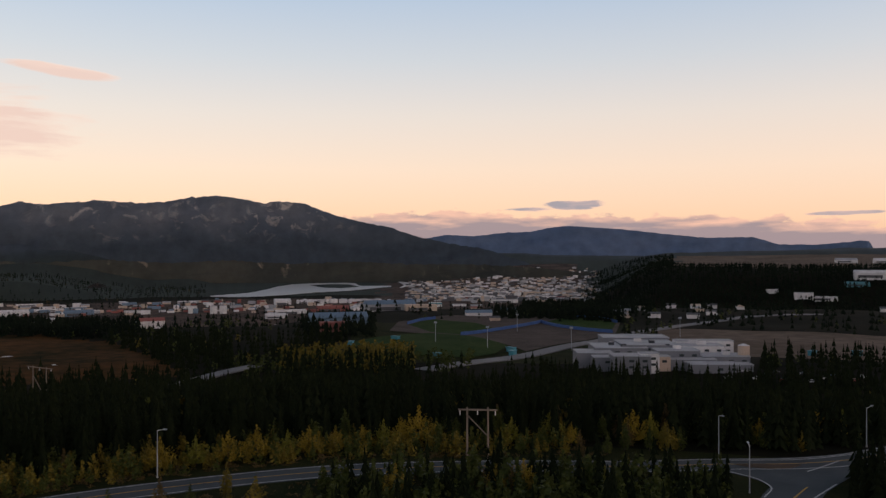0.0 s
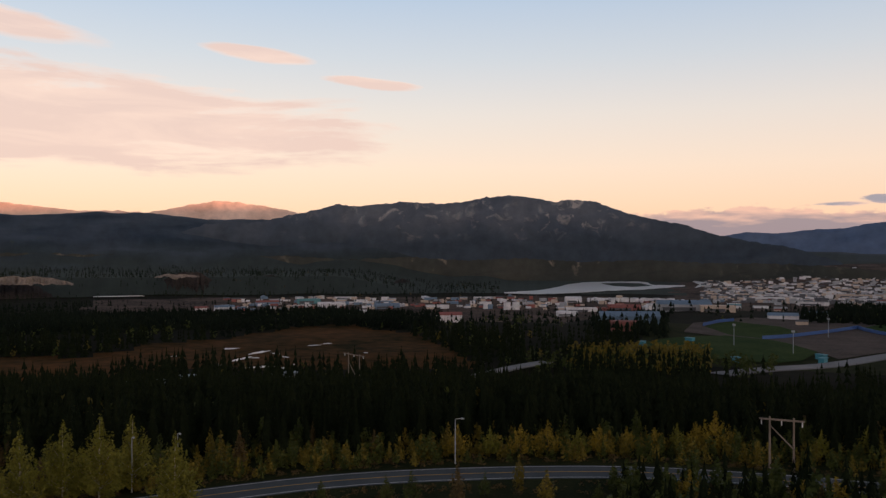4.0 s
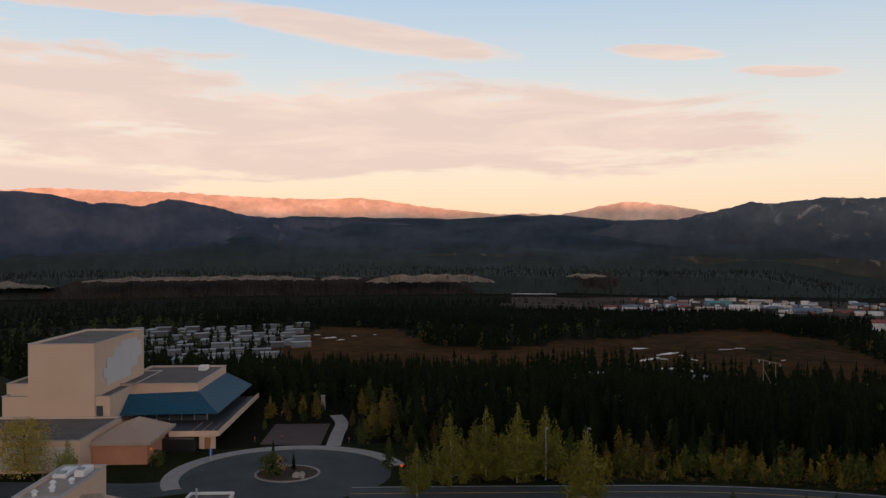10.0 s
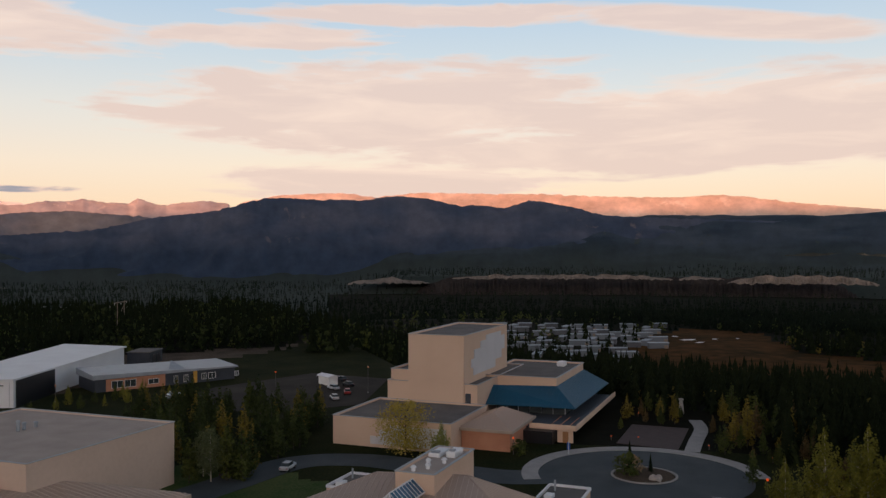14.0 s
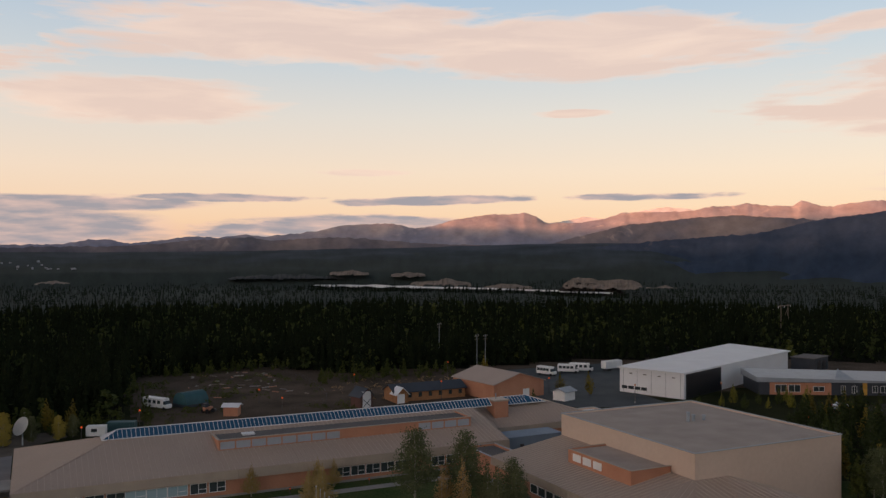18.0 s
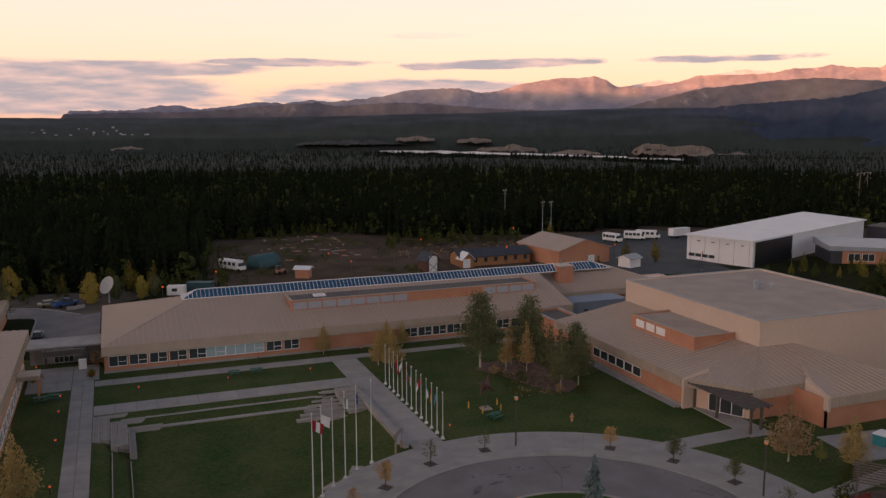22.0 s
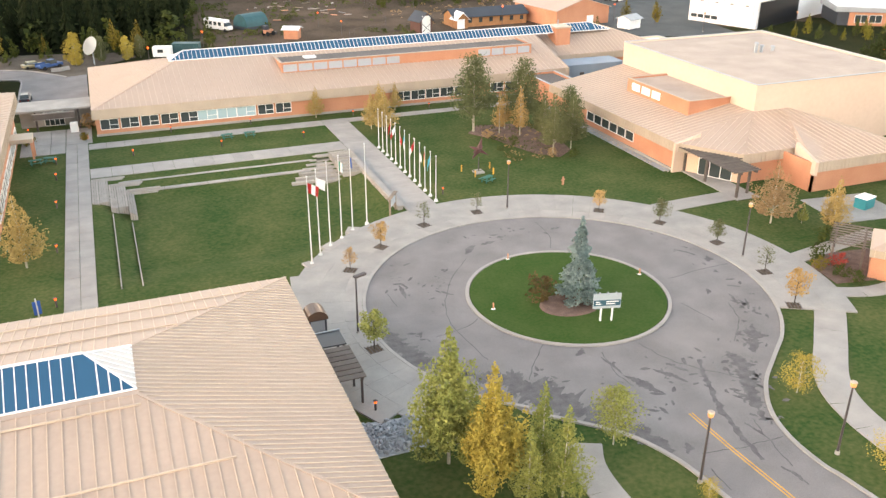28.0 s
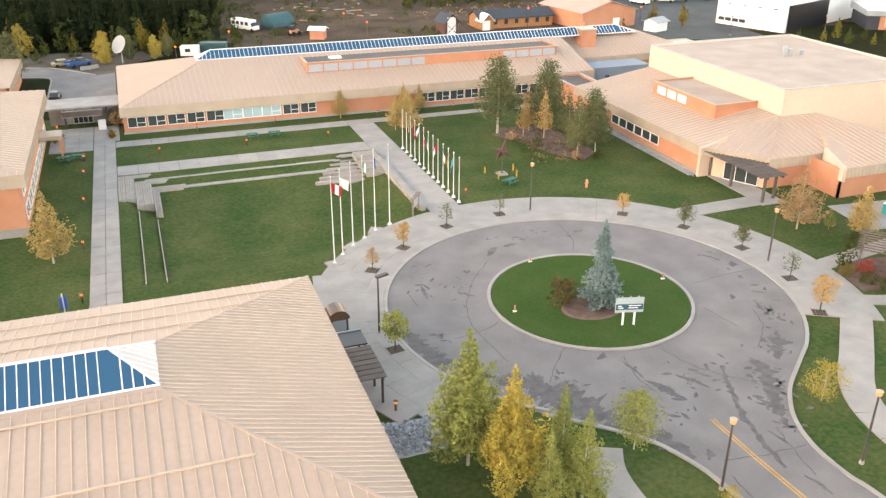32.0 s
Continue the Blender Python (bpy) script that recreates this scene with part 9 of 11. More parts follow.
for i in range(150):
    s = rt.uniform(0.18, 0.4)
    part_mesh("stone", stone_me, edge, Matrix.LocRotScale((rt.uniform(-0.4, 0.6), rt.uniform(-18, 18), 0.02), Euler((rt.random() * 6, rt.random() * 6, 0)), (s, s, s * 0.7)))

# trees between the gymnasium and the arts centre, along the drive and before the wood
MIDS = []
for i in range(120):
    f, w = rt.random(), rt.uniform(-22, 22)
    x, y = 112 + 70 * f + w * 0.62, 84 + 46 * f - w * 0.78
    if not (108 < x < 180 and 86 < y and x > 128 - 0.1 * y) or (x > 150 and y < 92):
        continue
    MIDS.append((x, y, rt.uniform(6.0, 10.5), ("dark", "dark", "dark", "olive", "dark", "dark", "gold")[i % 7]))
for i in range(90):
    x, y = rt.uniform(150, 208), rt.uniform(96, 162)
    if (x > 192 and y < 126) or y > 128 or x - y > 62:
        continue
    MIDS.append((x, y, rt.uniform(3.0, 5.0) if y > 124 else rt.uniform(5.5, 9.0), ("dark", "dark", "dark", "dark", "olive", "dark", "gold")[i % 7]))
ROAD_ASPEN = []
for s_ in (311, 312, 313):
    V, F, C = aspen_crown(5200, s_, 0.42, 0.0155, 0.05, 22)
    ROAD_ASPEN.append((mesh_np("crown", V * 10, F, WILLOW), trunk_mesh("trunk", 10, 0.13, BARK, C)))
for i, (x, y, h) in enumerate(((137.5, -1.0, 9.2), (144.0, -6.8, 12.6), (146.8, -13.0, 13.0), (145.2, -18.2, 14.0), (131.0, -27.0, 12.8), (148.6, -23.8, 12.6))):
    tree("aspen_tree", "bright yellow-green aspen beside the curving road", *ROAD_ASPEN[i % 3], (x, y, ground_z(x, y) - 0.1), 70 * i, "roadside aspens", h / 10)
MIDS += [(153, 4.0, 6.5, "olive"), (160, -12, 8.0, "olive")]
for i in range(90):                       # shrubby birches on the far side of the road
    k = rt.randrange(4, len(big_road) - 22)
    (xa, ya), (xb, yb) = big_road[k], big_road[k + 1]
    d = Vector((xb - xa, yb - ya)).normalized()
    o = rt.uniform(9, 30) ** 1.0
    MIDS.append((xa - d.y * o, ya + d.x * o, rt.uniform(4.0, 8.0), ("olive", "olive", "gold", "olive", "rust")[i % 5]))
for i in range(24):                        # on the near side
    k = rt.randrange(18, len(big_road) - 20)
    (xa, ya), (xb, yb) = big_road[k], big_road[k + 1]
    d = Vector((xb - xa, yb - ya)).normalized()
    o = -rt.uniform(9, 22)
    MIDS.append((xa - d.y * o, ya + d.x * o, rt.uniform(3.5, 7.5), ("olive", "gold", "olive", "rust")[i % 4]))
for i in range(26):                        # round the arts forecourt and the yard
    MIDS.append((rt.uniform(172, 214), rt.uniform(-8, 12), rt.uniform(5, 9), ("olive", "gold", "rust")[i % 3]))
for x, y in ((200, 22), (206, 26), (214, 30), (201, 33), (224, 34), (134, 246), (118, 190), (140, 196), (137, 206), (-12, 214), (-6, 215), (3, 207), (8, 206), (-25, 216), (-32, 212)):
    MIDS.append((x, y, rt.uniform(4.5, 8.5), ("gold", "olive", "gold")[(x * 7) % 3]))
for x, y in ((168, 170), (173, 166), (177, 163), (184, 160), (162, 168), (190, 156), (157, 171), (170, 160), (176, 158), (182, 165), (165, 163)):
    MIDS.append((x, y, rt.uniform(3.2, 5.6), ("bright", "olive")[x % 2]))
for i in range(70):                        # low dark planting round the forecourt
    x, y = rt.uniform(166, 216), rt.uniform(-8, 33)
    if not (173 < x < 198 and 17 < y < 32) and abs(y - 16) > 2.6 and math.hypot(x - 152.5, y - 22) > 24:
        MIDS.append((x, y, rt.uniform(2.2, 5.5), ("dark", "dark", "dark", "rust", "olive")[i % 5]))
for x, y, h, key in MIDS:
    if az_of(x, y) > 16 and 136 < math.hypot(x, y) < 184:        # the junction stays clear
        continue
    c, t = MID[key, rt.randrange(2)]
    tree("broadleaf_tree", COLOUR_WORD[key] + " autumn birch at the edge of the wood", c, t, (x, y, ground_z(x, y) - 0.05), rt.uniform(0, 360), "birches", h / 10)


def off_road(x, y, gap=7.5):
    return all((x - a) ** 2 + (y - b) ** 2 > gap * gap for a, b in big_road[::2])


LANE = [(-20.5, 378), (-19.5, 384), (-17.6, 410), (-15.0, 446), (-12.5, 475)]      # the road that winds down through the wood


JUNCTION = [(16, 172), (18, 178), (22.5, 183), (25.4, 191.5), (28, 203), (34, 230)]   # far verge of the road at the junction


def wood_here(x, y):
    """Whether spruces stand at this place."""
    r, az = math.hypot(x, y), az_of(x, y)
    if r < 163 or r > 2900 or (az > 16 and r < table(JUNCTION, az)) or (-15.6 < az < -1.6 and 1960 < r < 2900):
        return False
    if -20.5 < az < -12 and 395 < r < 478 and abs(r - table(LANE, az)) < (16 if r > table(LANE, az) else 46):
        return False
    if not off_road(x, y, 17.0 if -22 < az < 16 else 8.0):
        return False
    if math.hypot(x - AC[0], y - AC[1]) < 27 or (150 < x < 226 and 34 < y < 92) or (160 < x < 216 and 0 < y < 36):
        return False
    if az < -70 and y > 60 and y < table(NORTH, x) and r < 330:
        return False
    if az < -84 and y < 150:
        return False
    if -98.8 < az < -90.2 and 1440 < r < 1720:          # a small housing estate
        return rt.random() < 0.06
    zn = zone(x, y)
    if zn == 5:
        return rt.random() < 0.12
    if zn in (3, 4, 6, 8) and r > 240:
        return False
    if -70 < az < -54 and 430 < r < 740:
        return rt.random() < 0.16
    if -2 < az < 30 and 385 < r < 1080:
        if 8 < az < 20.5 and r < 600:
            return False
        if az > 5 and r > 800:
            return rt.random() < 0.45
        return rt.random() < (0.5 if az > 12 else 0.12)
    if -14 < az < -2 and 480 < r < 900:
        return rt.random() < 0.35
    return True


def sample(n, az0, az1, r0, r1):
    out = []
    for _ in range(n):
        az = rt.uniform(az0, az1)
        r = math.sqrt(rt.uniform(r0 * r0, r1 * r1))
        x, y, _z = spot(az, r)
        if wood_here(x, y):
            out.append((x, y))
    return out


def forest(name, label, places, templates, mat, h0, h1, lift=0.0):
    """Many trees in one mesh."""
    Vs, Fs, base = [], [], 0
    for x, y in places:
        V, F = templates[rt.randrange(len(templates))]
        h = rt.uniform(h0, h1) * (0.72 if rt.random() < 0.25 else 1.0)
        a = rt.uniform(0, 6.283)
        w = h * rt.uniform(0.85, 1.2)
        c, s = math.cos(a) * w, math.sin(a) * w
        M = np.array(((c, -s, 0), (s, c, 0), (0, 0, h)))
        P = V @ M.T + np.array((x, y, ground_z(x, y) - 0.3 + lift))
        Vs.append(P)
        Fs.append(F + base)
        base += len(V)
    ob = new(name, mesh_np(name, np.concatenate(Vs), np.concatenate(Fs), mat))
    return tagged(ob, label, "forest", kind="stuff")


near_places = sample(4300, -62, 30, 163, 300) + sample(4500, -150, -62, 200, 330)
near_places.sort(key=lambda p: p[0] ** 2 + p[1] ** 2)
for x, y in near_places[:190]:
    c, t = CONE[rt.randrange(3)]
    tree("spruce_tree", "dark narrow spruce at the edge of the wood", c, t, (x, y, ground_z(x, y) - 0.2), rt.uniform(0, 360), "spruces", rt.uniform(0.75, 1.25))
LOD1 = [conifer_arrays(6, 5, 80 + s, 0.15 + 0.015 * s) for s in range(4)]
LOD2 = [conifer_arrays(4, 5, 90 + s, 0.17) for s in range(3)]
LOD3 = [conifer_arrays(3, 4, 95 + s, 0.22) for s in range(2)]
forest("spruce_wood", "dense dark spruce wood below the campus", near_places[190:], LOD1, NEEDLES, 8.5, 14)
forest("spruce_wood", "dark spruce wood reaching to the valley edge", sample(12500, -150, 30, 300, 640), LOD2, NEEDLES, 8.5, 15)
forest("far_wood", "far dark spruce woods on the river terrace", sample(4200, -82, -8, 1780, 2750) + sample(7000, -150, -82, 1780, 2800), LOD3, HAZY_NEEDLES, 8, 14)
forest("far_wood", "belt of dark spruces along the edge of the shelf", sample(3400, -62, -19.5, 690, 900), LOD3, FAR_NEEDLES, 9, 14)
forest("far_wood", "dark spruces on the steep bank under the airfield", [spot(rt.uniform(8.6 + 1.5 * rt.random(), 30), rt.uniform(1280, 1765))[:2] for _ in range(3000)] + [spot(rt.uniform(9.0 + 1.2 * rt.random(), 15.2), rt.uniform(1740, 3000))[:2] for _ in range(1900)], LOD3, FAR_NEEDLES, 9, 15)
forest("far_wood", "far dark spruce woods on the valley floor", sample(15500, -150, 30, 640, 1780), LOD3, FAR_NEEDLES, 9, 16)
GOLD_LOD = [leaf_arrays(46, 120 + s, 5, 0.36, 0.10, 0.2)[:2] for s in range(3)]
forest("autumn_birches", "golden birches scattered through the spruce wood", [p for p in sample(1300, -60, 30, 190, 620) if rt.random() < 0.16], GOLD_LOD, GOLD, 5, 8)
forest("autumn_birches", "yellow-green birches scattered through the wood", [p for p in sample(2200, -150, 30, 190, 900) if rt.random() < 0.5], GOLD_LOD, OLIVE, 5, 9)

forest("autumn_birches", "dull green birches in the northern wood", [p for p in sample(2600, -150, -62, 215, 620) if rt.random() < 0.5], GOLD_LOD, DEEP_LEAF, 6, 11)
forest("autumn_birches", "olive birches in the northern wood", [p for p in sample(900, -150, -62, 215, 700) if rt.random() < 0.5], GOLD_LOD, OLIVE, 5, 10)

BUSH = [aspen_crown(130, 140 + s, 0.40, 0.062, 0.02, 6)[:2] for s in range(4)]


def band_places(n, k0, k1, o0, o1):
    out = []
    for _ in range(n):
        k = rt.randrange(k0, k1)
        (xa, ya), (xb, yb) = big_road[k], big_road[k + 1]
        d = Vector((xb - xa, yb - ya)).normalized()
        o = rt.uniform(o0, o1)
        x, y = xa - d.y * o + rt.uniform(-3, 3), ya + d.x * o + rt.uniform(-3, 3)
        if off_road(x, y, 6.5) and math.hypot(x - AC[0], y - AC[1]) > 24:
            out.append((x, y))
    return out


forest("willow_thicket", "dense olive autumn willow thicket along the road", band_places(420, 8, 56, 8, 30), BUSH, OLIVE, 2.8, 5.8)
forest("willow_thicket", "golden autumn willow thicket along the road", band_places(300, 8, 56, 8, 24), BUSH, GOLD, 2.4, 5.0)
near_side = [p for p in (spot(rt.uniform(-8.5, 18.5), rt.uniform(118, 153))[:2] for _ in range(470)) if off_road(p[0], p[1], 6.5)]
forest("willow_thicket", "dark olive thicket on the near side of the road", near_side[:230], BUSH, OLIVE, 3.5, 7.5)
forest("spruce_wood", "young dark spruces in the roadside thicket", near_side[230:350] + [spot(rt.uniform(25.6, 30), rt.uniform(146, 166))[:2] for _ in range(60)], LOD1, NEEDLES, 5, 10)
# wide golden birches beyond the road
WIDE_GOLD = []
for s_ in (341, 342, 343):
    V, F, C = aspen_crown(1700, s_, 0.62, 0.026, 0.16, 18)
    WIDE_GOLD.append((mesh_np("crown", V * 7, F, (ROAD_GOLD, ROAD_GOLD, WILLOW)[s_ % 3]), trunk_mesh("trunk", 7, 0.11, DARK_BARK, C)))
for i, (a, r, h) in enumerate(((7.2, 178, 7.0), (8.6, 176, 5.2), (12.6, 181, 7.6), (13.7, 182, 7.0), (20.4, 190, 5.6), (23.6, 202, 8.0), (25.2, 206, 7.4), (-1.6, 176, 8.4), (-2.8, 175, 6.4), (-4.0, 173, 6.0), (-7.2, 170, 5.6), (-9.0, 168, 6.4), (-10.4, 166, 6.0), (-12.4, 166, 7.2), (-14.2, 164, 6.8), (-16.2, 164, 6.2), (-18.4, 163, 6.6), (-5.4, 172, 5.4), (4.6, 176, 6.0), (5.4, 141, 6.0), (3.6, 140, 5.4), (10.8, 141, 5.2), (-3.2, 136, 6.4))):
    x, y, _z = spot(a, r)
    tree("birch_tree", "wide golden autumn birch beside the road", *WIDE_GOLD[i % 3], (x, y, ground_z(x, y) - 0.1), 47 * i, "roadside birches", h / 7)
forest("dry_brush", "low dry brush on the road verges", band_places(500, 0, 60, 5.5, 10) + band_places(400, 0, 60, -12, -5.5), [full_crown(24, 150 + s, "round", 0.8, 0.22, 0.0)[:2] for s in range(3)], BROWN_LEAF, 0.4, 1.2)

yard_spots = [(rt.uniform(22, 76), rt.uniform(203, 292)) for _ in range(420)]
yard_spots = [p for p in yard_spots if noise.noise(Vector((p[0] * 0.07, p[1] * 0.07, 2))) > 0.02]
forest("dry_brush", "low weeds and brush in the dirt yard", yard_spots, [full_crown(30, 160 + s, "round", 0.9, 0.2, 0.0)[:2] for s in range(3)], OLIVE, 0.5, 1.7)
ring = [(rt.uniform(16, 28), rt.uniform(205, 285)) for _ in range(40)] + [(rt.uniform(30, 80), rt.uniform(284, 296)) for _ in range(50)] + [(rt.uniform(78, 128), rt.uniform(246, 262)) for _ in range(46)] + [(rt.uniform(-20, 20), rt.uniform(203, 216)) for _ in range(30)]
forest("willow_thicket", "yellow-green willow thicket round the dirt yard", ring, BUSH, OLIVE, 2.5, 6.0)
forest("dry_brush", "dry weeds on the yard's bank", [(rt.uniform(78, 128), rt.uniform(216, 250)) for _ in range(160)], [full_crown(30, 170 + s, "round", 0.9, 0.2, 0.0)[:2] for s in range(3)], RUST, 0.4, 1.1)

bed_spots = []
for _ in range(260):
    x, y = rt.uniform(53.5, 65.2), rt.uniform(105.8, 124.5)
    if abs((x - 59.6) - 0.18 * (115 - y) * -1) < 5.0:
        bed_spots.append((x, y))
forest("ground_cover", "low russet and green ground cover in the tree bed", bed_spots[::2], [full_crown(26, 180 + s, "round", 0.9, 0.16, 0.0)[:2] for s in range(3)], OLIVE, 0.35, 0.9)
forest("ground_cover", "dry brown ground cover in the tree bed", bed_spots[1::2], [full_crown(26, 190 + s, "round", 0.9, 0.16, 0.0)[:2] for s in range(3)], RUST, 0.25, 0.7)

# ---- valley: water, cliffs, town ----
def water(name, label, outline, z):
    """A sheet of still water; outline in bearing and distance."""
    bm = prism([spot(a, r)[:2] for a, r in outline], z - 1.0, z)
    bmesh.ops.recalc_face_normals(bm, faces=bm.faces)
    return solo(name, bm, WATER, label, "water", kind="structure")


def reach(pairs, z):
    """Bearing and distance of places given by bearing and degrees below the horizon, on the level z."""
    return [(a, (40 - z) / math.tan(radians(e))) for a, e in pairs]


def ragged(line, n, amount, seed):
    """A bank line with more points and a torn edge."""
    out = []
    for i in range(n + 1):
        a = line[0][0] + (line[-1][0] - line[0][0]) * i / n
        out.append((a, table(line, a) * (1 + amount * noise.noise(Vector((a * 2.3, seed, 0))))))
    return out


RIVER_FAR = reach([(-15.3, 2.92), (-12.9, 2.77), (-11.8, 2.57), (-11.0, 2.36), (-9.95, 2.22), (-8.8, 2.17), (-6.6, 2.14), (-5.9, 2.18), (-5.6, 2.36), (-3.5, 2.36)], -66.5)
RIVER_NEAR = reach([(-15.3, 2.96), (-13.2, 3.02), (-11.8, 2.97), (-10.3, 2.90), (-8.5, 2.76), (-6.2, 2.66), (-4.7, 2.52), (-3.5, 2.40)], -66.5)
water("river", "pale winding river in the valley", ragged(RIVER_FAR, 60, 0.012, 1) + ragged(RIVER_NEAR, 60, 0.008, 5)[::-1], -66.5)
water("river", "bright bend of the river beyond the town", reach([(-3.1, 2.06), (-2.2, 2.16), (-1.8, 2.24), (-2.3, 2.36), (-2.9, 2.5), (-2.6, 2.3)], -66.5), -66.5)
solo("river_bar", prism([spot(a, r)[:2] for a, r in reach([(-8.9, 2.30), (-7.6, 2.24), (-6.3, 2.26), (-5.6, 2.42), (-6.8, 2.50), (-8.0, 2.46)], -66.4)], -70, -66.1), FAR_FOREST, "low grassy bar in the river", "river bar", kind="structure")
RIVER = [(-121.5, 2680, 110), (-118, 2645, 170), (-114, 2510, 120), (-110, 2420, 100), (-107.5, 2350, 60), (-105, 2280, 90), (-101.5, 2180, 70)]
far_bank, near_bank = [], []
for i in range(61):
    a = -121.5 + 20.0 * i / 60
    mid, wide = table([(p[0], p[1]) for p in RIVER], a), table([(p[0], p[2]) for p in RIVER], a)
    far_bank.append((a, mid + wide * (0.5 + 0.5 * noise.noise(Vector((a * 0.9, 0, 0))))))
    near_bank.append((a, mid - wide * (0.5 + 0.7 * noise.noise(Vector((a * 1.2, 4, 0))))))
water("river", "bright river below the pale bluffs", far_bank + near_bank[::-1], -61.5)
water("river", "thin strip of river before the bluffs", [(-41.6, 1985), (-39.2, 1980), (-38.8, 1966), (-40.2, 1962), (-41.8, 1968)], -62.6)
rw = random.Random(3)
for az, el, w, d, lean in ((-33.4, 6.55, 0.55, 6, 0), (-32.9, 7.25, 0.75, 9, 16), (-31.6, 6.85, 0.75, 9, 10), (-31.9, 7.18, 0.4, 4, 0), (-30.6, 6.95, 0.35, 4, -12), (-29.9, 7.2, 0.3, 7, -10), (-31.5, 7.85, 1.15, 6, 3), (-30.2, 7.95, 0.5, 6, -4),
                           (-28.1, 6.5, 0.55, 3, 5), (-27.2, 6.4, 0.45, 3, 3), (-36.8, 6.85, 0.45, 3, 0), (-24.6, 7.05, 0.14, 3, 0), (-54.0, 5.95, 0.55, 9, 4), (-53.3, 6.1, 0.3, 6, 8), (-54.9, 5.75, 0.25, 4, 0), (-52.4, 5.85, 0.2, 5, 0), (-51.0, 5.75, 0.12, 4, 0),
                           (-34.2, 7.6, 0.2, 4, 0), (-29.3, 7.7, 0.16, 4, 0)):
    r = 65.5 / math.tan(radians(el))
    n = 26
    out = []
    for i in range(n):
        a = 2 * math.pi * i / n
        k = 0.75 + 0.55 * noise.noise(Vector((math.cos(a) * 2.2, math.sin(a) * 2.2, az * 3))) + rw.uniform(-0.12, 0.12)
        da = w * k * math.cos(a)
        out.append((az + da, r + lean * da + 0.55 * d * k * math.sin(a)))
    zz = max(ground_z(*spot(a, q)[:2]) for a, q in out)
    water("marsh_pond", "small bright pool in the red marsh", out, zz + 0.12)

CLAY = material("pale_clay", (0.14, 0.112, 0.092), 1.0, scale=30, second=(0.32, 0.255, 0.205), fine=10, spec=0.05)
CLAY_DARK = material("brown_clay_slope", (0.026, 0.024, 0.023), 1.0, scale=40, second=(0.062, 0.05, 0.044), fine=10, spec=0.02)


def bluff(az0, az1, r, el_top, el_low, mat, label, wob=0.16, step=0.05, ends=2.4, lean=70, drop=0.5):
    """An eroded clay bluff: a gullied bank between two heights, its lower edge torn."""
    cols = max(8, int((az1 - az0) / step))
    rows = 7
    V, F = [], []
    for i in range(cols + 1):
        az = az0 + (az1 - az0) * i / cols
        fade = min(1.0, max(0.0, min(az - az0, az1 - az) / min(ends, 0.5 * (az1 - az0)))) ** 0.6
        rag = 0.5 * wob * noise.noise(Vector((az * 5.0, 3, r * 0.01))) + 0.3 * wob * noise.noise(Vector((az * 14.0, 8, 0)))
        top = el_low + (el_top - el_low) * fade + (wob * noise.noise(Vector((az * 1.3, r * 0.01, 0))) + 0.4 * rag) * fade
        low = min(top - 0.02, el_low - drop + 0.8 * wob * noise.noise(Vector((az * 2.3, 5, r * 0.01))) + rag)
        for j in range(rows):
            f = j / (rows - 1)
            g = (noise.noise(Vector((az * 6, f * 1.5, 2))) * 14 + noise.noise(Vector((az * 19, f * 1.2, 4))) * 7) * math.sin(math.pi * f)
            rr = r + lean * f + g
            el = low + (top - low) * f
            V.append(spot(az, rr, 40 + rr * math.tan(radians(el))))
    for i in range(cols):
        for j in range(rows - 1):
            a = i * rows + j
            F.append((a, a + rows, a + rows + 1, a + 1))
    me = mesh_from("clay_bluff", V, F, mat)
    return tagged(new("clay_bluff", me), label, "bluff", "clay bluffs")


bluff(-69.5, -55.0, 2030, -1.72, -1.98, CLAY, "thin pale clay rim along the river terrace", wob=0.14, ends=3, lean=25, drop=0.0)
bluff(-54.6, -51.8, 2030, -1.78, -1.98, CLAY, "broken pale clay rim on the terrace", ends=0.8, lean=25, drop=0.0)
bluff(-72.0, -44.0, 2060, -1.85, -2.7, CLAY_DARK, "brown scree slope under the pale bluff", ends=3)
bluff(-51.6, -42.9, 2030, -1.72, -2.2, CLAY, "pale clay bluff at the bend of the terrace", ends=2.0, lean=25, drop=0.0)
bluff(-38.6, -33.6, 2080, -1.5, -3.0, CLAY_DARK, "rounded brown clay bluff above the works", ends=2)
bluff(-38.2, -35.4, 2050, -1.62, -1.85, CLAY, "thin pale rim of clay on the brown bluff", ends=0.8, lean=20, drop=0.0)
bluff(-76.5, -71.0, 2080, -1.95, -2.3, CLAY, "pale broken clay rim in the woods", wob=0.2, drop=0.0)
for az0, az1, t in ((-32.0, -29.8, -1.75), (-22.7, -21.6, -2.0)):
    bluff(az0, az1, 2160, t, t - 0.25, CLAY_DARK, "small bare clay scar on the wooded slope", drop=0.0, lean=30)
bluff(-104.8, -99.6, 2250, -1.70, -2.25, CLAY, "tall pale clay bluff over the river", wob=0.2, ends=0.7, drop=0.1)
bluff(-105.6, -100.4, 2215, -2.05, -3.1, CLAY_DARK, "brown scree slope under the tall bluff", wob=0.3, ends=1.2, drop=0.2)
bluff(-115.0, -110.9, 2640, -1.78, -2.1, CLAY, "sandy bluff on the river bank", wob=0.2, ends=1.2, drop=0.1)
bluff(-110.0, -106.8, 2500, -2.1, -2.3, CLAY, "low sandy bank of the river", ends=1.2, drop=0.15)
bluff(-120.4, -117.8, 2800, -1.2, -1.34, CLAY, "pale clearing on the far wooded bank", ends=1, drop=0.15)
bluff(-116.3, -114.0, 2800, -1.3, -1.46, CLAY, "pale sandy cutting in the far woods", ends=1, drop=0.15)
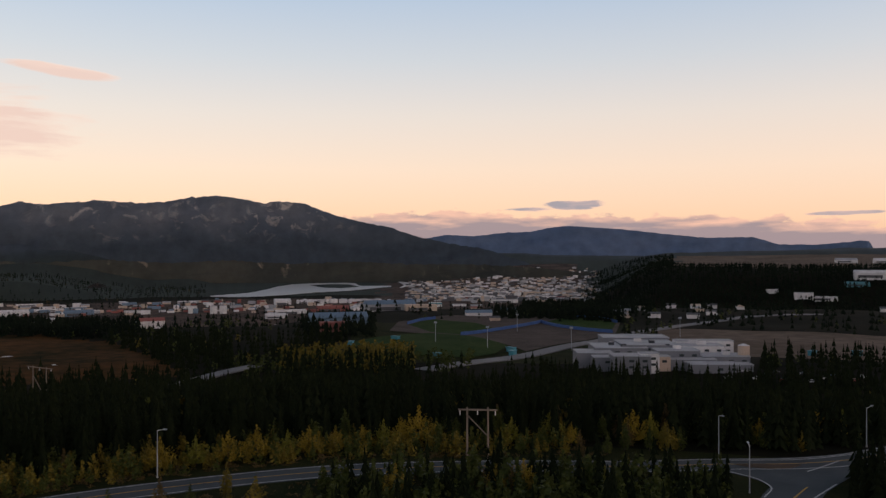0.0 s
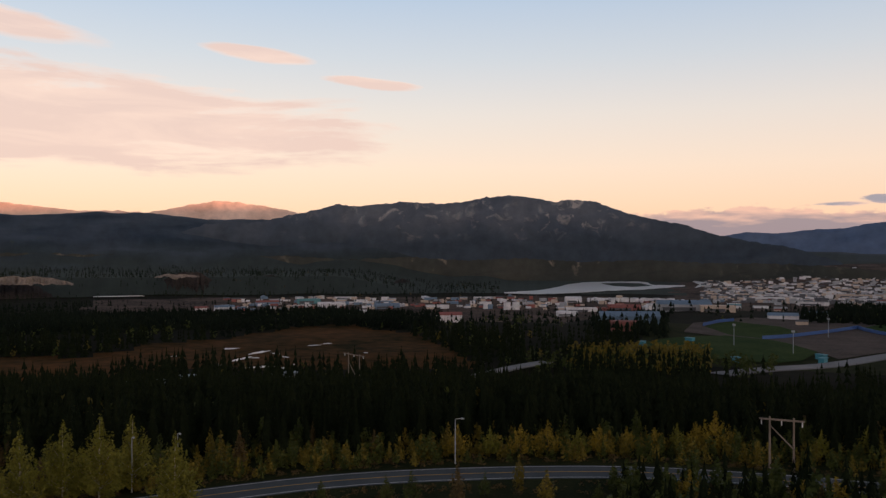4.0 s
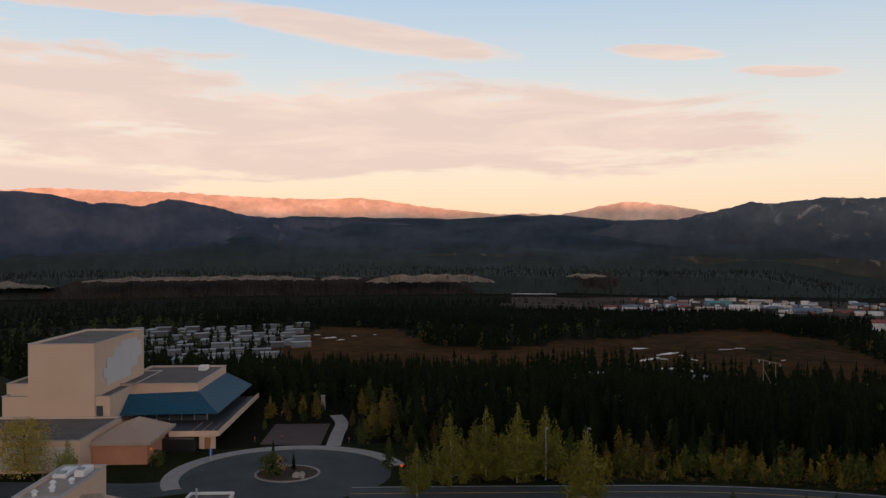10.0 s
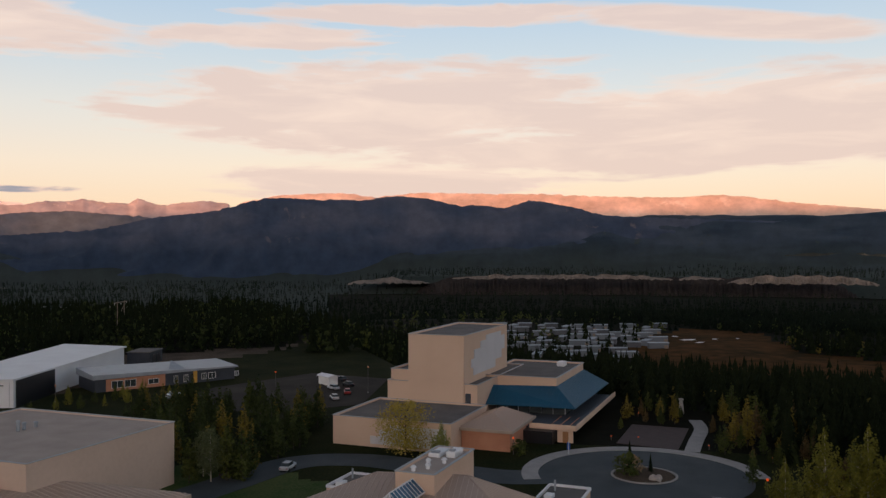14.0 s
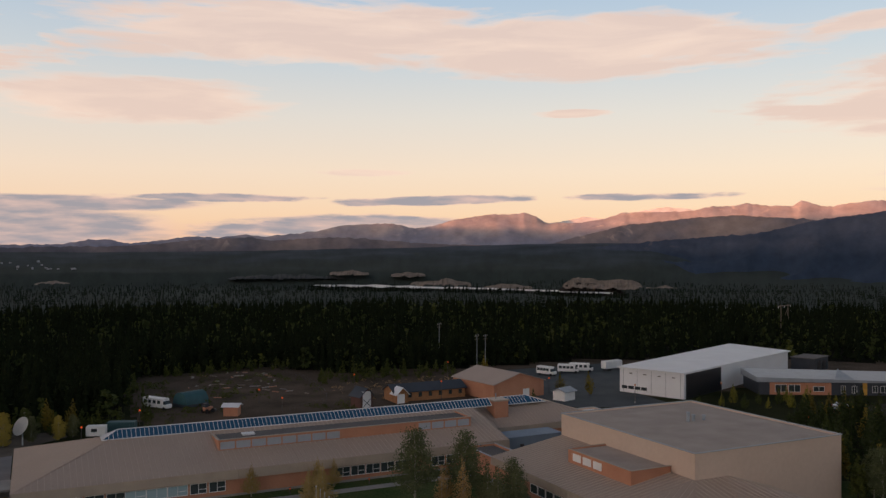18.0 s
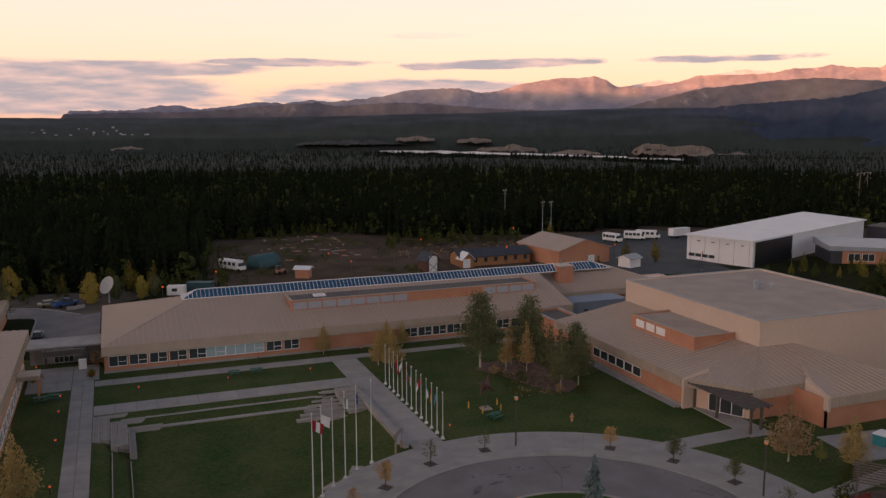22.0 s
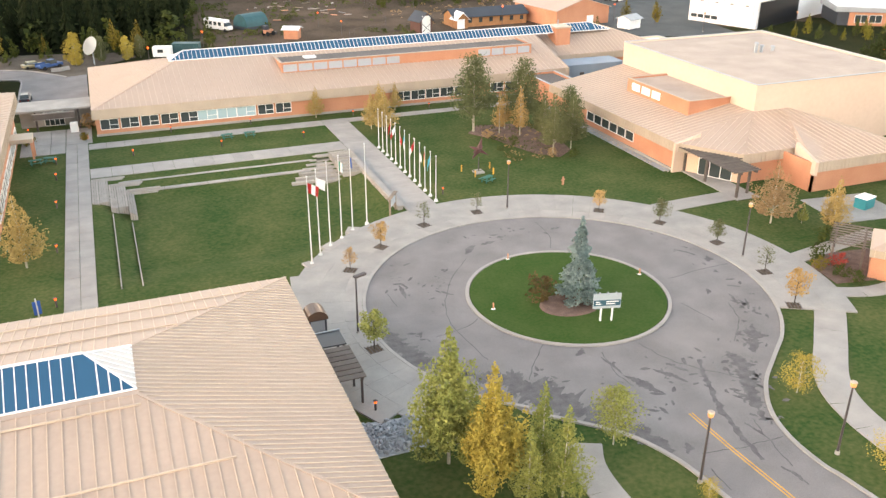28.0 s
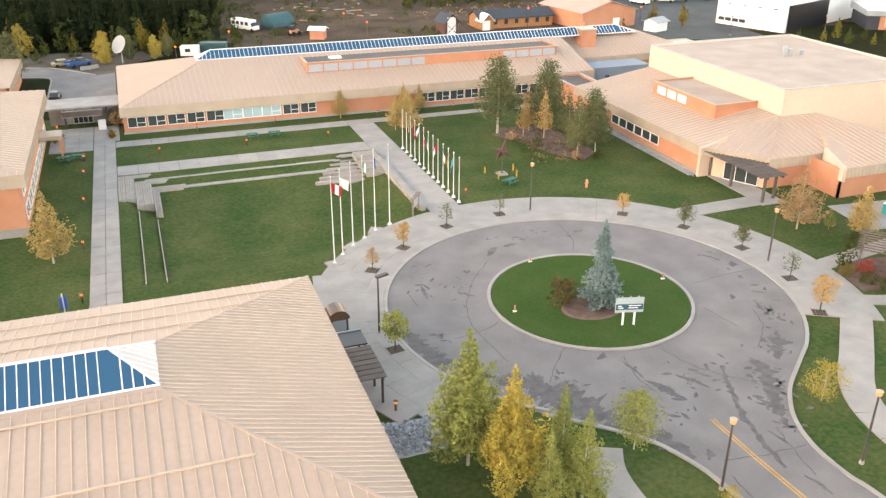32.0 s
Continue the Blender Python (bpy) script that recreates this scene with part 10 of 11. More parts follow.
bluff(-127.0, -119.5, 2800, -1.42, -1.62, material("grey_cleared_slope", (0.06, 0.065, 0.065), 1.0, scale=60, second=(0.10, 0.10, 0.10), fine=9, spec=0.02), "grey misty slope of cleared land", ends=3, drop=0.1)
bluff(-99.4, -97.4, 2100, -2.2, -2.3, CLAY, "low pale cut beside the bluff", drop=0.0, ends=0.8)
bluff(-138.5, -136.5, 2500, -1.75, -1.9, CLAY, "bare cutting in the far woods", drop=0.0, ends=0.8)

TW = {"white": material("town_white", (0.64, 0.63, 0.64), 0.7, 0.25, scale=12), "grey": material("town_grey", (0.34, 0.35, 0.37), 0.7, 0.25, scale=12), "tan": material("town_tan", (0.50, 0.39, 0.31), 0.8, 0.2, scale=12),
      "blue": material("town_blue", (0.12, 0.19, 0.27), 0.6, 0.15, scale=12), "red": material("town_red", (0.26, 0.085, 0.07), 0.8, 0.2, scale=12), "teal": material("town_teal", (0.08, 0.24, 0.27), 0.7, 0.15, scale=12), "slate": material("town_slate", (0.085, 0.09, 0.10), 0.8, 0.2, scale=12)}


def town_block(name, label, w, d, h, wall, roof, gable=False):
    """A far building: walls, a roof slab or gable, and on long ones a dark shop front."""
    t = thing(name, label, "building", (0, 0, 0), 0, "town buildings")
    part("wall", boxes((-w / 2, w / 2, -d / 2, d / 2, -4, h)), wall, t)
    if gable:
        k = h + d * 0.2
        bm = bmesh.new()
        a = [bm.verts.new((-w / 2 - 0.4, y, z)) for y, z in ((-d / 2 - 0.5, h - 0.2), (0, k), (d / 2 + 0.5, h - 0.2))]
        b = [bm.verts.new((w / 2 + 0.4, y, z)) for y, z in ((-d / 2 - 0.5, h - 0.2), (0, k), (d / 2 + 0.5, h - 0.2))]
        bm.faces.new(a)
        bm.faces.new(b[::-1])
        bm.faces.new((a[0], b[0], b[1], a[1]))
        bm.faces.new((a[1], b[1], b[2], a[2]))
        bm.faces.new((a[2], b[2], b[0], a[0]))
        bmesh.ops.recalc_face_normals(bm, faces=bm.faces)
        part("roof", bm, roof, t)
    else:
        part("roof", boxes((-w / 2 - 0.3, w / 2 + 0.3, -d / 2 - 0.3, d / 2 + 0.3, h, h + 0.5), bevel=0.1), roof, t)
    if w > 30:
        part("dark_front", boxes((-w * 0.42, w * 0.2, -d / 2 - 0.15, -d / 2 + 0.1, 0, h * 0.55)), TW["slate"], t)
    return t


def meet(az, below):
    """How far off the ground lies that shows so many degrees below the horizon."""
    slope, r = math.tan(radians(below)), 330.0
    while r < 3400:
        x, y, _z = spot(az, r)
        if 40 - r * slope <= ground_z(x, y):
            break
        r += 8
    return r


# buildings that stand out: bearing, degrees below the horizon at the foot, length, depth, height, wall, roof, gable, what it is
for az, e, w, d, h, wl_, rf, gb, nm in (
        (-10.7, 3.56, 32, 24, 7, "white", "white", True, "white domed hall"), (-10.2, 4.18, 56, 20, 6, "white", "white", False, "long white storage shed"), (-7.4, 4.02, 58, 18, 6, "red", "red", True, "long red-roofed depot"),
        (-3.6, 4.0, 56, 20, 7, "grey", "blue", True, "blue-grey works hall"), (-1.5, 4.05, 34, 16, 6, "tan", "tan", False, "tan works building"), (-0.5, 3.75, 24, 16, 7, "teal", "white", False, "pale teal building"),
        (-7.05, 4.95, 50, 18, 7, "blue", "blue", True, "blue metal hall"), (-7.4, 5.45, 20, 12, 7, "red", "red", False, "red block with a flat roof"), (2.15, 3.25, 84, 20, 6, "white", "white", False, "long pale store"), (6.7, 2.95, 96, 18, 6, "tan", "tan", False, "long tan store"),
        (4.1, 3.5, 58, 18, 6, "white", "grey", False, "white store with a grey roof"), (-19.0, 4.9, 22, 12, 6, "white", "red", True, "house with an orange-red roof"), (-25.6, 4.4, 58, 18, 6, "white", "white", False, "long white warehouse"), (-27.0, 4.45, 36, 16, 6, "white", "grey", False, "white warehouse"),
        (-23.2, 4.0, 46, 16, 6, "blue", "blue", True, "blue metal warehouse"), (-35.3, 4.07, 24, 14, 6, "white", "red", True, "white hall with a bright red roof"), (-33.85, 4.07, 34, 16, 7, "white", "blue", True, "white hall with a blue roof"), (-31.1, 3.76, 44, 16, 7, "blue", "red", True, "blue hall with a red roof"),
        (-28.4, 3.62, 46, 18, 8, "teal", "teal", False, "long dark teal hall"), (-26.9, 3.92, 50, 16, 7, "white", "white", True, "white metal-roofed warehouse"), (-23.4, 3.72, 36, 14, 6, "blue", "grey", False, "blue works hall"), (-33.0, 3.5, 24, 12, 6, "red", "slate", True, "dark red shed"),
        (2.4, 4.4, 26, 12, 3.2, "white", "blue", True, "ball-field pavilion with a blue roof"), (4.3, 4.3, 20, 12, 4.0, "white", "blue", True, "tall ball-field pavilion with a blue roof"), (3.5, 4.75, 9, 7, 3, "tan", "slate", True, "small tan clubhouse"),
        (21.2, 2.75, 18, 12, 5, "white", "white", False, "white flat-roofed office"), (23.0, 3.0, 28, 16, 8, "white", "grey", False, "tall white office block"), (24.2, 3.15, 36, 16, 5, "white", "white", False, "low white wing of the office"),
        (26.9, 1.68, 60, 24, 8, "white", "white", True, "white airfield hangar"), (25.4, 0.75, 50, 26, 6, "white", "grey", True, "pale hangar on the airfield"), (27.6, 0.75, 60, 26, 6, "white", "white", True, "white hangar on the airfield"), (26.0, 2.2, 36, 16, 3.5, "teal", "teal", True, "green-roofed hall under the airfield")):
    t = town_block("town_building", nm + " in the valley", w, d, h, TW[wl_], TW[rf], gb)
    x, y, _ = spot(az, meet(az, e))
    t.matrix_basis = pose(x, y, ground_z(x, y) + 0.3, 0, 0, -(az + 138.6) + 9)

protos, used = [], set()
rq = random.Random(21)
for wl_, rf, gb, nm, w, d, h in (("white", "grey", False, "white flat-roofed works building", 26, 14, 5), ("white", "white", True, "white metal-roofed warehouse", 34, 16, 5.5), ("grey", "grey", False, "grey flat-roofed store", 22, 12, 5), ("tan", "grey", True, "tan building with a grey gable roof", 16, 10, 4.5),
                                 ("blue", "blue", True, "blue metal warehouse", 24, 13, 5), ("red", "slate", True, "red-walled building with a dark roof", 15, 10, 4.5), ("white", "tan", True, "small white house with a tan roof", 10, 8, 4), ("grey", "white", False, "long grey block with a white roof", 42, 14, 5.5),
                                 ("white", "slate", True, "small white house with a dark roof", 11, 8, 4.5), ("white", "white", False, "long low white shed", 48, 12, 4.5), ("tan", "red", True, "tan building with a red roof", 18, 11, 5)):
    protos.append(town_block("town_building", nm + " in the valley town", w, d, h * 0.78, TW[wl_], TW[rf], gb))


def put_town(k, az, r):
    x, y, _ = spot(az, r)
    m = pose(x, y, ground_z(x, y) + 0.3, 0, 0, -(az + 138.6) + 9 + rq.choice((0, 0, 0, 90)) + rq.uniform(-4, 4))
    if k not in used:
        used.add(k)
        protos[k].matrix_basis = m
    else:
        copy_thing(protos[k], m)


def street(az0, az1, r, kinds, fill):
    """A row of buildings along a street, with lots left open between them."""
    az = az0 + rq.uniform(0, 1)
    while az < az1:
        k = rq.choice(kinds)
        half = math.degrees(protos[k].children[0].dimensions.x * 0.5 / r)
        az += half
        if rq.random() < fill:
            put_town(k, az, r + rq.uniform(-14, 14))
        az += half + math.degrees(rq.uniform(4, 26) / r)


WORKS, HOMES, MIXED = (0, 1, 2, 2, 4, 7, 9, 5, 8, 3), (6, 8, 8, 3), (0, 1, 2, 3, 5, 7, 10, 2)
for r, fill in ((1600, 0.5), (1690, 0.6), (1790, 0.5), (1880, 0.45)):
    street(-34, -13, r, WORKS, fill)
for r, fill in ((1390, 0.25), (1480, 0.5), (1580, 0.5), (1680, 0.6), (1800, 0.6)):
    street(-14, 2.0, r, MIXED, fill)
street(-20, -9.5, 1120, (2, 9, 3), 0.3)
street(-20, -9.5, 1180, (2, 9, 5), 0.3)
for r, fill in ((1900, 0.4), (2020, 0.4), (2160, 0.35)):
    street(-1.2, 9.8, r, MIXED, fill)
for r in (850, 900, 960, 1020):
    street(10.5, 20.0, r, HOMES, 0.38)
street(19.5, 30, 1010, (3, 8, 0), 0.3)
street(22, 30, 1500, WORKS, 0.4)
street(-76, -66, 800, HOMES, 0.12)
for r in (1600, 1640, 1690):
    street(-98.4, -90.6, r, HOMES, 0.75)


def far_roofs(name, label, n, az0, az1, r0, r1, mat, long=(8, 34)):
    """Distant blocks of the town, too small and many to tell apart, in one mesh; they stand along streets."""
    bm = bmesh.new()
    for _ in range(n):
        az = rq.uniform(az0, az1)
        r = r0 + (r1 - r0) * (round(rq.random() ** 1.3 * 26) / 26) + rq.uniform(-12, 12)
        x, y, _z = spot(az, r)
        w, d, h = rq.uniform(*long), rq.uniform(6, 12), rq.uniform(2.6, 5.0) * (1.7 if rq.random() < 0.15 else 1)
        z = ground_z(x, y)
        old = set(bm.verts)
        box(bm, -w / 2, w / 2, -d / 2, d / 2, -4, h)
        m = pose(x, y, z, 0, 0, -(az + 138.6) + 9 + rq.uniform(-3, 3))
        for v in bm.verts:
            if v not in old:
                v.co = m @ v.co
    solo(name, bm, mat, label, "town", kind="stuff")


far_roofs("town_centre", "pale distant blocks of the town centre", 290, -1.6, 9.6, 1900, 3250, TW["white"], (5, 19))
far_roofs("town_centre", "grey distant blocks of the town centre", 300, -2.4, 10.4, 1850, 3250, TW["grey"], (5, 20))
far_roofs("town_centre", "tan distant blocks of the town centre", 260, -2.4, 10.4, 1850, 3250, TW["tan"], (5, 17))
far_roofs("town_centre", "dark roofs of the town centre", 300, -2.4, 10.4, 1850, 3100, TW["slate"], (5, 20))
far_roofs("town_centre", "small pale sheds of the works district", 60, -33, -3, 1560, 1900, TW["white"], (5, 16))
far_roofs("town_centre", "small tan sheds of the works district", 60, -33, -3, 1540, 1900, TW["tan"], (5, 16))
far_roofs("town_centre", "houses scattered in the far woods", 22, -143, -135.5, 3050, 3350, TW["grey"], (4, 9))
far_roofs("town_centre", "dark and rust-red sheds of the works district", 40, -34, -2, 1540, 1900, TW["red"], (6, 18))
far_roofs("town_centre", "blue metal sheds of the works district", 36, -34, 0, 1540, 1900, TW["blue"], (6, 18))
far_roofs("town_centre", "parked trailers and trucks on the gravel lots", 56, -21, -9, 1060, 1200, TW["white"], (4, 14))
town_trees = []
for _ in range(900):
    a, r = rq.uniform(-36, 12), rq.uniform(1260, 2700)
    if noise.noise(Vector((a * 0.5, r * 0.008, 6))) > 0.02 and not (-15.6 < a < -1.6 and r > 1900):
        town_trees.append(spot(a, r)[:2])
forest("town_wood", "dark spruces between the blocks of the town", town_trees[::2], LOD3, FAR_NEEDLES, 6, 12)
forest("town_birches", "dull golden birches between the blocks of the town", town_trees[1::2], GOLD_LOD, BROWN_LEAF, 4, 7)
forest("town_birches", "golden birches along the playing fields", [spot(rq.uniform(-11, -2), rq.uniform(455, 560))[:2] for _ in range(300)], GOLD_LOD, GOLD, 4, 8)
forest("town_birches", "yellow-green birches round the playing fields", [spot(rq.uniform(-14, 2), rq.uniform(440, 520))[:2] for _ in range(150)], GOLD_LOD, OLIVE, 5, 8)
forest("spruce_wood", "dark spruces behind the playing fields", [spot(rq.uniform(3.5, 12), rq.uniform(790, 900))[:2] for _ in range(420)] + [spot(rq.uniform(5.5, 14), rq.uniform(880, 1260))[:2] for _ in range(700)] + [spot(rq.uniform(-9.5, -4.5), rq.uniform(640, 800))[:2] for _ in range(170)], LOD3, FAR_NEEDLES, 9, 15)
for az, r, rad, h in ((-15.1, 1545, 6.4, 14), (-14.5, 1545, 6.4, 14), (-16.55, 1560, 4, 13), (-7.95, 1790, 9, 8), (-7.35, 1800, 9, 8), (-6.7, 1800, 9, 8), (-6.1, 1800, 7, 8), (-5.3, 1810, 8, 8), (-4.9, 1810, 7, 7), (-4.4, 1810, 8, 8)):
    x, y, _ = spot(az, r)
    t = thing("storage_tank", "white cylindrical storage tank at the works", "tank", (x, y, ground_z(x, y)), 0, "storage tanks")
    bm = bmesh.new()
    tube(bm, (0, 0, -2), (0, 0, h), rad, rad, 20)
    part("shell", bm, TW["white"], t)
    bm = bmesh.new()
    tube(bm, (0, 0, h), (0, 0, h + 1.2), rad * 1.01, rad * 0.2, 20)
    part("lid", bm, TW["grey"], t)

# mobile home park among the spruces
home = thing("mobile_home", "long white mobile home with a pale roof", "house", (0, 0, 0), 0, "mobile homes")
part("body", boxes((-6.5, 6.5, -2.2, 2.2, -1.5, 2.4), bevel=0.1), material("mobile_home_siding", (0.13, 0.145, 0.165), 0.7, 0.2, scale=9, per_object=0.4), home)
HOME_ROOF = material("mobile_home_roof", (0.28, 0.33, 0.38), 0.6, 0.45, scale=9, per_object=0.7)
part("roof", boxes((-6.8, 6.8, -2.5, 2.5, 2.4, 2.75), bevel=0.12), HOME_ROOF, home)
part("porch", boxes((3.5, 5.6, -4.2, -2.2, -1.0, 1.0)), WOOD, home)
home2 = thing("mobile_home", "grey-blue mobile home with a dark roof", "house", (0, 0, 0), 0, "mobile homes")
part("body", boxes((-5.5, 5.5, -2.2, 2.2, -1.5, 2.4), bevel=0.1), TW["slate"], home2)
part("roof", boxes((-5.8, 5.8, -2.5, 2.5, 2.4, 2.8), bevel=0.12), HOME_ROOF, home2)
first = [home, home2]
for row in range(10):
    for col in range(9):
        az = -69.0 + col * 1.75 + (row % 2) * 0.7 + rq.uniform(-0.3, 0.3)
        r = 495 + row * 25 + rq.uniform(-6, 6)
        if rq.random() < 0.14 or (az > -57 and row < 3) or az > -55.6:
            continue
        src = home if rq.random() < 0.5 else home2
        x, y, _ = spot(az, r)
        m = pose(x, y, ground_z(x, y) + 1.0, 0, 0, -(az + 138.6) + (12 if row % 4 else 80) + rq.uniform(-8, 8))
        if src in first:
            first.remove(src)
            src.matrix_basis = m
        else:
            copy_thing(src, m)
for az, r in ((-50.5, 395), (-49.8, 405), (-47.8, 400), (-47.0, 410), (-44.2, 405), (-43.6, 412), (-40.5, 420), (-53.0, 400), (-37.5, 420), (-36.5, 430), (-30, 425)):
    x, y, _ = spot(az, r)
    copy_thing(home, pose(x, y, ground_z(x, y) + 1.0, 0, 0, -(az + 138.6) + rq.uniform(-20, 20)))

# school complex on the shelf
SCHOOL_PANEL = material("school_dark_panel", (0.10, 0.11, 0.135), 0.7, 0.15, scale=5)
school = thing("school_complex", "large pale grey school of stepped flat-roofed blocks", "building")


def school_block(az, r, w, d, h, turn, mat):
    x, y, _ = spot(az, r)
    z = ground_z(x, y)
    t = new("block")
    t.parent = school
    t.matrix_basis = pose(x, y, z, 0, 0, turn)
    part("wall", boxes((-w / 2, w / 2, -d / 2, d / 2, -3, h)), mat, t)
    part("roof", boxes((-w / 2 + 0.3, w / 2 - 0.3, -d / 2 + 0.3, d / 2 - 0.3, h, h + 0.25)), TW["grey"], t)
    part("parapet", boxes((-w / 2 - 0.15, w / 2 + 0.15, -d / 2 - 0.15, -d / 2 + 0.35, h - 0.6, h + 0.5), (-w / 2 - 0.15, -w / 2 + 0.35, -d / 2 + 0.36, d / 2 + 0.15, h - 0.6, h + 0.5)), TW["grey"], t, "pale roof parapet")
    for k in range(2):
        part("wall_panel", boxes((-w / 2 + 0.5 + k * w * 0.55, -w / 2 + 0.5 + k * w * 0.55 + w * 0.28, -d / 2 - 0.12, -d / 2 + 0.1, 0.2, h - 0.8)), SCHOOL_PANEL, t)
    for s in (-1, 1):
        for i in range(max(1, int(w / 9))):
            for z in ((h - 3.0, h - 6.2) if h > 8 else (h - 3.0,)):
                part("window", boxes((-w / 2 + 2 + i * 7, -w / 2 + 4.6 + i * 7, s * d / 2 - 0.1, s * d / 2 + 0.14, z, z + 1.3)), DARK_GLASS, t)


SG = material("school_grey", (0.165, 0.175, 0.20), 0.8, 0.12, scale=9)
for az, r, w, d, h, m in ((10.0, 486, 20, 18, 10, SG), (11.0, 474, 18, 14, 9, SG), (12.4, 466, 20, 14, 11.5, SG), (13.6, 470, 10, 9, 12.5, TW["white"]), (14.2, 478, 12, 8, 9.5, TW["tan"]), (11.6, 505, 30, 26, 11.5, SG), (13.4, 515, 32, 28, 13.0, SG), (12.6, 540, 40, 20, 14.0, SG),
                          (15.2, 500, 24, 22, 11.5, SG), (16.2, 488, 26, 12, 7.0, SG), (16.6, 520, 28, 18, 12.5, TW["white"]), (17.0, 535, 34, 10, 14.0, TW["white"]), (18.2, 502, 26, 16, 8, SG), (17.6, 478, 26, 12, 5.5, SG), (19.0, 485, 16, 10, 4.5, SG)):
    school_block(az, r, w, d, h * 0.82, 40, m)
for az, r, h, w in ((12.0, 500, 11.9, 3), (12.9, 520, 13.3, 4), (13.8, 512, 13.3, 3), (15.4, 500, 11.9, 4), (16.9, 521, 12.9, 5), (14.8, 505, 11.9, 2), (11.2, 508, 11.9, 3), (18.4, 503, 8.4, 4), (16.5, 526, 12.9, 6)):
    x, y, _ = spot(az, r)
    u = new("roof_unit")
    u.parent = school
    u.matrix_basis = pose(x, y, ground_z(*spot(14, 500)[:2]) + h * 0.82, 0, 0, 40)
    part("casing", boxes((-w / 2, w / 2, -1.5, 1.5, -1.0, 1.8), bevel=0.1), TW["white"] if w > 3 else CHARCOAL, u)
    part("cap", boxes((-w / 2 + 0.3, w / 2 - 0.3, -1.1, 1.1, 1.8, 2.1), bevel=0.05), TW["grey"], u)
for k in range(16):
    x, y, _ = spot(18.6 + 0.55 * k + rq.uniform(-0.1, 0.1), 452 + (k % 3) * 13)
    car((x, y, ground_z(x, y) + 0.4), rq.uniform(30, 50), PAINTS[(4, 3, 0, 4, 1, 3, 2)[k % 7]], "small parked car on the school lot")
for k, (az, e, h) in enumerate(((22.2, 7.05, 15), (24.0, 7.0, 13), (25.9, 7.05, 15), (30.5, 6.6, 12))):
    x, y, _ = spot(az, 65.0 / math.tan(radians(e)))
    tree("spruce_tree", "single dark spruce on the open field", *CONE[k % 3], (x, y, ground_z(x, y) - 0.2), k * 50, "field spruces", h / 10)
x, y, _ = spot(19.5, 505)
t = thing("storage_tank", "cream cylindrical tank beside the school", "tank", (x, y, ground_z(x, y)))
bm = bmesh.new()
tube(bm, (0, 0, -2), (0, 0, 12), 3.2, 3.2, 18)
part("shell", bm, TW["tan"], t)
bm = bmesh.new()
tube(bm, (0, 0, 12), (0, 0, 13), 3.3, 0.5, 18)
part("lid", bm, TW["white"], t)


def shelf_strip(name, label, pts, width, mat, lift=0.5, cat="road"):
    """A band over uneven ground; points in bearing and height below the horizon."""
    flat = curve_through([spot(a, 65.0 / math.tan(radians(e)))[:2] for a, e in pts], 10)
    bm = strip_mesh(flat, width, 0, 0.1)
    for v in bm.verts:
        g = ground_z(v.co.x, v.co.y)
        v.co.z = g + lift + (0.1 if v.co.z > 0.05 else -0.6)
    solo(name, bm, mat, label, cat, kind="structure")


FAR_ROAD = material("far_road_asphalt", (0.11, 0.11, 0.12), 0.8, scale=20, second=(0.17, 0.165, 0.17), fine=12)
shelf_strip("road_far", "pale highway crossing the shelf", [(-1.5, 8.1), (1.5, 7.6), (5.0, 7.1), (9.0, 6.3), (13.0, 5.4), (17.0, 4.7), (20.5, 4.2), (24.0, 3.9)], 13, FAR_ROAD)
shelf_strip("road_far", "pale road winding down through the wood", [(-19.5, 9.6), (-17.6, 9.0), (-15.0, 8.3), (-12.5, 7.8)], 9, FAR_ROAD, 3.0)


def shelf_field(name, label, pts, mat, cat, lift):
    """A flat field on the shelf; its outline in bearing and height below the horizon."""
    rim = [Vector(spot(a, 65.0 / math.tan(radians(e)))) for a, e in pts]
    rim = [p.lerp(q, k / 5) for p, q in zip(rim, rim[1:] + rim[:1]) for k in range(5)]
    mid = sum(rim, Vector()) / len(rim)
    bm = bmesh.new()
    rings = [[bm.verts.new(mid.lerp(p, f)) for p in rim] for f in (0.12, 0.3, 0.48, 0.66, 0.83, 1.0)]
    for a, b in zip(rings, rings[1:]):
        for k in range(len(rim)):
            q = (k + 1) % len(rim)
            bm.faces.new((a[k], a[q], b[q], b[k]))
    bm.faces.new(rings[0])
    for v in bm.verts:
        v.co.z = ground_z(v.co.x, v.co.y) + lift
    bmesh.ops.recalc_face_normals(bm, faces=bm.faces)
    if sum(f.normal.z for f in bm.faces) < 0:
        bmesh.ops.reverse_faces(bm, faces=bm.faces)
    solo(name, bm, mat, label, cat, kind="structure")


FIELD_GREEN = material("playing_field_grass", (0.016, 0.040, 0.010), 1.0, scale=30, second=(0.040, 0.062, 0.018), fine=12, spec=0.03)
FIELD_LOT = material("sports_gravel_lot", (0.062, 0.052, 0.047), 1.0, scale=24, second=(0.115, 0.092, 0.080), fine=12, spec=0.03)
shelf_field("sports_lot", "grey-brown gravel lot beside the playing fields", [(2.9, 6.05), (-1.0, 5.55), (-3.6, 5.4), (-3.0, 4.75), (0.5, 4.45), (6.6, 4.5), (8.4, 4.3), (11.8, 4.6), (11.5, 5.5), (9.0, 6.05), (5.6, 6.75), (4.6, 6.45)], FIELD_LOT, "lot", 0.55)
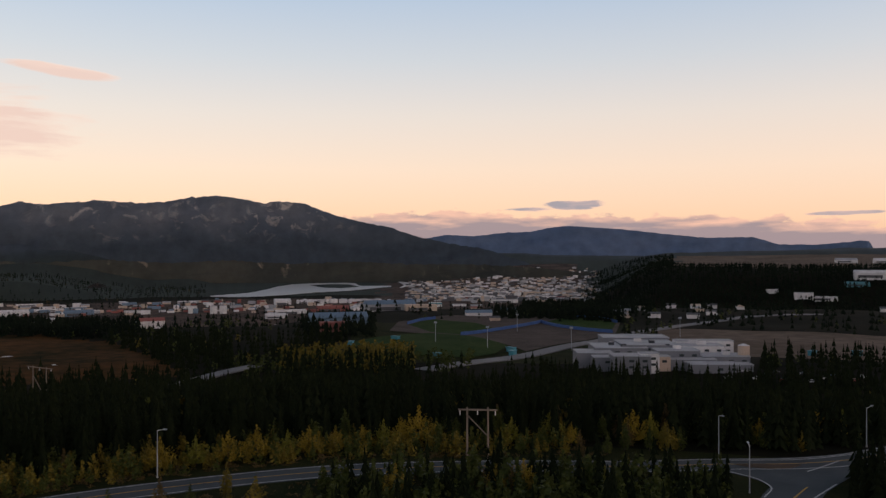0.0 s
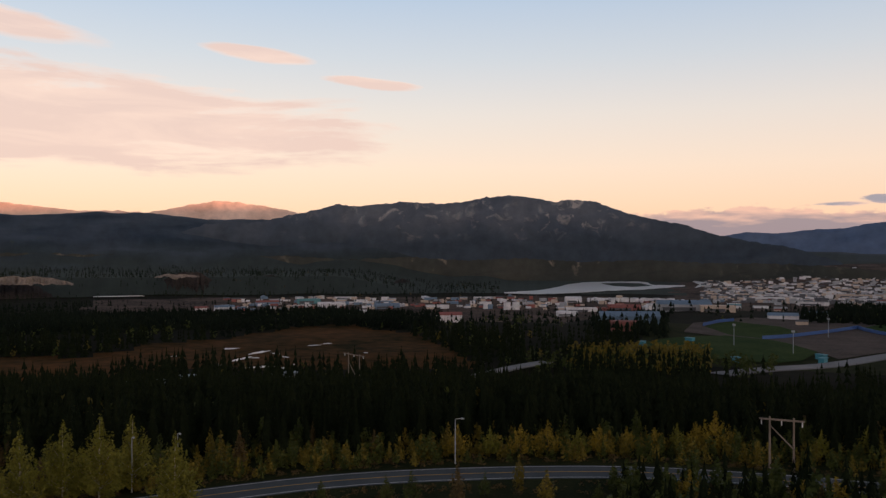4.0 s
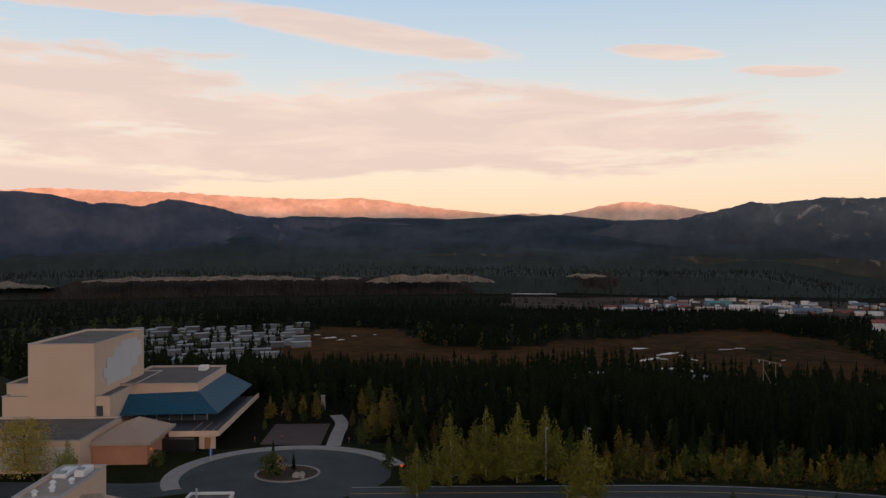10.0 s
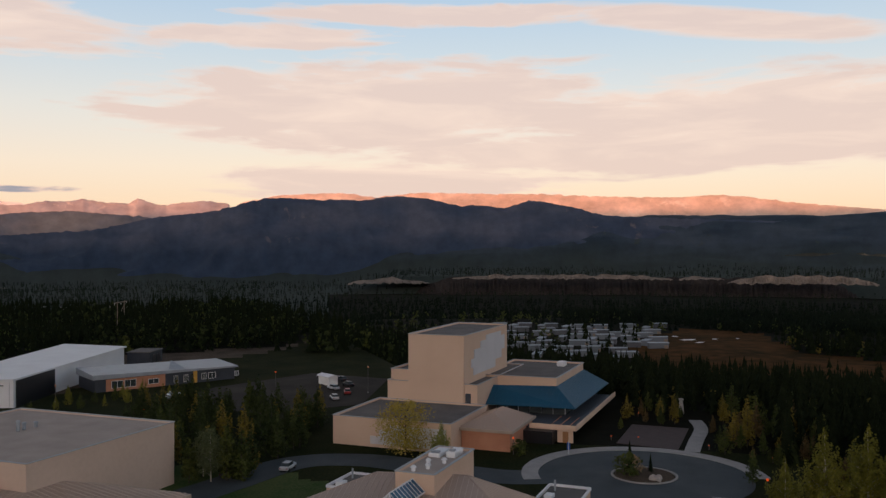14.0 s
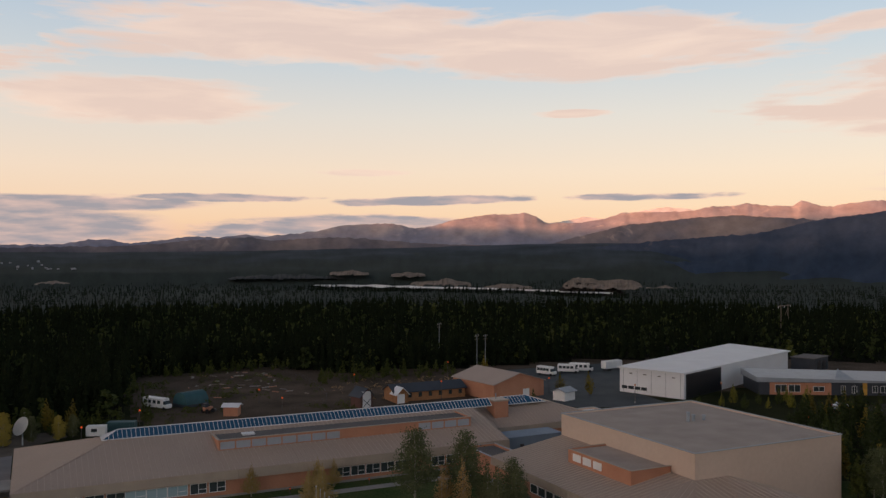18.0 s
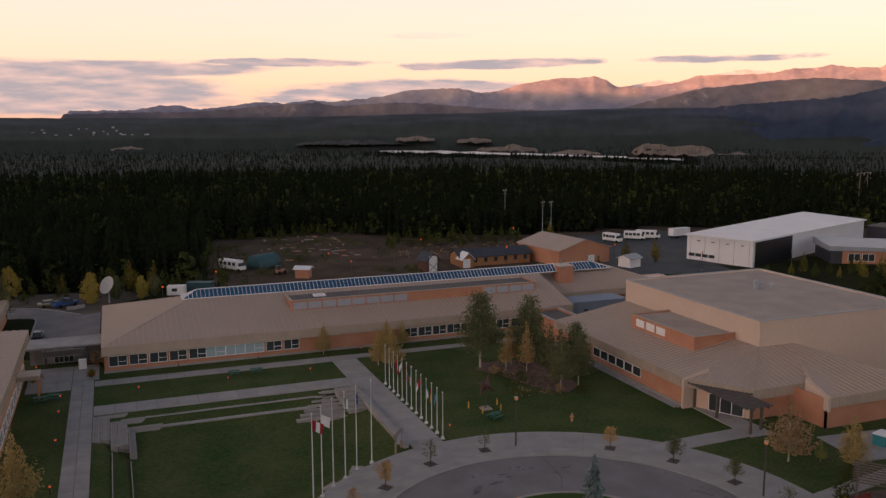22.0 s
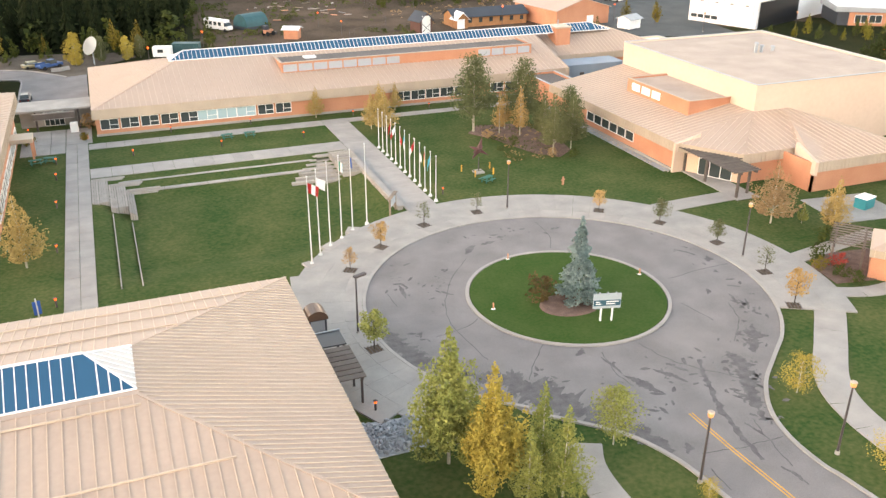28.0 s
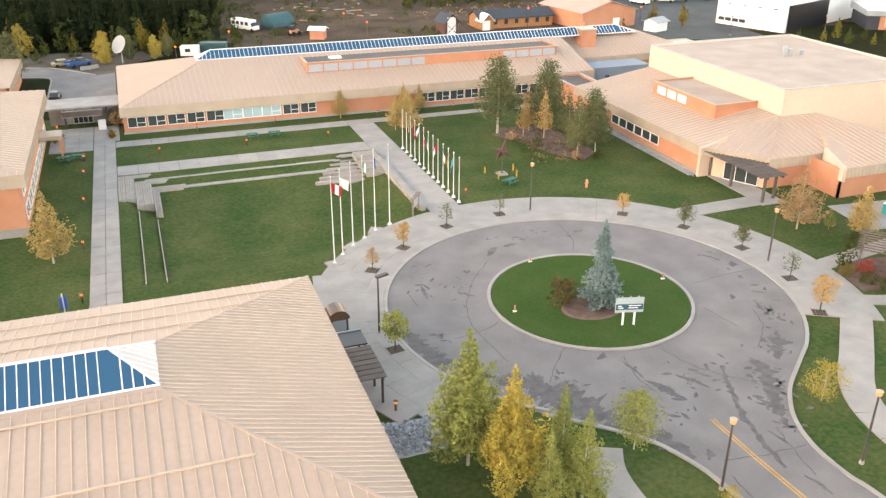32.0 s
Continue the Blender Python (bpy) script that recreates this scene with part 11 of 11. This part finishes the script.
for pts in ([(-6.46, 6.16), (-4.26, 5.78), (-0.9, 5.5), (1.3, 5.75), (2.6, 5.98), (4.4, 6.45), (3.5, 6.95), (1.77, 7.25), (-2.57, 7.08), (-5.6, 6.6)], [(-2.3, 4.95), (-1.5, 4.74), (-0.5, 4.66), (2.2, 4.95), (3.3, 5.2), (2.6, 5.38), (1.2, 5.68), (-0.8, 5.42)], [(6.9, 4.87), (8.6, 4.46), (11.5, 4.74), (11.2, 5.36), (7.9, 5.06)]):
    shelf_field("playing_field", "dark green grass playing field in the valley", pts, FIELD_GREEN, "field", 0.75)
BLUE_FENCE = material("blue_fence", (0.03, 0.09, 0.26), 0.7, 0.15, scale=6)
for pts in ([(-2.4, 4.93), (-1.5, 4.72), (-0.5, 4.65)], [(1.2, 5.77), (3.2, 5.42), (5.0, 5.19), (6.6, 4.92)], [(6.6, 4.92), (7.9, 5.15), (11.3, 5.47)], [(8.6, 4.42), (10.2, 4.54), (11.6, 4.73)]):
    fl = curve_through([spot(a, 65.0 / math.tan(radians(e)))[:2] for a, e in pts], 6)
    t = thing("sports_fence", "low blue board fence round a playing field", "fence", (0, 0, 0), 0, "sports fences")
    for (xa, ya), (xb, yb) in zip(fl, fl[1:]):
        z = ground_z(xa, ya)
        bar("board", (xa, ya, z + 1.9), (xb, yb, ground_z(xb, yb) + 1.9), 0.3, 2.6, BLUE_FENCE, t)
TURQ = material("turquoise_booth", (0.03, 0.20, 0.26), 0.6, 0.1, scale=2)
for az, e in ((-6.2, 6.3), (-3.2, 6.0), (-0.4, 7.2), (4.6, 6.75), (4.7, 6.95), (23.5, 6.4), (26.0, 6.3)):
    x, y, _ = spot(az, 65.0 / math.tan(radians(e)))
    t = thing("dugout", "small turquoise dugout booth by the field", "booth", (x, y, ground_z(x, y)), rq.uniform(0, 180), "dugouts")
    part("wall", boxes((-3, 3, -1.6, 1.6, -0.5, 2.8)), TURQ, t)
    part("roof", boxes((-3.3, 3.3, -2.0, 2.0, 2.8, 3.1), bevel=0.05), TURQ, t)
for az, e in ((-0.5, 6.3), (5.0, 5.4), (3.0, 6.6), (15.6, 5.6), (8.6, 6.6)):
    x, y, _ = spot(az, 65.0 / math.tan(radians(e)))
    t = thing("floodlight_mast", "slim grey floodlight mast by the fields", "lamp", (x, y, ground_z(x, y)), 0, "floodlight masts")
    bm = bmesh.new()
    tube(bm, (0, 0, -0.5), (0, 0, 14), 0.22, 0.14, 6)
    part("mast", bm, GREY_METAL, t)
    part("lamp_head", boxes((-1.2, 1.2, -0.3, 0.3, 13.4, 14.6), bevel=0.05), GREY_METAL, t)

bank_trees = []
for _ in range(420):
    az = rq.uniform(-122.5, -100.5)
    r = table([(p[0], p[1] - p[2] * 0.9) for p in RIVER], az) - rq.uniform(0, 70) ** 1.0
    if noise.noise(Vector((az * 0.8, 1, 0))) > -0.25:
        bank_trees.append(spot(az, r)[:2])
forest("river_wood", "dark spruces along the near river bank", bank_trees, LOD3, FAR_NEEDLES, 11, 21)

belt = [spot(rq.uniform(6.5, 26.0), rq.uniform(418, 448))[:2] for _ in range(190)]
forest("spruce_wood", "row of dark spruces below the school", belt, LOD1, NEEDLES, 6, 12.5)
